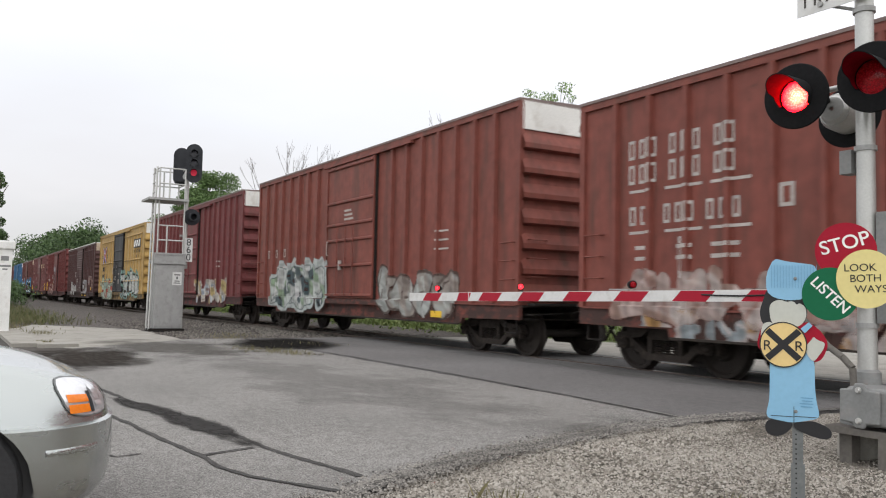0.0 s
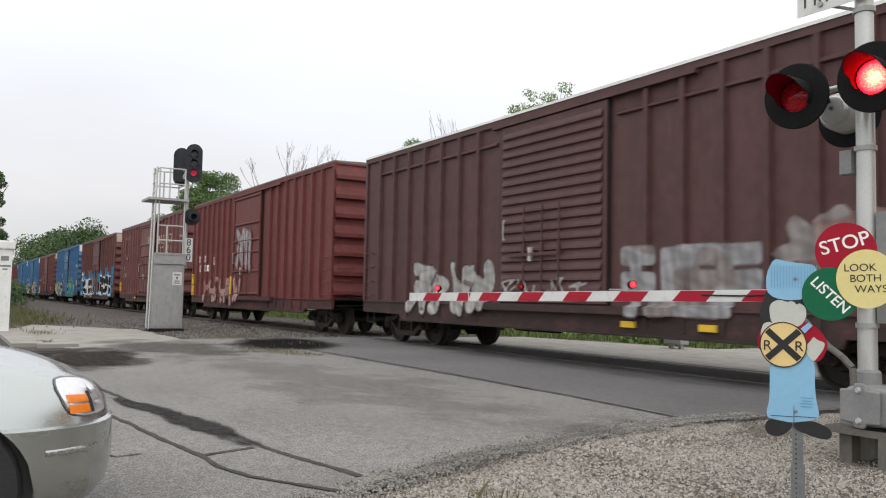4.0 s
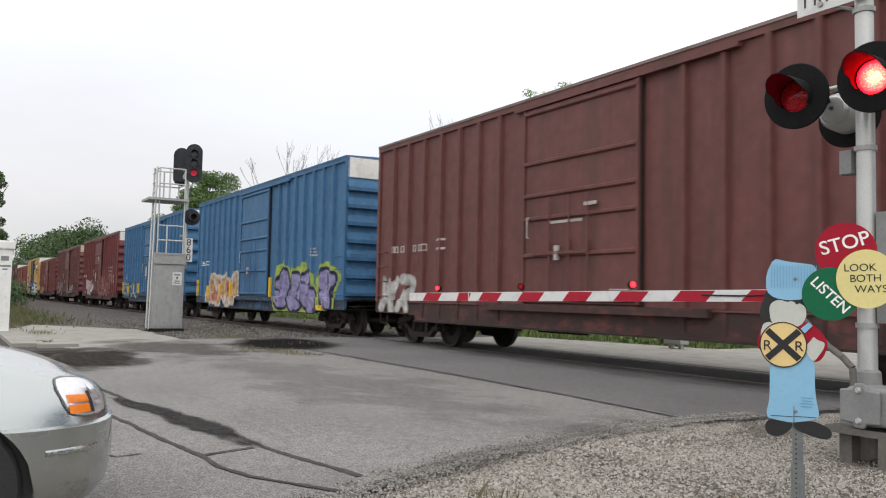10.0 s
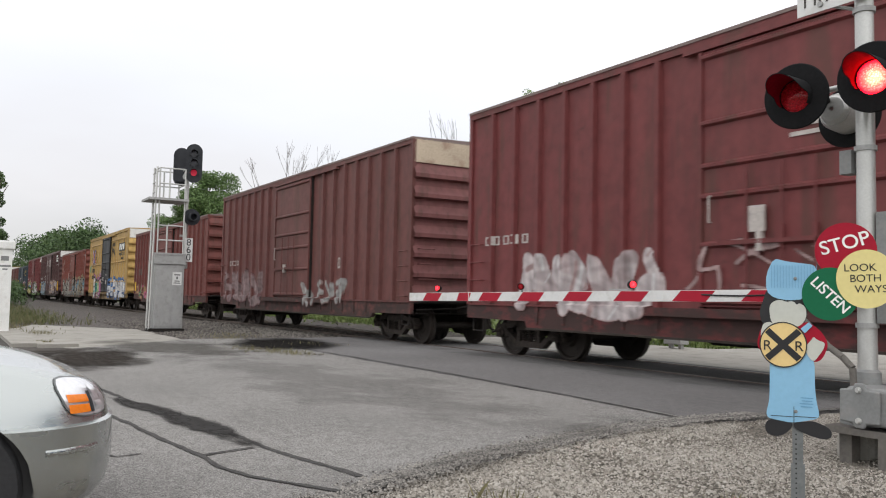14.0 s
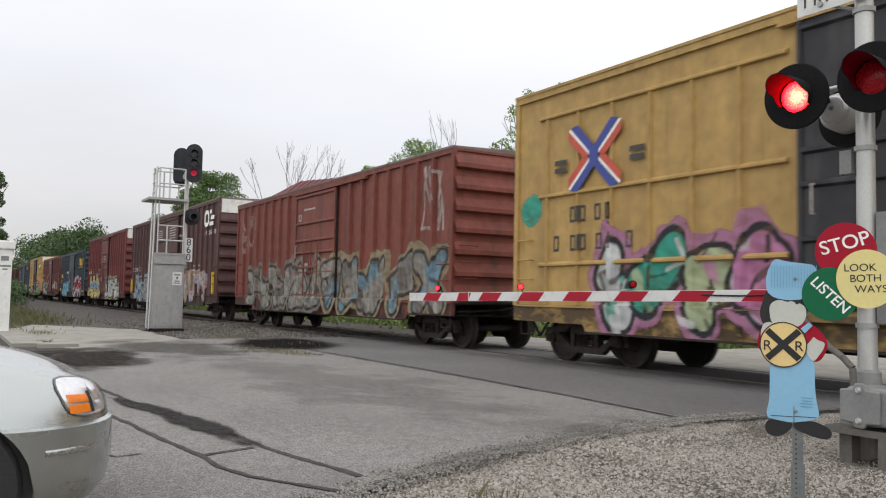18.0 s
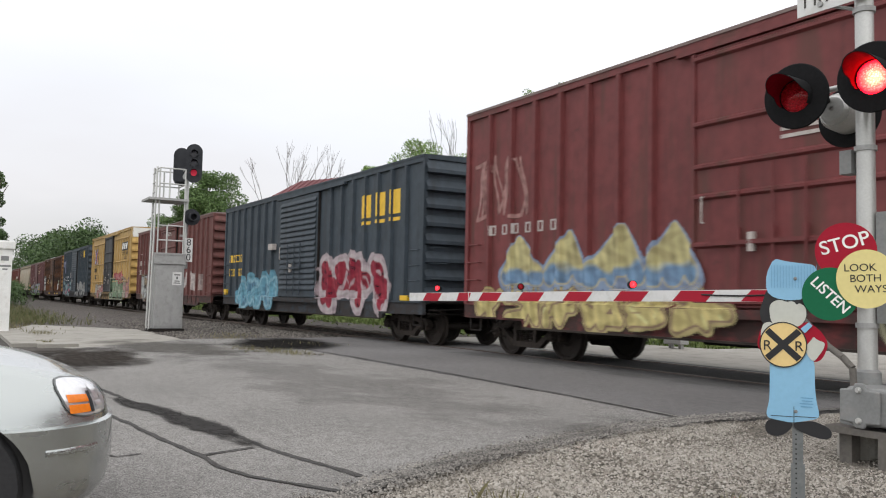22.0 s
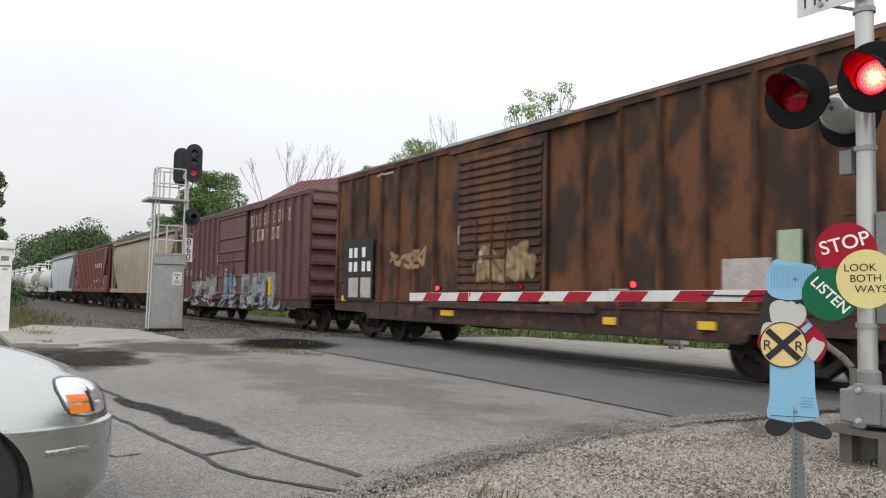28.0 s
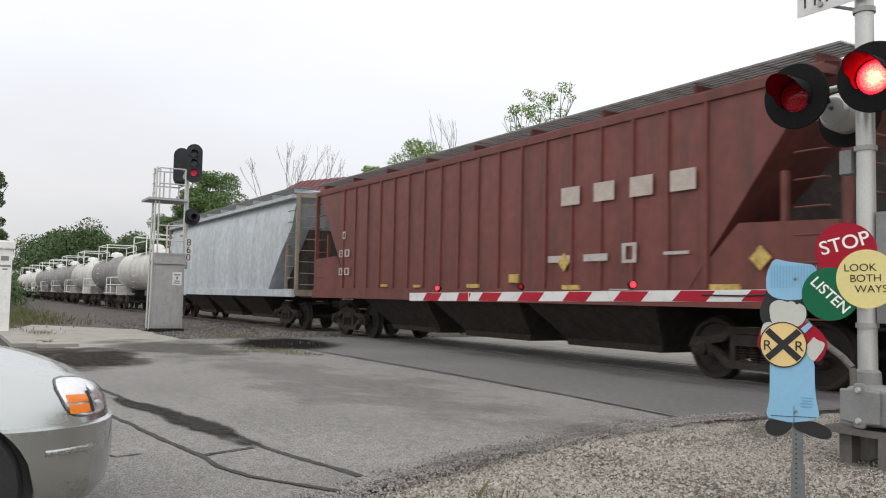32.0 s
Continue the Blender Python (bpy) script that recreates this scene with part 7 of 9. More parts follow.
def lamp_material():
    """Burning lamp and reflector, hottest in the middle."""
    m = bpy.data.materials.new("burning_lamp")
    m.use_nodes = True
    n, l = m.node_tree.nodes, m.node_tree.links
    b = n["Principled BSDF"]
    co = n.new("ShaderNodeTexCoord")
    ln = n.new("ShaderNodeVectorMath")
    ln.operation = "LENGTH"
    l.new(co.outputs["Object"], ln.inputs[0])
    r = n.new("ShaderNodeValToRGB")
    r.color_ramp.elements[0].position, r.color_ramp.elements[0].color = 0.0, (1.0, 0.34, 0.17, 1)
    r.color_ramp.elements[1].position, r.color_ramp.elements[1].color = 0.118, (1.0, 0.004, 0.014, 1)
    e = r.color_ramp.elements.new(0.075)
    e.color = (1.0, 0.075, 0.06, 1)
    l.new(ln.outputs["Value"], r.inputs[0])
    l.new(r.outputs[0], b.inputs["Emission Color"])
    b.inputs["Emission Strength"].default_value = 17.0
    b.inputs["Base Color"].default_value = (0.5, 0.02, 0.02, 1)
    return m


M_LENS, M_LAMP = lens_material(), lamp_material()
M_BLADE = mat("unlit_lens_red", (0.46, 0.014, 0.035), 0.35, 0.45, 45, 140, 0.3)
# visor lining: the lamp's red light is put into its base colour
M_REDLITVISOR = mat("red_lit_visor_inside", (0.20, 0.003, 0.012), 0.9, 0.2, 6, 40, 0.03, spec=0.03)
M_GATELAMP = glow("gate_lamp_red", (1.0, 0.05, 0.07), 5.0)


def lamp_head(parent, m, r, right, visor=True, name="flasher", lit=True):
    """Round flasher: background disc, housing, visor, lens; behind the lens a lamp and an added shutter that mimics
    flashing. It faces -y.
    """
    R = r * (2.14 if visor else 1.12)
    g = Geo()
    g.turn([(r * 1.04, -0.012), (R * 0.97, -0.004), (R, 0.004), (R, 0.012), (R * 0.9, 0.016), (r * 1.1, 0.01), (r * 1.04, -0.012)], (0, 0, 0), "y", 40, caps=False)
    head = part(name, g, M_SIGBLACK, parent, "round black background disc", smooth=True)
    head.matrix_basis = m
    g = Geo()
    g.rings([[(rr * math.cos(2 * math.pi * i / 28), h, rr * math.sin(2 * math.pi * i / 28)) for i in range(28)] for rr, h in ((r * 1.06, 0.03), (r * 1.06, 0.26), (0.02, 0.28))], caps=False)
    g.rings([[(rr * math.cos(2 * math.pi * i / 28), h, rr * math.sin(2 * math.pi * i / 28)) for i in range(28)] for rr, h in ((r * 1.25, 0.015), (r * 1.25, 0.2), (r * 0.8, 0.30), (0.02, 0.31))], caps=False)
    part("housing", g, M_SIGBLACK if lit else M_ALU, head, smooth=True)
    if visor:
        g = Geo()
        n = 22
        outer = []
        for i in range(n + 1):
            t = radians(-35 + 250 * i / n)
            reach = 0.13 + 0.22 * max(0.0, math.sin(t)) ** 0.6 if math.sin(t) > 0 else 0.10 + 0.06 * math.sin(t)
            c, s = math.cos(t), math.sin(t)
            outer.append([(r * 1.12 * c, -0.005, r * 1.12 * s), (r * 1.14 * c, -reach, r * 1.14 * s), (r * 1.10 * c, -reach, r * 1.10 * s), (r * 1.07 * c, -0.005, r * 1.07 * s)])
        g.rings(outer, closed=True)
        part("visor", g, M_SIGBLACK, head, smooth=True)
        # added inner shell, painted red as though lit by the lamp
        part("visor_lining", Geo().rings([[(q[3][0] * 0.985, q[3][1], q[3][2] * 0.985), (q[2][0] * 0.985, q[2][1] + 0.004, q[2][2] * 0.985)] for q in outer], closed=False), M_REDLITVISOR, head, "visor inside coloured with the lamp's red light", smooth=True)
    if lit:
        g = Geo()
        g.rings([[(rr * math.cos(2 * math.pi * i / 32), h, rr * math.sin(2 * math.pi * i / 32)) for i in range(32)] for rr, h in ((r, 0.005), (r * 0.8, -0.012), (r * 0.45, -0.022), (0.004, -0.026))], caps=False)
        part("lens", g, M_LENS, head, "ribbed red lens", smooth=True)
        lamp = part("lamp", Geo().turn([(0.001, 0), (r * 1.03, 0), (r * 1.03, 0.004), (0.001, 0.004)], (0, 0, 0), "y", 28), M_LAMP if visor else M_GATELAMP, head, "burning red lamp")
        lamp.location = (0, 0.024, 0)
        # invented shutter halves, coloured like an unlit lens, cover the always-burning lamp
        for up in (1, -1):
            half = [(r * 1.03 * math.cos(math.pi * i / 16), up * r * 1.03 * math.sin(math.pi * i / 16)) for i in range(17)]
            blade = part("blade", Geo().prism(half, "y", 0.012, 0.016), M_BLADE, head, "added dark red half-disc shutter that hides the lamp")
            if right is not None:
                BLADES.append((blade, right, 0.032))
            else:
                blade.location = (0, 0.032, 0)
    return head


MX, MY = -3.80, 6.16
mast = thing("crossing_signal", "galvanised crossing signal mast with flashing red lamps", "crossing signal", m=pose(MX, MY, 0))
g = Geo()
g.turn([(0.072, 0.55), (0.070, 2.5), (0.068, 4.6), (0.03, 4.63)], (0, 0, 0), "z", 24)
part("pole", g, M_ALU, mast, "silvery tubular pole", smooth=True)
part("pole_base", Geo().turn([(0.20, 0.22), (0.20, 0.26), (0.11, 0.30), (0.095, 0.62), (0.075, 0.64)], (0, 0, 0), "z", 24), M_GREYBOX, mast, smooth=True)
for z in (0.98, 2.37, 3.48):
    part("clamp", Geo().turn([(0.071, z - 0.02), (0.084, z - 0.02), (0.084, z + 0.02), (0.071, z + 0.02)], (0, 0, 0), "z", 20), M_GALV, mast, smooth=True)
# steel stand on four feet over a concrete pier
part("stand", Geo().box(-0.14, 0.75, -0.34, 0.5, 0.17, 0.22).box(-0.08, 0.02, -0.25, -0.14, -0.1, 0.17).box(0.28, 0.38, -0.34, -0.23, -0.1, 0.17).box(-0.10, 0.0, 0.36, 0.47, -0.1, 0.17).box(0.55, 0.66, 0.36, 0.47, -0.1, 0.16).box(0.05, 0.17, 0.36, 0.47, -0.1, 0.16), M_STAND, mast, "weathered steel stand with square feet")
part("footing", Geo().turn([(0.17, -0.12), (0.16, 0.16)], (-0.1, 0.05, 0), "z", 18), M_CONCRETE, mast)
# cross arm and flashers
arm_z = 2.90
part("cross_arm", Geo().tube((-0.62, -0.02, arm_z), (0.62, -0.02, arm_z), 0.024, n=12).box(-0.09, 0.09, -0.09, 0.09, arm_z - 0.06, arm_z + 0.06), M_ALU, mast, smooth=True)
FACE = 12
for sx, zz, right in ((-0.385, 2.82, False), (0.27, 2.835, True)):
    lamp_head(mast, pose(sx, -0.33, zz, 4, 0, FACE), 0.124, right)
    part("lamp_bracket", Geo().tube((sx, -0.1, zz), (sx, -0.02, arm_z), 0.022, n=8), M_BLACK, mast)
for sx in (-0.36, 0.42):
    lamp_head(mast, pose(sx, 0.36, 2.74, 4, 0, 180 + 6), 0.126, None, lit=False)
    part("lamp_bracket", Geo().tube((sx, 0.1, 2.80), (sx, -0.02, arm_z), 0.022, n=8), M_BLACK, mast)
part("terminal_box", Geo().box(-0.185, -0.085, -0.06, 0.07, 2.18, 2.37), M_GREYBOX, mast)
part("terminal_box", Geo().box(0.09, 0.23, -0.02, 0.16, 1.0, 1.86), M_GREYBOX, mast, "tall grey counterweight plate")
# track count board
board = part("board", Geo().box(-0.52, 0.2, -0.115, -0.108, 3.545, 3.80), M_WHITEREF, mast, "white reflective board with black letters")
tr = text_part("lettering", "TRACKS", 0.15, M_LETTERB, board, pose(-0.49, -0.118, 3.655, 90, 0, 0), align="LEFT")
tr.data.space_character = 1.35
part("board_bracket", Geo().tube((-0.30, -0.10, 3.60), (-0.05, -0.02, 3.50), 0.014, n=8).tube((-0.30, -0.135, 3.60), (-0.30, -0.09, 3.60), 0.022, n=10), M_GALV, mast)
# conduit and gate mechanism
part("conduit", Geo().path([(-0.42, -0.18, 1.0), (-0.32, -0.2, 0.92), (-0.18, -0.24, 0.815), (-0.04, -0.26, 0.735), (0.04, -0.26, 0.66), (0.05, -0.26, 0.50)], 0.026, 12), M_STAND, mast, "bent grey conduit", smooth=True)
mech = part("mechanism", Geo().box(0.03, 0.50, -0.34, 0.02, 0.25, 0.53), M_GREYBOX, mast, "grey cast gate mechanism case")
soften(mech, 0.03, 3)
cov = part("cover", Geo().prism([(0.0, 0.27), (0.10, 0.265), (0.12, 0.23), (0.19, 0.23), (0.21, 0.265), (0.31, 0.27), (0.31, 0.51), (0.21, 0.515), (0.19, 0.56), (0.12, 0.56), (0.10, 0.515), (0.0, 0.51)], "y", -0.37, -0.34), M_GREYBOX, mech, "bolted cover with lugs")
soften(cov, 0.012, 2)
for z in (0.285, 0.51):
    part("bolt", Geo().turn([(0.024, -0.38), (0.024, -0.37), (0.016, -0.395)], (0.155, 0, z), "y", 10), M_ALU, mech)

gate = thing("gate_arm", "lowered gate arm with red and white slanted stripes", "gate arm", m=pose(MX, 5.85, 0))
tip, heel = -6.82, 0.15
def arm_low(x):
    return 1.076 + 0.0120 * (x - tip)
arm = part("arm", Geo().rings([[(x, -0.022, arm_low(x)), (x, 0.022, arm_low(x)), (x, 0.022, arm_low(x) + h), (x, -0.022, arm_low(x) + h)] for x, h in ((tip, 0.116), (-3.0, 0.108), (heel, 0.100))]), M_WHITEREF, gate)
starts = ((-6.424, 0.42), (-5.52, 0.29), (-4.994, 0.42), (-4.153, 0.41), (-3.312, 0.39), (-2.502, 0.39), (-1.707, 0.40), (-0.925, 0.40))
for x, w in starts:
    lo, hi = arm_low(x), arm_low(x) + 0.116 - 0.0023 * (x - tip)
    slant = 0.11 if w > 0.33 else 0.07
    g = Geo().add([(x, -0.0235, lo + 0.003), (x + w, -0.0235, lo + 0.003), (x + w + slant, -0.0235, hi - 0.002), (x + slant, -0.0235, hi - 0.002)], [(0, 1, 2, 3)])
    part("stripe", g, M_REDREF, arm)
part("arm_joint", Geo().box(-5.225, -5.215, -0.026, 0.022, 1.094, 1.212), M_WHITEREF, gate)
part("cable", Geo().path([(-1.35, -0.027, 1.205), (-1.2, -0.027, 1.198), (-0.95, -0.027, 1.196), (-0.6, -0.027, 1.205)], 0.008, 6), M_BLACK, gate)
part("rivet_plate", Geo().box(-2.58, -2.30, -0.012, 0.012, 1.243, 1.256), M_GALV, gate)
for lx, right in ((-6.03, None), (-4.09, False), (-2.22, True)):
    lamp_head(gate, pose(lx, -0.02, 1.262 + 0.0098 * (lx + 6.03), 0, 0, 52), 0.032, right, visor=False, name="gate_lamp")
    part("lamp_bracket", Geo().tube((lx, 0.0, 1.18), (lx, 0.0, 1.235), 0.015, n=8), M_BLACK, gate)
part("arm_bracket", Geo().box(-0.06, 0.06, 0.022, 0.26, 1.15, 1.27), M_GREYBOX, gate)

# ---- safety sign: flat cut-out board with lettered discs ----
M_SIGNBLUE = mat("sign_light_blue", (0.24, 0.47, 0.66), 0.45, 0.05, 5, 50, 0.02)
M_STRIPE = mat("stripe_blue", (0.12, 0.30, 0.48), 0.5, 0.05)
M_SIGNRED = mat("sign_red", (0.34, 0.008, 0.026), 0.6, 0.06, 5, 50, 0.02, spec=0.2)
M_SIGNGREEN = mat("sign_green", (0.007, 0.125, 0.055), 0.6, 0.06, 5, 50, 0.02, spec=0.2)
M_SIGNYEL = mat("sign_pale_yellow", (0.72, 0.62, 0.26), 0.45, 0.05, 5, 50, 0.02)
M_SIGNTAN = mat("sign_tan", (0.76, 0.56, 0.24), 0.45, 0.05, 5, 50, 0.02)
M_SIGNGREY = mat("sign_pale_grey", (0.52, 0.53, 0.48), 0.5, 0.05, 5, 50, 0.02)
M_POST = mat("dull_post_steel", (0.17, 0.18, 0.18), 0.6, 0.2, 4, 40, 0.1, metal=0.2)
M_SIGNINK = mat("sign_black", (0.018, 0.018, 0.02), 0.5, 0.1, 5, 50, 0.02)
ROT = math.degrees(math.atan2(0.58295, 0.81251))
sign = thing("safety_sign", "painted cut-out safety sign with lettered discs on a steel post", "safety sign", m=pose(-2.7435, 3.8238, 0, 0, 0, ROT))


def blob(pts, k=3):
    """Rounded outline by cutting corners."""
    for _ in range(k):
        out = []
        for a, b in zip(pts, pts[1:] + pts[:1]):
            out += [(a[0] * 0.78 + b[0] * 0.22, a[1] * 0.78 + b[1] * 0.22), (a[0] * 0.22 + b[0] * 0.78, a[1] * 0.22 + b[1] * 0.78)]
        pts = out
    return pts


def disc(cx, cz, rx, rz, n=36):
    return [(cx + rx * math.cos(2 * math.pi * i / n), cz + rz * math.sin(2 * math.pi * i / n)) for i in range(n)]


g = Geo()
def plate(pts, mi, y, t=0.006):
    g.prism(pts, "y", y - t, y, mi)
plate(blob([(-0.147, 1.215), (-0.165, 1.15), (-0.185, 1.09), (-0.172, 1.025), (-0.13, 1.01), (0.03, 1.015), (0.048, 1.07), (0.05, 1.12), (0.04, 1.175), (-0.05, 1.19)], 2), 1, 0.0)  # dark hair
plate(blob([(-0.112, 1.372), (-0.06, 1.358), (-0.028, 1.352), (0.03, 1.345), (0.084, 1.337), (0.098, 1.297), (0.04, 1.222), (0.034, 1.158), (-0.042, 1.150), (-0.111, 1.162), (-0.150, 1.197), (-0.150, 1.289)], 1), 0, -0.008)  # cap
plate(blob([(-0.138, 1.122), (-0.10, 1.154), (-0.029, 1.148), (0.042, 1.126), (0.046, 1.065), (0.02, 1.02), (-0.057, 0.995), (-0.127, 1.025)], 2), 2, -0.006)  # face, left plain
plate(blob([(-0.196, 0.93), (-0.175, 1.01), (-0.11, 1.03), (0.02, 1.03), (0.056, 1.042), (0.12, 0.988), (0.150, 0.927), (0.120, 0.850), (0.084, 0.830), (-0.12, 0.84), (-0.19, 0.89)], 2), 3, -0.002)  # red sleeves
plate(blob([(-0.133, 0.87), (0.0, 0.95), (0.05, 0.92), (0.082, 0.84), (0.083, 0.70), (0.090, 0.63), (0.103, 0.572), (0.097, 0.545), (0.03, 0.527), (-0.03, 0.515), (-0.10, 0.525), (-0.145, 0.533), (-0.152, 0.562), (-0.137, 0.62), (-0.134, 0.70)], 1), 0, -0.006)  # overalls
plate(blob([(-0.162, 0.49), (-0.14, 0.526), (-0.08, 0.530), (-0.026, 0.522), (-0.026, 0.488), (-0.08, 0.438), (-0.145, 0.444)], 2), 1, -0.003)  # shoes
plate(blob([(-0.018, 0.516), (0.03, 0.524), (0.076, 0.532), (0.157, 0.498), (0.162, 0.455), (0.128, 0.438), (0.049, 0.456), (-0.017, 0.489)], 2), 1, -0.003)
plate(blob([(-0.180, 0.97), (-0.165, 1.03), (-0.120, 1.037), (-0.107, 0.99), (-0.122, 0.950), (-0.170, 0.94)], 2), 2, -0.012)
plate(blob([(0.040, 0.894), (0.048, 0.925), (0.066, 0.945), (0.079, 0.966), (0.095, 0.948), (0.133, 0.936), (0.126, 0.905), (0.11, 0.878), (0.078, 0.832), (0.051, 0.862)], 2), 2, -0.010)
plate([(0.017, 1.004), (0.055, 1.038), (0.074, 1.021), (0.036, 0.981)], 0, -0.011)
part("figure_board", g, [M_SIGNBLUE, M_SIGNINK, M_SIGNGREY, M_SIGNRED], sign, "cut-out board in light blue, red, grey and black shapes")
part("fringe", Geo().prism(blob([(-0.145, 1.165), (-0.10, 1.165), (-0.05, 1.14), (-0.02, 1.15), (0.0, 1.125), (0.02, 1.15), (0.05, 1.165), (-0.05, 1.175)], 1), "y", -0.0125, -0.0115), M_SIGNINK, sign)
for z in (1.265, 0.575):
    part("bolt", Geo().turn([(0.009, -0.018), (0.009, -0.014), (0.004, -0.021)], (-0.008, 0, z), "y", 10), M_GREYBOX, sign)
for k in range(16):
    u = -0.125 + k * 0.0145
    part("cap_stripe", Geo().box(u, u + 0.002, -0.0165, -0.0155, 1.215, 1.335), M_STRIPE, sign)
part("notice", Geo().box(0.015, 0.075, -0.0145, -0.0135, 0.645, 0.649).box(0.02, 0.07, -0.0145, -0.0135, 0.63, 0.634).box(0.01, 0.075, -0.0145, -0.0135, 0.615, 0.619).box(0.015, 0.07, -0.0145, -0.0135, 0.60, 0.604), M_STRIPE, sign)
part("seam_line", Geo().box(-0.019, -0.016, -0.0145, -0.0135, 0.505, 0.60).box(-0.13, -0.02, -0.0145, -0.0135, 0.545, 0.548).box(-0.014, 0.09, -0.0145, -0.0135, 0.548, 0.551), M_SIGNINK, sign, "dark painted lines")
rr = part("crossing_disc", Geo().prism(disc(-0.068, 0.918, 0.115, 0.119), "y", -0.019, -0.013), M_SIGNTAN, sign, "tan disc with black cross and two letters")
part("disc_rim", Geo().rings([[(-0.068 + q * math.cos(2 * math.pi * i / 40), -0.0205, 0.918 + q * 1.03 * math.sin(2 * math.pi * i / 40)) for i in range(40)] for q in (0.110, 0.116)], caps=False), M_SIGNINK, rr)
for sgn in (-1, 1):
    c, s, hw2 = 0.105 * 0.74, 0.105 * 0.70, 0.017
    y = -0.021 - 0.0005 * sgn
    part("cross_bar", Geo().add([(-0.068 - sgn * c - hw2 * 0.7, y, 0.918 - s + hw2 * sgn * 0.7), (-0.068 - sgn * c + hw2 * 0.7, y, 0.918 - s - hw2 * sgn * 0.7), (-0.068 + sgn * c + hw2 * 0.7, y, 0.918 + s - hw2 * sgn * 0.7), (-0.068 + sgn * c - hw2 * 0.7, y, 0.918 + s + hw2 * sgn * 0.7)], [(0, 1, 2, 3)]), M_SIGNINK, rr)
for u in (-0.145, 0.008):
    text_part("letter", "R", 0.075, M_SIGNINK, rr, pose(u, -0.021, 0.91, 90, 0, 0), thick=0.001)
st = part("stop_disc", Geo().prism(disc(0.231, 1.410, 0.145, 0.146), "y", -0.012, -0.006), M_SIGNRED, sign, "round red disc with white word")
text_part("word", "STOP", 0.10, M_LETTERW, st, pose(0.226, -0.0135, 1.447, 90, -15, 0), thick=0.0012).data.offset = 0.0008
li = part("listen_disc", Geo().prism(disc(0.158, 1.187, 0.135, 0.137), "y", -0.019, -0.013), M_SIGNGREEN, sign, "round green disc with white word")
text_part("word", "LISTEN", 0.074, M_LETTERW, li, pose(0.156, -0.0205, 1.180, 90, 45, 0), thick=0.0012).data.offset = 0.0010
lo = part("look_disc", Geo().prism(disc(0.325, 1.266, 0.140, 0.150), "y", -0.026, -0.020), M_SIGNYEL, sign, "round pale yellow disc with black words")
for row, (wd, du) in enumerate((("LOOK", -0.03), ("BOTH", -0.005), ("WAYS", 0.02))):
    text_part("word", wd, 0.054, M_SIGNINK, lo, pose(0.325 + du, -0.0275, 1.322 - 0.054 * row, 90, -2, 0), thick=0.0006)
post = part("post", Geo().prism([(-0.026, -0.0), (0.026, 0.0), (0.026, 0.03), (0.015, 0.03), (0.012, 0.008), (-0.012, 0.008), (-0.015, 0.03), (-0.026, 0.03)], "z", -0.1, 1.25), M_POST, sign, "perforated galvanised post")
part("post_sleeve", Geo().prism([(-0.034, 0.002), (0.034, 0.002), (0.034, 0.036), (-0.034, 0.036)], "z", -0.1, 0.30), M_POST, post)
hole = Geo().tube((0, -0.0015, 0), (0, 0.0, 0), 0.0045, n=8).mesh("hole", M_SIGNINK)
for k in range(14):
    o = part("hole", hole, None, post)
    o.location = (-0.008, 0, 0.13 + 0.025 * k)

# ---- wayside signal on its cabinet ----
tower = thing("wayside_signal", "grey steel relay cabinet with ladder, platform and railway signal", "railway signal", m=pose(-26.0, 5.27, -0.02))
box = part("cabinet", Geo().box(-0.45, 0.0, 0.15, 1.02, 0.04, 2.02), M_GALV, tower, "grey sheet metal cabinet")
soften(box, 0.02, 2)
part("door", Geo().box(0.0, 0.015, 0.20, 0.97, 0.12, 1.95), M_GALV, box)
part("cabinet_base", Geo().box(-0.5, 0.06, 0.0, 1.06, -0.15, 0.04), M_DARKSTEEL, tower)
part("lid", Geo().box(-0.5, 0.05, 0.1, 1.05, 2.02, 2.10).box(-0.48, 0.03, 0.12, 1.03, 2.10, 2.30), M_GALV, box)
nt = part("notice", Geo().box(0.016, 0.022, 0.66, 0.94, 1.38, 1.78), M_WHITEREF, box, "white notice with black figure marks")
part("notice_bars", Geo().box(0.0225, 0.024, 0.71, 0.89, 1.68, 1.71).box(0.0225, 0.024, 0.78, 0.82, 1.56, 1.64).box(0.0225, 0.024, 0.72, 0.88, 1.49, 1.515).box(0.0225, 0.024, 0.70, 0.90, 1.43, 1.455), M_SIGNINK, nt)
def frame_rods(name, segs, r, label=""):
    for a, b in segs:
        part(name, Geo().tube(a, b, r, n=8), M_ALU, tower, label)
# ladder along the side
frame_rods("ladder_rail", [((0.0, 0.02, 0.0), (0.0, 0.09, 5.0)), ((-0.38, 0.02, 0.0), (-0.38, 0.09, 5.0))], 0.03)
rung = Geo().tube((-0.38, 0.05, 0), (0.0, 0.05, 0), 0.014, n=6).mesh("rung", M_GALV)
for k in range(16):
    o = part("rung", rung, None, tower)
    o.location = (0, 0, 0.3 + 0.3 * k)
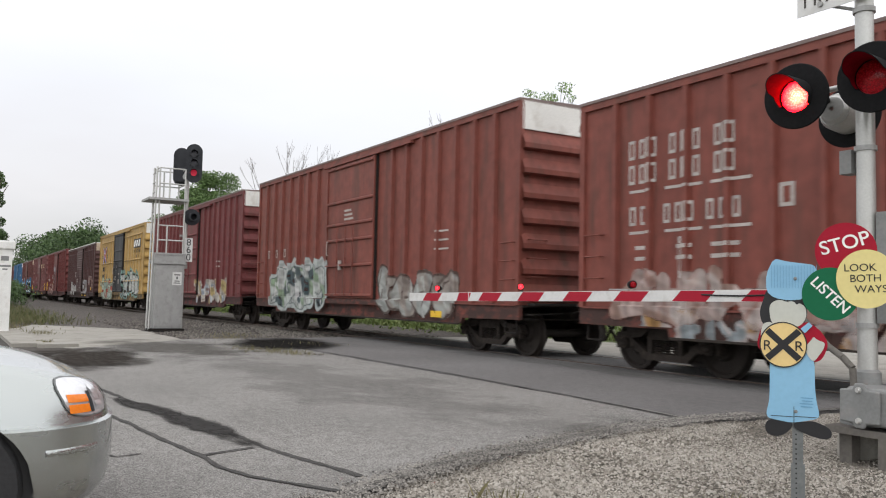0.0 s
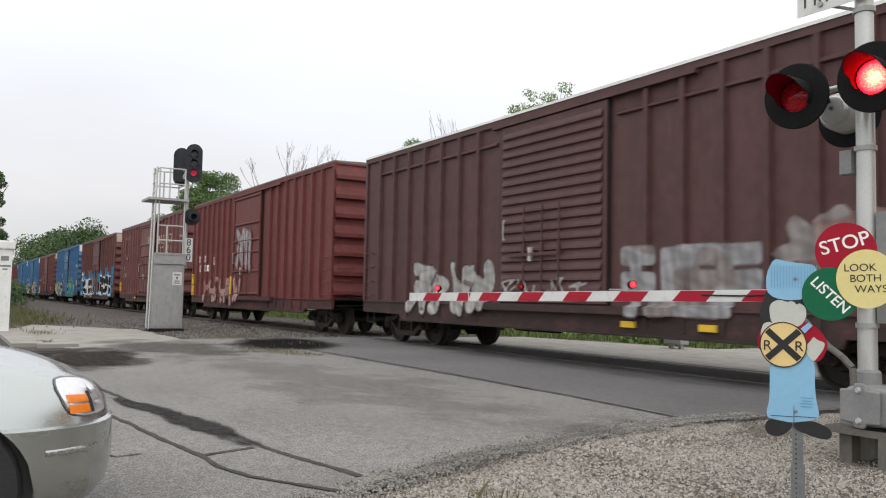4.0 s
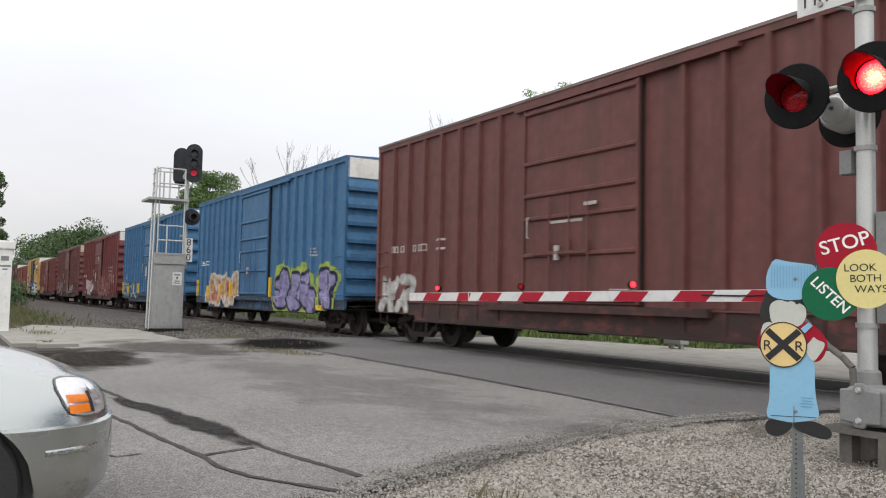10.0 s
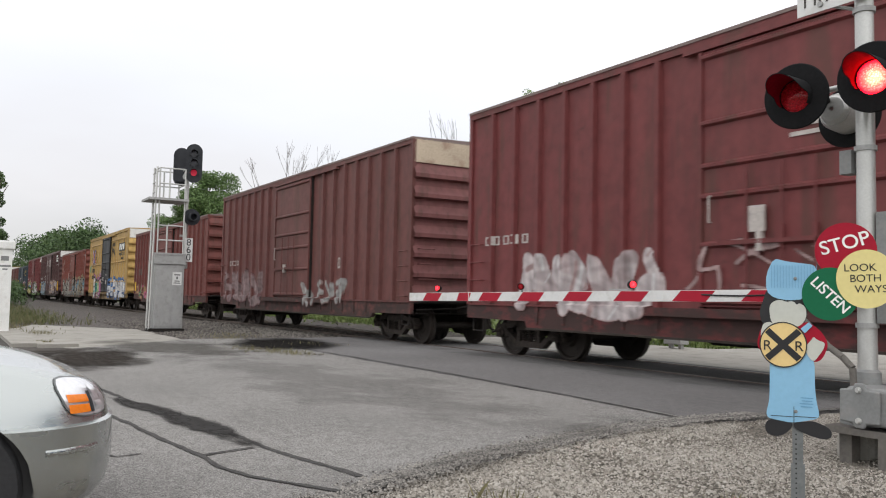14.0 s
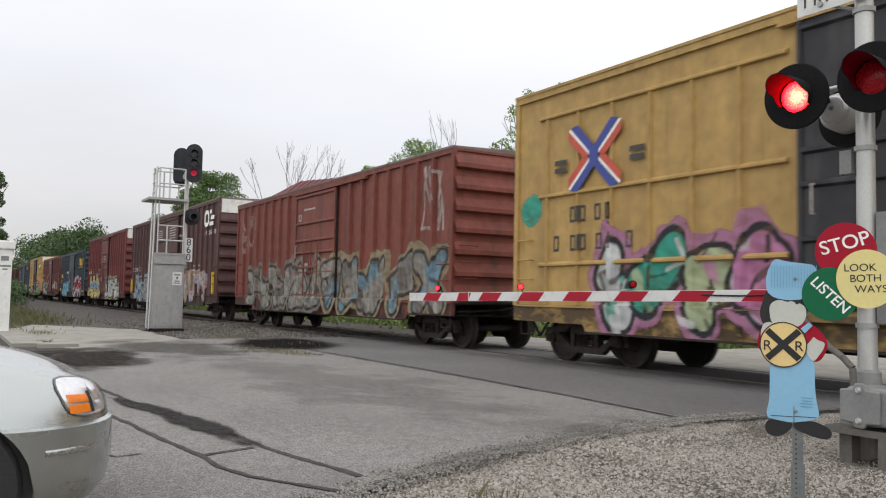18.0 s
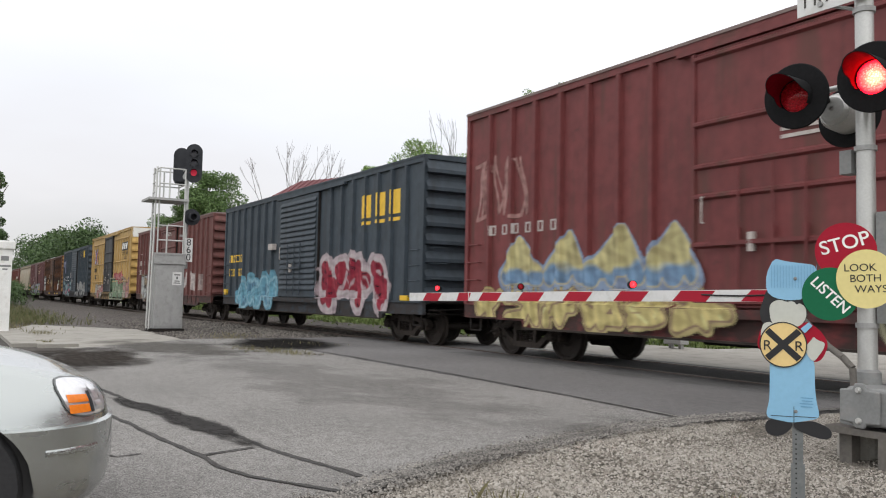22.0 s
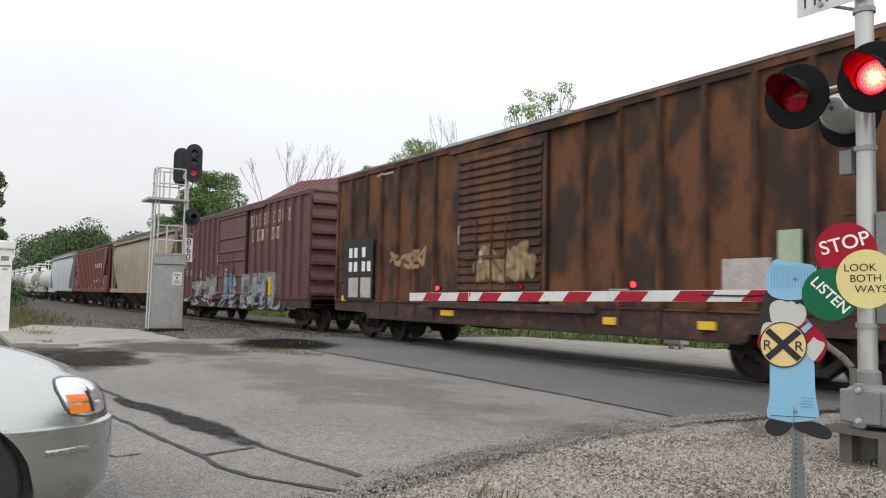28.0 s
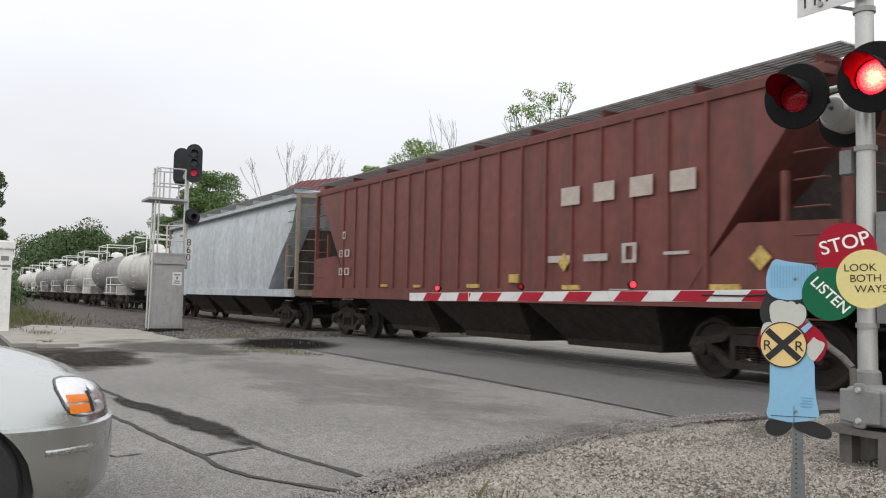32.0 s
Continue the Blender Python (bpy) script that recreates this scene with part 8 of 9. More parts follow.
# uprights and rails of the two stages
frame_rods("upright", [((0.0, 0.18, 2.1), (0.0, 0.18, 4.98)), ((0.0, 0.95, 2.1), (0.0, 0.95, 4.98)), ((-0.85, 0.18, 3.9), (-0.85, 0.18, 4.98)), ((-0.85, 0.95, 3.9), (-0.85, 0.95, 4.98)), ((0.0, 0.45, 2.3), (0.0, 0.45, 3.2)), ((0.0, 0.48, 4.05), (0.0, 0.48, 4.98)), ((-0.85, 0.48, 4.05), (-0.85, 0.48, 4.98))], 0.026)
frame_rods("guard_rail", [((0.0, 0.18, z), (0.0, 0.95, z)) for z in (2.75, 3.2, 4.5, 4.98)] + [((-0.85, 0.18, z), (-0.85, 0.95, z)) for z in (4.5, 4.98)] + [((-0.85, 0.95, z), (0.0, 0.95, z)) for z in (4.5, 4.98)] + [((-0.85, 0.18, z), (0.0, 0.18, z)) for z in (4.98,)], 0.022)
part("platform", Geo().box(-1.0, 0.15, -0.15, 1.05, 3.97, 4.04), M_GALV, tower, "grated steel platform")
part("stage", Geo().box(-0.5, 0.05, 0.12, 1.03, 2.30, 2.36), M_GALV, tower)
mastx, masty = -0.25, 1.06
part("signal_mast", Geo().tube((mastx, masty, 2.0), (mastx, masty, 4.95), 0.065, n=14), M_ALU, tower, smooth=True)
part("mast_bracket", Geo().box(mastx - 0.05, mastx + 0.05, 0.9, masty, 2.9, 2.96).box(mastx - 0.05, mastx + 0.05, 0.9, masty, 3.98, 4.04), M_GALV, tower)
part("finial", Geo().turn([(0.13, 4.72), (0.15, 4.80), (0.09, 4.95), (0.05, 5.0)], (mastx, masty, 0), "z", 14), M_GALV, tower, smooth=True)


def signal_head(m, lit):
    oval = [(0.25 * math.cos(t), 0.36 + 0.25 * math.sin(t)) for t in [math.pi * i / 12 for i in range(13)]] + [(0.25 * math.cos(t), -0.36 + 0.25 * math.sin(t)) for t in [math.pi + math.pi * i / 12 for i in range(13)]]
    h = part("signal_head", Geo().prism(oval, "x", -0.02, 0.03), M_HEADGREY, tower, "black oval signal head with three lenses")
    h.matrix_basis = m
    part("head_case", Geo().box(-0.22, -0.02, -0.14, 0.14, -0.5, 0.5), M_HEADGREY, h)
    for k, z in enumerate((0.30, 0.0, -0.30)):
        n = 16
        ring = []
        for i in range(n + 1):
            t = radians(-40 + 260 * i / n)
            ring.append([(0.03, 0.12 * math.cos(t), z + 0.12 * math.sin(t)), (0.25, 0.12 * math.cos(t), z + 0.12 * math.sin(t)), (0.25, 0.105 * math.cos(t), z + 0.105 * math.sin(t)), (0.03, 0.105 * math.cos(t), z + 0.105 * math.sin(t))])
        part("hood", Geo().rings(ring), M_HEADGREY, h, smooth=True)
        part("lens", Geo().turn([(0.001, 0.036), (0.10, 0.034), (0.10, 0.03), (0.001, 0.03)], (0, 0, z), "x", 18), glow("signal_red", (0.85, 0.03, 0.08), 0.22) if lit and k == 2 else mat("dark_lens", (0.05, 0.05, 0.07), 0.15, 0.1), h, "small red signal light" if lit and k == 2 else "unlit dark lens")
    return h


signal_head(pose(mastx + 0.28, masty + 0.12, 5.20, 0, 0, -14), True)
signal_head(pose(mastx - 0.30, masty - 0.12, 5.14, 0, 0, 165), False)
low = part("lower_light", Geo().turn([(0.26, 0.0), (0.26, 0.03), (0.13, 0.04), (0.13, 0.30), (0.10, 0.30), (0.10, 0.05), (0.001, 0.05)], (mastx + 0.1, masty + 0.15, 3.52), "x", 20), M_HEADGREY, tower, "round black lower signal light", smooth=True)
npl = part("number_plate", Geo().box(mastx + 0.08, mastx + 0.09, masty - 0.02, masty + 0.22, 2.12, 2.86), M_WHITEREF, tower, "white plate with three black digits")
for k, ch in enumerate("860"):
    text_part("digit", ch, 0.30, M_SIGNINK, npl, pose(mastx + 0.093, masty + 0.10, 2.72 - 0.235 * k, 90, 0, 90), thick=0.001)
part("mast_foot", Geo().tube((mastx, masty, 1.9), (mastx, masty, 2.1), 0.1, n=12).box(mastx - 0.05, mastx + 0.05, 0.9, masty, 2.0, 2.08), M_GALV, tower)

# white utility cabinet
cab = thing("utility_cabinet", "white painted metal utility cabinet with overhanging cap", "cabinet", m=pose(-24.0, 1.42, -0.02))
ob = part("case", Geo().box(-0.5, 0.0, -0.62, 0.0, -0.12, 2.18), M_WHITE, cab)
soften(ob, 0.015, 2)
soften(part("cap", Geo().box(-0.56, 0.06, -0.68, 0.06, 2.18, 2.40), M_WHITE, cab), 0.03, 2)
part("label_bars", Geo().box(0.003, 0.006, -0.26, -0.08, 1.88, 2.0).box(0.003, 0.006, -0.30, -0.03, 1.72, 1.77).box(0.003, 0.006, -0.22, -0.10, 1.64, 1.68), M_GREYBOX, cab, "grey label bars")

# small grey relay box beyond the track
rb = thing("relay_box", "small grey steel relay box beside the far track edge", "relay box", m=pose(-14.6, 15.6, -0.1))
soften(part("case", Geo().box(-0.28, 0.28, -0.15, 0.15, 0.2, 0.52), M_GALV, rb), 0.02)
for lx in (-0.16, 0.16):
    part("leg", Geo().box(lx - 0.04, lx + 0.04, -0.05, 0.05, -0.1, 0.2), M_GALV, rb)


# ---- silver car waiting at the gate ----
def car_paint():
    m = bpy.data.materials.new("silver_metallic_paint")
    m.use_nodes = True
    n, l = m.node_tree.nodes, m.node_tree.links
    b = n["Principled BSDF"]
    b.inputs["Base Color"].default_value = (0.47, 0.495, 0.49, 1)
    b.inputs["Metallic"].default_value = 0.85
    b.inputs["Roughness"].default_value = 0.33
    b.inputs["Coat Weight"].default_value = 0.7
    b.inputs["Coat Roughness"].default_value = 0.06
    nz = n.new("ShaderNodeTexNoise")
    nz.inputs["Scale"].default_value = 9
    nz.inputs["Detail"].default_value = 5
    r = n.new("ShaderNodeMapRange")
    r.inputs[3].default_value, r.inputs[4].default_value = 0.25, 0.29
    l.new(nz.outputs[0], r.inputs[0])
    l.new(r.outputs[0], b.inputs["Roughness"])
    return m


M_SILVER = car_paint()
M_GLASS = mat("tinted_glass", (0.03, 0.035, 0.04), 0.06, 0.05, 2, 10, 0, spec=0.6)
M_RUBBER = mat("tyre_rubber", (0.028, 0.028, 0.03), 0.85, 0.2, 6, 60, 0.2)
M_RIM = mat("alloy_rim", (0.5, 0.5, 0.52), 0.3, 0.08, 5, 40, 0.02, metal=0.8)
M_AMBER = mat("amber_lens", (0.85, 0.22, 0.02), 0.25, 0.1, 8, 60, 0.05)
M_CLEAR = mat("headlamp_reflector", (0.78, 0.78, 0.80), 0.18, 0.12, 9, 40, 0.03, metal=0.6)
HALF_W, FRONT_R, LEN = 0.86, 0.62, 4.55


def plan(s, inset=0.0):
    """Right-hand outline from the rear (s = 0) round the front corner to the nose (s = 1); x to the side, y forward."""
    if s < 0.6:
        return (HALF_W - inset, -LEN + 0.3 + (LEN - 0.3 - FRONT_R) * s / 0.6)
    t = (s - 0.6) / 0.4 * math.pi / 2
    e = 2 / 3.0
    return ((HALF_W - inset) * math.cos(t) ** e, -FRONT_R + (FRONT_R - inset) * math.sin(t) ** e)


def inset_at(z):
    for (za, ia), (zb, ib) in zip(SKIN, SKIN[1:]):
        if za <= z <= zb:
            return ia + (ib - ia) * (z - za) / (zb - za)
    return 0.2


SKIN = [(0.17, 0.13), (0.205, 0.06), (0.26, 0.022), (0.33, 0.004), (0.42, 0.0), (0.50, 0.0), (0.545, 0.0), (0.555, 0.018), (0.60, 0.028), (0.66, 0.045), (0.72, 0.075), (0.76, 0.12), (0.79, 0.20)]
AXLES = (-0.735, -3.32)
ARCH = 0.352
sedan = thing("silver_car", "silver sedan waiting at the lowered gate, amber indicators", "car", m=pose(-4.62, 0.73, 0.0))


def hood_z(y):
    return 0.68 + 0.142 * min(1.0, max(0.0, -y / 1.2)) ** 0.6


def body_ring(s, side):
    y0 = plan(s)[1]
    ring = []
    for z, _ in SKIN:
        low = 0.18
        for a in AXLES:
            d = abs(y0 - a)
            if d < ARCH and s < 0.74:
                low = max(low, 0.275 + math.sqrt(ARCH ** 2 - d ** 2))
        zz = max(z, low) if z < 0.70 else z
        # above the crease the body rises with the bonnet
        lift = (hood_z(y0) - 0.745) * max(0.0, (zz - 0.55) / 0.24)
        x, y = plan(s, inset_at(min(zz, 0.79)))
        ring.append((side * x, y, zz + lift))
    return ring


for side in (-1, 1):
    ss = [0.6 * i / 220 for i in range(220)] + [0.6 + 0.4 * i / 40 for i in range(41)]
    part("body_side", Geo().rings([body_ring(s, side) for s in ss], closed=False), M_SILVER, sedan, smooth=True)
# bonnet: crowned lid between the two sides
rows = []
for i in range(41):
    s = 1.0 - 0.4 * i / 40
    edge = body_ring(s, 1)[len(SKIN) - 1]
    rows.append([(edge[0] * k / 8, edge[1], edge[2] + 0.04 * (1 - (k / 8) ** 2) * (edge[0] / 0.66) ** 2) for k in range(-8, 9)])
for y in (-0.8, -1.0, -1.2, -1.35):
    e = (HALF_W - 0.2, y, hood_z(y) + 0.045)
    rows.append([(e[0] * k / 8, y, e[2] + 0.04 * (1 - (k / 8) ** 2)) for k in range(-8, 9)])
part("bonnet", Geo().rings(rows, closed=False), M_SILVER, sedan, smooth=True)


def skin_patch(s0, s1, z0, z1, out, n=10, m=6, side=1, slant0=0.0, slant1=0.0, bead=0.0, rounded=0.0):
    """A piece of the body's skin, pushed outwards; its ends may slant, and it may swell like a bead."""
    rows = []
    for j in range(m + 1):
        k = j / m
        z = z0 + (z1 - z0) * k
        row = []
        for i in range(n + 1):
            u = i / n
            if rounded:
                u = 0.5 + (u - 0.5) * max(0.02, 1 - abs(2 * k - 1) ** rounded) ** (1 / rounded)
            s = (s0 + slant0 * k) * (1 - u) + (s1 + slant1 * k) * u
            x0, y0 = plan(s)
            # corners are rounded off
            zz = z + (0.018 * max(0.0, abs(u - 0.5) * 2 - 0.75) * 4 * (1 if k < 0.5 else -1) * abs(k - 0.5) * 2 if slant0 else 0.0)
            x, y = plan(s, inset_at(zz) - out - bead * math.sin(math.pi * k))
            row.append((side * x, y, zz + (hood_z(y0) - 0.745) * max(0.0, (zz - 0.55) / 0.24)))
        rows.append(row)
    return Geo().rings(rows, closed=False)


for side in (-1, 1):
    hl = part("headlight", skin_patch(0.726, 0.872, 0.588, 0.762, 0.007, 20, 20, side, -0.020, 0.004, 0.0, 4.5), M_CLEAR, sedan, "clear headlight with amber indicator", smooth=True)
    part("bezel", skin_patch(0.722, 0.876, 0.582, 0.767, 0.005, 20, 20, side, -0.020, 0.004, 0.0, 4.5), M_POST, hl, "thin dark seam round the headlight", smooth=True)
    for z0, z1 in ((0.602, 0.640), (0.650, 0.685)):
        part("indicator", skin_patch(0.727, 0.788, z0, z1, 0.010, 10, 3, side), M_AMBER, hl, "amber indicator lens", smooth=True)
    part("reflector", skin_patch(0.810, 0.845, 0.66, 0.735, 0.0095, 6, 6, side, -0.004, 0.004, 0.006), M_CLEAR, hl, "round bright reflector", smooth=True)
    part("lamp_gap", skin_patch(0.790, 0.803, 0.60, 0.70, 0.0095, 3, 6, side), M_HEADGREY, hl, "dark divider")
    part("reflector", skin_patch(0.810, 0.842, 0.605, 0.65, 0.0095, 6, 6, side, 0, 0, 0.005), M_CLEAR, hl, "small bright reflector", smooth=True)
    part("bump_strip", skin_patch(0.675, 0.80, 0.434, 0.462, 0.0006, 18, 8, side, 0, 0, 0.004), M_SILVER, sedan, smooth=True)
part("grille", skin_patch(0.955, 1.0, 0.59, 0.70, 0.004, 10, 3, 1), M_BLACK, sedan, "dark front grille", smooth=True)
part("grille", skin_patch(0.955, 1.0, 0.59, 0.70, 0.004, 10, 3, -1), M_BLACK, sedan, smooth=True)
part("intake", skin_patch(0.94, 1.0, 0.26, 0.38, 0.004, 10, 3, 1), M_BLACK, sedan, smooth=True)
part("underbody", Geo().box(-0.60, 0.60, -LEN + 0.3, -0.35, 0.20, 0.30).box(-0.70, 0.70, -3.0, -1.3, 0.3, 0.5), M_BLACK, sedan)
# cabin
cab_sec = [(-1.25, 0.92, 0.66, 0.93), (-1.95, 0.80, 0.60, 1.36), (-2.6, 0.80, 0.58, 1.41), (-3.4, 0.80, 0.57, 1.36), (-4.05, 0.85, 0.60, 1.02)]
rings = []
for y, wl, wu, zt in cab_sec:
    rings.append([(-0.80, y, 0.90), (-wu, y, zt - 0.04), (-wu * 0.8, y, zt), (wu * 0.8, y, zt), (wu, y, zt - 0.04), (0.80, y, 0.90)])
part("cabin", Geo().rings(rings), M_GLASS, sedan, "dark tinted windows", smooth=True)
part("roof", Geo().rings([[(-wu * 0.97, y, zt - 0.02), (-wu * 0.7, y, zt + 0.015), (wu * 0.7, y, zt + 0.015), (wu * 0.97, y, zt - 0.02)] for y, wl, wu, zt in cab_sec[1:4]], closed=False), M_SILVER, sedan, smooth=True)
part("deck", Geo().rings([[(-0.72, y, z), (0.72, y, z)] for y, z in ((-1.3, 0.92), (-4.0, 0.95), (-4.3, 0.92), (-4.3, 0.3))], closed=False), M_SILVER, sedan)
for a in AXLES:
    for side in (-1, 1):
        wh = part("wheel", Geo().turn([(0.20, -0.09), (0.29, -0.10), (0.312, -0.07), (0.312, 0.07), (0.29, 0.10), (0.20, 0.09)], (0, 0, 0), "x", 32), M_RUBBER, sedan, "black rubber tyre", smooth=True)
        wh.location = (side * 0.745, a, 0.312)
        rim = Geo().turn([(0.205, -0.08), (0.205, 0.08), (0.19, 0.085), (0.18, 0.06), (0.05, 0.07), (0.001, 0.075)] if side > 0 else [(0.205, 0.08), (0.205, -0.08), (0.19, -0.085), (0.18, -0.06), (0.05, -0.07), (0.001, -0.075)], (0, 0, 0), "x", 24)
        part("rim", rim, M_RIM, wh, smooth=True)
        part("arch_liner", Geo().turn([(0.35, -0.12), (0.35, 0.09)], (side * 0.72, a, 0.312), "x", 28), M_BLACK, sedan)


# ---- trees, weeds, house ----
M_BARK = mat("grey_brown_bark", (0.11, 0.09, 0.075), 0.9, 0.3, 3, 20, 0.4)
M_TWIG = mat("bare_grey_twigs", (0.11, 0.092, 0.085), 0.9, 0.2, 3, 20, 0.2)


def leaf_material(name, cols):
    m = stone_material(name, cols)
    b = m.node_tree.nodes["Principled BSDF"]
    b.inputs["Roughness"].default_value = 0.6
    b.inputs["Specular IOR Level"].default_value = 0.25
    return m


M_LEAF = leaf_material("green_leaves", [(0.08, 0.14, 0.035), (0.19, 0.29, 0.08), (0.12, 0.20, 0.05), (0.25, 0.36, 0.12)])
M_LEAFD = leaf_material("dark_green_leaves", [(0.034, 0.064, 0.025), (0.07, 0.115, 0.043), (0.05, 0.083, 0.033), (0.092, 0.14, 0.057)])
M_LEAFM = leaf_material("mid_green_leaves", [(0.055, 0.10, 0.034), (0.11, 0.18, 0.06), (0.08, 0.13, 0.045), (0.145, 0.215, 0.08)])
M_WEED = leaf_material("weed_green", [(0.06, 0.105, 0.025), (0.14, 0.20, 0.055), (0.09, 0.145, 0.035), (0.20, 0.24, 0.09)])
M_STRIPWEED = leaf_material("dull_strip_weeds", [(0.05, 0.07, 0.025), (0.11, 0.12, 0.05), (0.07, 0.095, 0.03), (0.15, 0.14, 0.07)])
M_DRY = leaf_material("dry_weeds", [(0.12, 0.11, 0.05), (0.20, 0.18, 0.10), (0.09, 0.11, 0.04), (0.17, 0.16, 0.08)])


def leaf_cloud(name, centres, radii, count, size, material, seed, flat=0.75):
    """Small folded leaves scattered through clumps."""
    rng = np.random.default_rng(seed)
    centres, radii = np.array(centres, float), np.array(radii, float)
    w = radii ** 2
    idx = rng.choice(len(centres), count, p=w / w.sum())
    d = rng.normal(size=(count, 3))
    d /= np.linalg.norm(d, axis=1)[:, None]
    p = centres[idx] + d * (radii[idx] * rng.uniform(0.35, 1.08, count) ** 0.6)[:, None] * np.array([1, 1, flat])
    a = rng.normal(size=(count, 3))
    a /= np.linalg.norm(a, axis=1)[:, None]
    b = np.cross(a, rng.normal(size=(count, 3)))
    b /= np.linalg.norm(b, axis=1)[:, None]
    s = size * rng.uniform(0.6, 1.4, count)[:, None]
    v = np.stack([p - a * s, p + b * s * 0.55, p + a * s, p - b * s * 0.55], 1).reshape(-1, 3)
    me = bpy.data.meshes.new(name)
    me.from_pydata(v.tolist(), [], [(4 * i, 4 * i + 1, 4 * i + 2, 4 * i + 3) for i in range(count)])
    me.materials.append(material)
    return me


def limbs(g, base, direction, length, radius, depth, rng, tips, spread=0.55):
    """Tapered branches, forking."""
    p = Vector(base)
    d = Vector(direction).normalized()
    k = 3
    for i in range(k):
        q = p + d * (length / k)
        g.tube(p, q, radius * (1 - 0.25 * i / k), radius * (1 - 0.25 * (i + 1) / k), n=6 if radius > 0.05 else 4, caps=False)
        p = q
        d = (d + Vector((rng.uniform(-0.14, 0.14), rng.uniform(-0.14, 0.14), rng.uniform(-0.02, 0.12)))).normalized()
    tips.append(tuple(p))
    if depth > 0:
        for _ in range(rng.choice((2, 3, 3))):
            nd = (d + Vector((rng.uniform(-1, 1), rng.uniform(-1, 1), rng.uniform(-0.1, 0.7))) * spread).normalized()
            limbs(g, p, nd, length * rng.uniform(0.6, 0.82), radius * 0.58, depth - 1, rng, tips, spread)


def leafy_tree(x, y, h, r, seed, label, material=None, leaves=5000, size=0.16, clump=0.28, depth=3, sparse=False):
    rng = random.Random(seed)
    t = thing("tree", label, "tree", "trees by the railway", pose(x, y, -0.15))
    g, tips = Geo(), []
    limbs(g, (0, 0, -0.1), (rng.uniform(-0.05, 0.05), rng.uniform(-0.05, 0.05), 1), h * 0.34, h * (0.012 if sparse else 0.022), depth, rng, tips, 0.4 if sparse else 0.62)
    part("trunk", g, M_BARK, t, smooth=True)
    # scale of the crown follows the branch tips
    cs = [p for p in tips if p[2] > h * 0.3]
    for _ in range(int(len(cs) * (0.2 if sparse else 0.8)) + 4):
        a, e = rng.uniform(0, 6.283), rng.uniform(-0.4, 1.0)
        rr = r * rng.uniform(0.35, 0.95) * math.cos(max(0, e) * 1.2)
        cs.append((rr * math.cos(a), rr * math.sin(a), h * (0.60 + 0.36 * e)))
    cs = [c for c in cs if c[2] < h and math.hypot(c[0], c[1]) < r * 1.15]
    part("crown", leaf_cloud("crown", cs, [r * clump * rng.uniform(0.6, 1.2) for _ in cs], leaves, size, material or M_LEAF, seed), None, t)
    return t


def bare_tree(x, y, h, seed, label, lean=(0, 0)):
    rng = random.Random(seed)
    t = thing("bare_tree", label, "tree", "trees by the railway", pose(x, y, -0.15))
    g, tips = Geo(), []
    limbs(g, (0, 0, -0.1), (lean[0], lean[1], 1), h * 0.36, h * 0.0062, 4, rng, tips, 0.34)
    k = h / max(p[2] for p in tips)
    g.v = [(a * k, b * k, c * k) for a, b, c in g.v]
    part("trunk", g, M_TWIG, t)
    return t


def blades(name, places, h, width, material, label, seed):
    rng = np.random.default_rng(seed)
    p = np.array(places, float)
    n = len(p)
    a = rng.uniform(0, 6.283, n)
    hh = h * rng.uniform(0.4, 1.2, n)
    lx, ly = rng.normal(0, 0.35, n) * hh, rng.normal(0, 0.35, n) * hh
    w = width * rng.uniform(0.6, 1.4, n)
    c, s = np.cos(a) * w, np.sin(a) * w
    v0 = p + np.stack([c, s, 0 * c], 1)
    v1 = p - np.stack([c, s, 0 * c], 1)
    v2 = p + np.stack([lx * 0.4 - c * 0.7, ly * 0.4 - s * 0.7, hh * 0.6], 1)
    v3 = p + np.stack([lx, ly, hh], 1)
    v = np.stack([v0, v1, v2, v3], 1).reshape(-1, 3)
    me = bpy.data.meshes.new(name)
    me.from_pydata(v.tolist(), [], [f for i in range(n) for f in ((4 * i, 4 * i + 1, 4 * i + 2), (4 * i, 4 * i + 2, 4 * i + 3))])
    me.materials.append(material)
    return tagged(new(name, me), label, "weeds", kind="stuff")
def polar(deg, dist):
    """A place seen from the crossing corner at an angle from the track, at a distance."""
    return (-dist * math.cos(radians(deg)), dist * math.sin(radians(deg)))


# single trees beyond the track
for deg, dist, h, r, seed, lab, mt, n, sz in ((15.7, 88, 14.0, 4.3, 3, "full mid green tree behind the track", M_LEAFM, 24000, 0.11), (13.7, 92, 10.8, 3.4, 4, "full mid green tree behind the track", M_LEAFM, 16000, 0.11),
                                              (29.0, 54, 11.6, 3.3, 5, "bright green broadleaf tree behind the track", M_LEAF, 26000, 0.065), (25.9, 54, 10.2, 1.5, 6, "bright green broadleaf tree behind the track", M_LEAF, 8000, 0.065),
                                              (18.4, 100, 12.0, 3.6, 12, "full dark green tree behind the track", M_LEAFD, 16000, 0.11)):
    x, y = polar(deg, dist)
    leafy_tree(x, y, h, r, seed, lab, mt, n, sz)
x, y = polar(37.4, 39.7)
leafy_tree(x, y, 12.0, 1.5, 8, "thin sparse tree with light green leaves", M_LEAF, 3200, 0.06, 0.26, 4, True)
x, y = polar(35.7, 40)
leafy_tree(x, y, 9.9, 0.9, 18, "thin sparse tree with light green leaves", M_LEAF, 1200, 0.06, 0.26, 3, True)
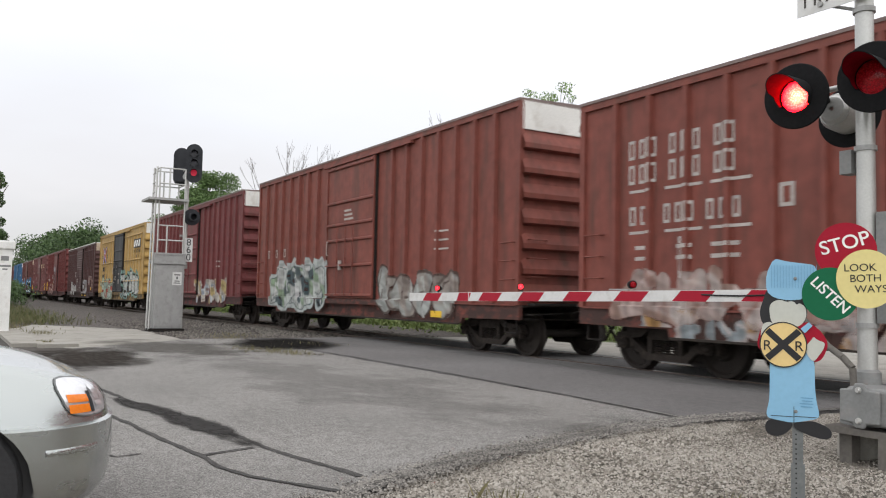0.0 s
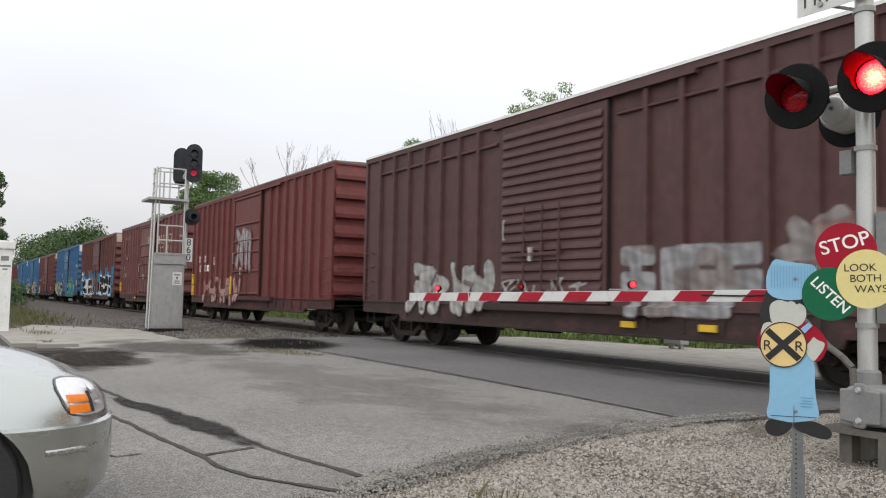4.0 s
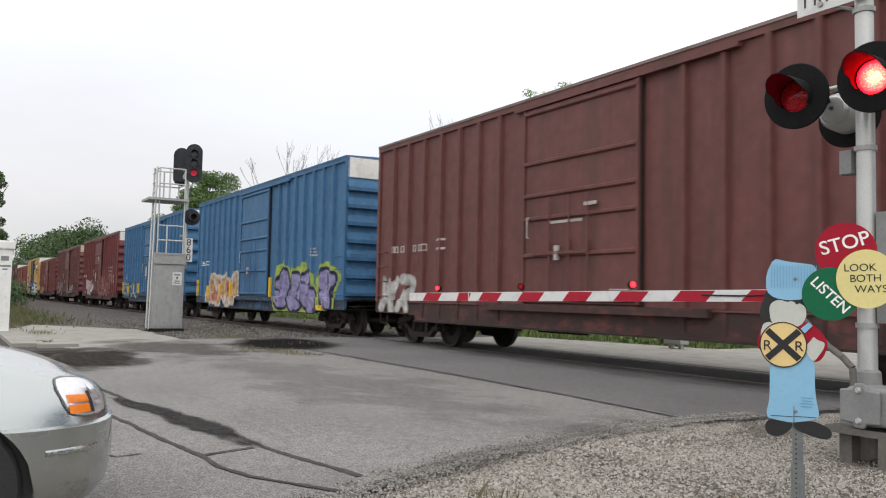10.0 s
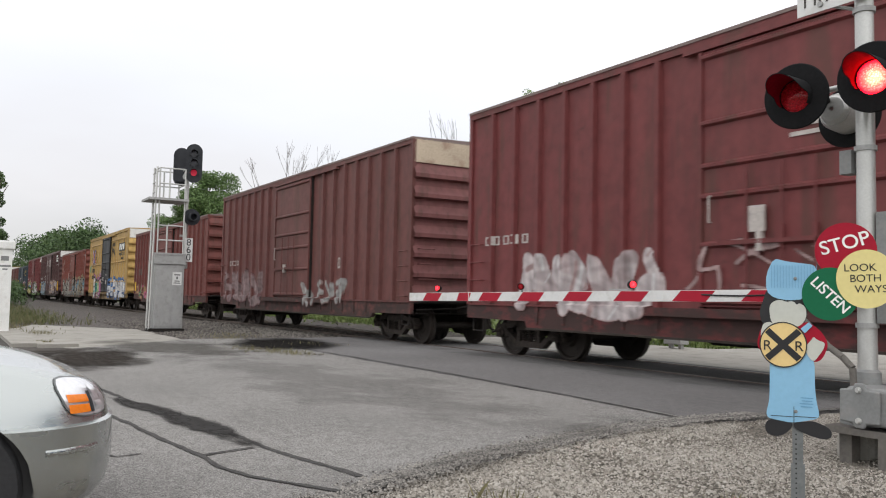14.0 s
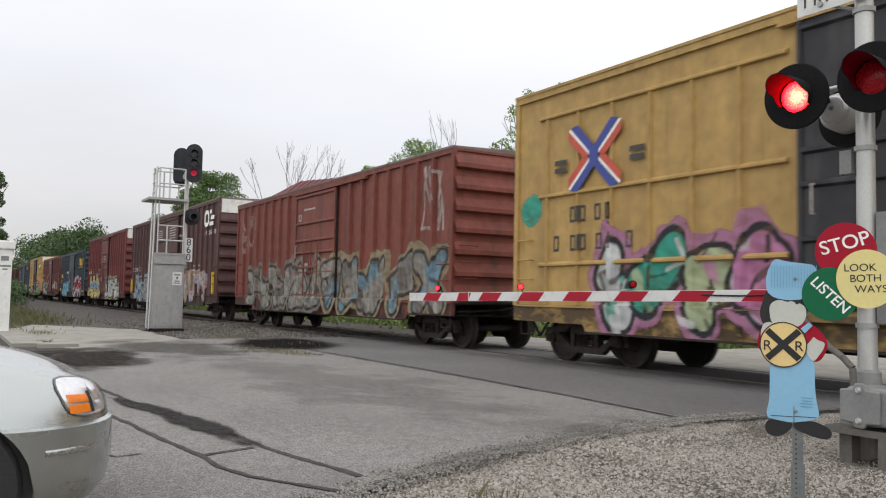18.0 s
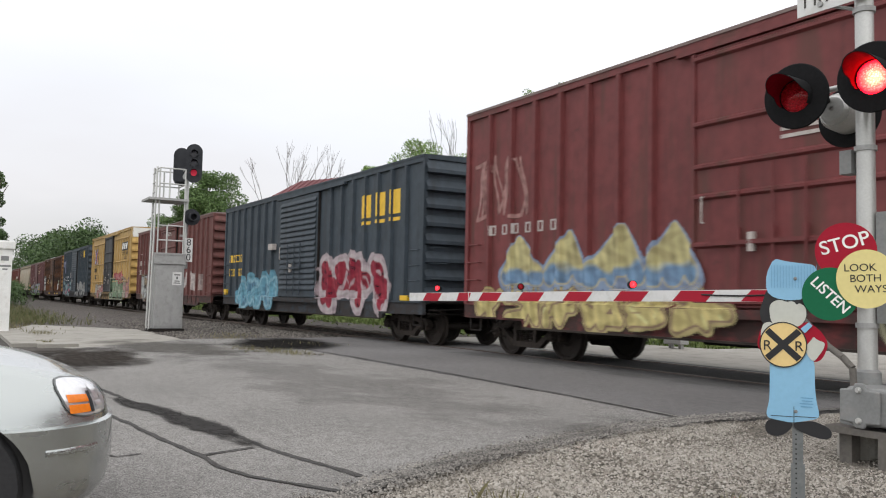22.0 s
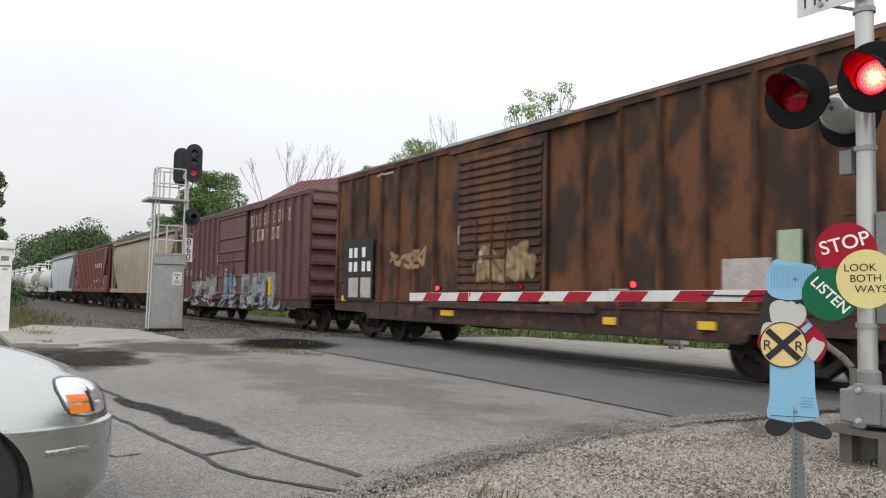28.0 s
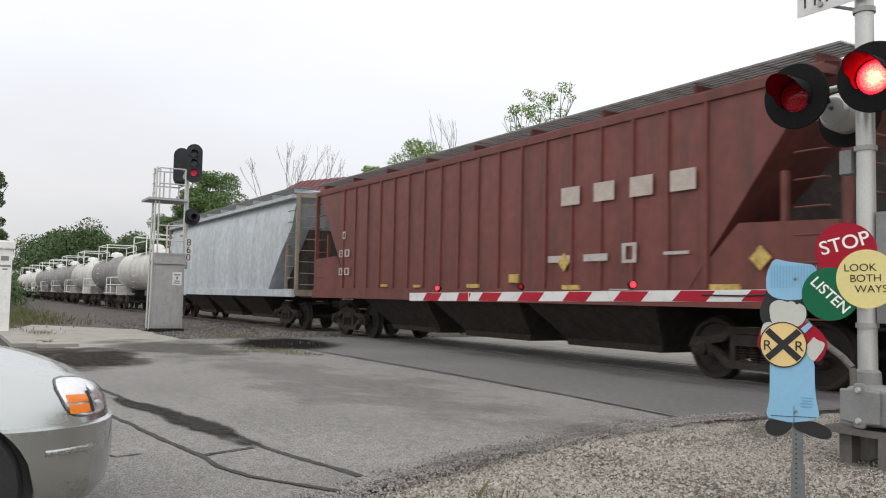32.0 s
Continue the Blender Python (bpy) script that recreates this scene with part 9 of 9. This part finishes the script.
for deg, dist, h, seed, lean in ((19.0, 78, 15.8, 2, (-0.02, 0)), (20.7, 79, 16.2, 5, (0.08, 0.05)), (32.7, 51, 12.7, 7, (-0.04, 0))):
    x, y = polar(deg, dist)
    bare_tree(x, y, h, seed, "leafless grey tree with upright twigs", lean)
# trees at the far left, this side of the line
for deg, dist, h, r, seed in ((1.35, 62, 10.2, 1.9, 21), (0.7, 52, 6.0, 1.9, 22), (2.0, 84, 7.0, 2.2, 23)):
    x, y = polar(deg, dist)
    leafy_tree(x, y, h, r, seed, "green tree by the service strip", M_LEAFD, 14000, 0.085)

# far wood: one mass of crowns along both sides of the line
rng = random.Random(31)
cs, rs = [], []
for i in range(900):
    deg = rng.uniform(3.6, 15.5)
    dist = rng.uniform(150, 240)
    x, y = polar(deg, dist)
    top = (13.3 + 4.0 * noise.noise((deg * 0.9, 3.1, dist * 0.01))) * dist / 190 + (1.5 if 7.2 < deg < 8.0 else 0)
    if y < 16:
        continue
    cs.append((x, y, top * rng.uniform(0.12, 0.86)))
    rs.append(rng.uniform(1.8, 3.4))
wood = leaf_cloud("far_wood", cs, rs, 150000, 0.27, M_LEAFD, 32)
tagged(new("far_wood", wood), "dense green wood along the railway in the distance", "wood", kind="stuff")
cs, rs = [], []
for i in range(260):
    d = rng.uniform(70, 165)
    edge = 6.2 + rng.uniform(-2.4, 0.8)
    cs.append((-d, edge - 3.2 * rng.random() ** 2 - (1.5 if d < 100 else 0), rng.uniform(0.1, 1.3) + max(0, d - 100) * 0.03 * rng.random()))
    rs.append(rng.uniform(0.7, 1.5))
tagged(new("far_hedge", leaf_cloud("far_hedge", cs, rs, 60000, 0.10, M_LEAFD, 33)), "overgrown green bushes beside the service strip", "bushes", kind="stuff")
cs, rs = [], []
for i in range(260):
    d, k = rng.uniform(170, 420), rng.uniform(-22, 60)
    if 7 < k < 16 and d < 330:
        continue
    cs.append((-d, k, rng.uniform(0.5, 9) * d / 240))
    rs.append(rng.uniform(2.0, 4.2))
tagged(new("distant_trees", leaf_cloud("distant_trees", cs, rs, 50000, 0.4, M_LEAFD, 34)), "hazy green trees closing the far end of the line", "wood", kind="stuff")

# red-roofed barn behind the trees
bx, by = -63.05, 26.55
barn = thing("barn", "barn with a dark red metal roof behind the trees", "barn", m=pose(bx, by, -0.15, 0, 0, 23))
M_BARNROOF = mat("dark_red_roof", (0.13, 0.03, 0.035), 0.55, 0.15, 1.0, 15, 0.1, stretch=(4, 0.3, 0.3))
M_BARNWALL = mat("weathered_board_wall", (0.34, 0.31, 0.28), 0.85, 0.2, 2.0, 20, 0.2)
for s in (-1, 1):
    part("roof_slope", Geo().add([(-5.6, s * 4.6, 7.8), (6.0, s * 4.6, 7.8), (6.0, 0, 10.95), (-3.2, 0, 10.95)], [(0, 1, 2, 3)]).add([(-5.6, s * 4.6, 7.68), (6.0, s * 4.6, 7.68), (6.0, 0, 10.83), (-3.2, 0, 10.83)], [(0, 1, 2, 3)]), M_BARNROOF, barn)
part("roof_hip", Geo().add([(-5.6, -4.6, 7.8), (-5.6, 4.6, 7.8), (-3.2, 0, 10.95)], [(0, 1, 2)]), M_BARNROOF, barn)
part("wall", Geo().box(-5.3, 5.8, -4.3, 4.3, 0, 7.75), M_BARNWALL, barn)
for k in range(16):
    for s in (-1, 1):
        xx = -4.9 + 0.68 * k
        zt = 11.0 if xx > -3.2 else 7.8 + (xx + 5.6) / 2.4 * 3.15
        yt = 0 if xx > -3.2 else 4.6 * (1 - (xx + 5.6) / 2.4)
        part("roof_seam", Geo().tube((xx, s * 4.6, 7.84), (xx, s * yt, zt), 0.03, n=4), M_BARNROOF, barn)

# weeds
rng = random.Random(41)
pl = [(rng.uniform(-70, -3), 13.9 + abs(rng.gauss(0, 2.6)) + (2.0 if -15.2 < 0 else 0), -0.15) for _ in range(12000)]
pl = [(x, y + (0 if x < -20.6 else 2.2 if x < -14 else 5.0), z) for x, y, z in pl]
blades("far_side_weeds", pl, 0.42, 0.022, M_WEED, "tall green weeds beyond the track", 42)
cs = [(rng.uniform(-70, -21), rng.uniform(14.6, 20), rng.uniform(-0.1, 0.6)) for _ in range(170)] + [(rng.uniform(-21, -14), rng.uniform(17.2, 22), rng.uniform(0.0, 0.7)) for _ in range(60)] + [(rng.uniform(-70, -16), rng.uniform(20, 28), rng.uniform(0.1, 1.2)) for _ in range(120)] + [(rng.uniform(-16, 2), rng.uniform(21, 30), rng.uniform(0.1, 0.7)) for _ in range(60)]
tagged(new("far_side_bushes", leaf_cloud("far_side_bushes", cs, [rng.uniform(0.5, 1.1) for _ in cs], 30000, 0.07, M_WEED, 43)), "low green bushes beyond the track", "bushes", kind="stuff")
pl = [(-rng.uniform(25, 75), 1.0 + abs(rng.gauss(0, 1.0)) - 0.6, -0.12) for _ in range(9000)]
blades("service_strip_grass", pl, 0.16, 0.016, M_DRY, "pale dry grass along the service strip", 44)
pl = [(-rng.uniform(32, 110), 2.6 + rng.gauss(0, 0.9), -0.12) for _ in range(8000)]
blades("service_strip_weeds", pl, 0.26, 0.018, M_STRIPWEED, "green grass along the service strip", 45)
pl = []
for cx, cy, n, sp in ((-15.5, 5.6, 260, 0.45), (-16.6, 5.4, 160, 0.5), (-14.9, 5.9, 120, 0.3), (-21.0, 6.2, 120, 0.5), (-22.5, 7.0, 90, 0.6), (-24.0, 2.2, 160, 0.4), (-19.4, 1.85, 110, 0.15), (-2.95, 3.75, 60, 0.2), (-3.3, 2.55, 260, 0.22), (-3.0, 2.3, 160, 0.2), (-3.8, 2.75, 40, 0.15), (-18.0, 7.2, 90, 0.5)):
    pl += [(rng.gauss(cx, sp), rng.gauss(cy, sp * 0.5), -0.03) for _ in range(n)]
blades("roadside_weeds", pl, 0.10, 0.006, M_DRY, "small dry weeds in cracks and gravel", 46)


def run(t):
    """Metres that the train has gone at t seconds; it slows a little."""
    u = t / 32.0
    return u * (495.317 + u * (9.336 + u * (-214.189 + u * (251.837 - u * 89.772))))


def motions():
    times = [float(t) for t in range(0, 33)]
    for car, mid, sets in ROLLING:
        walk(car, [(t, pose(mid + run(t), TRACK_Y, 0)) for t in times])
        for w, ax in sets:
            # wheels turn while the car is near the crossing
            spots = [k / FPS for k in range(0, 32 * FPS + 1) if -34 < mid + run(k / FPS) < 6]
            if not spots:
                walk(w, [(0.0, pose(ax, 0, 0.457)), (32.0, pose(ax, 0, 0.457))])
                continue
            s0 = run(spots[0])
            rows = [(t, pose(ax, 0, 0.457, 0, math.degrees((run(t) - s0) / 0.457) % 360, 0)) for t in spots]
            if spots[0] > 0.02:
                rows.insert(0, (0.0, pose(ax, 0, 0.457)))
            if rows[len(rows) - 1][0] < 31.98:
                rows.append((32.0, rows[len(rows) - 1][1]))
            walk(w, rows)
    # flashing is mimicked: added half-disc shutters draw back behind each steady lamp in turn
    for blade, right, aside in BLADES:
        rows = [(0.0, pose(0, 0 if right else aside, 0))]
        k = 0
        while 0.165 + 0.605 * k < 31.8:
            t = math.floor((0.165 + 0.605 * k) * FPS) / FPS
            shown = (k % 2 == 0) == right
            a, b = (0, aside) if shown else (aside, 0)
            rows += [(t, pose(0, a, 0)), (t + 1 / FPS, pose(0, b, 0))]
            k += 1
        rows.append((32.0, rows[len(rows) - 1][1]))
        walk(blade, rows)


motions()
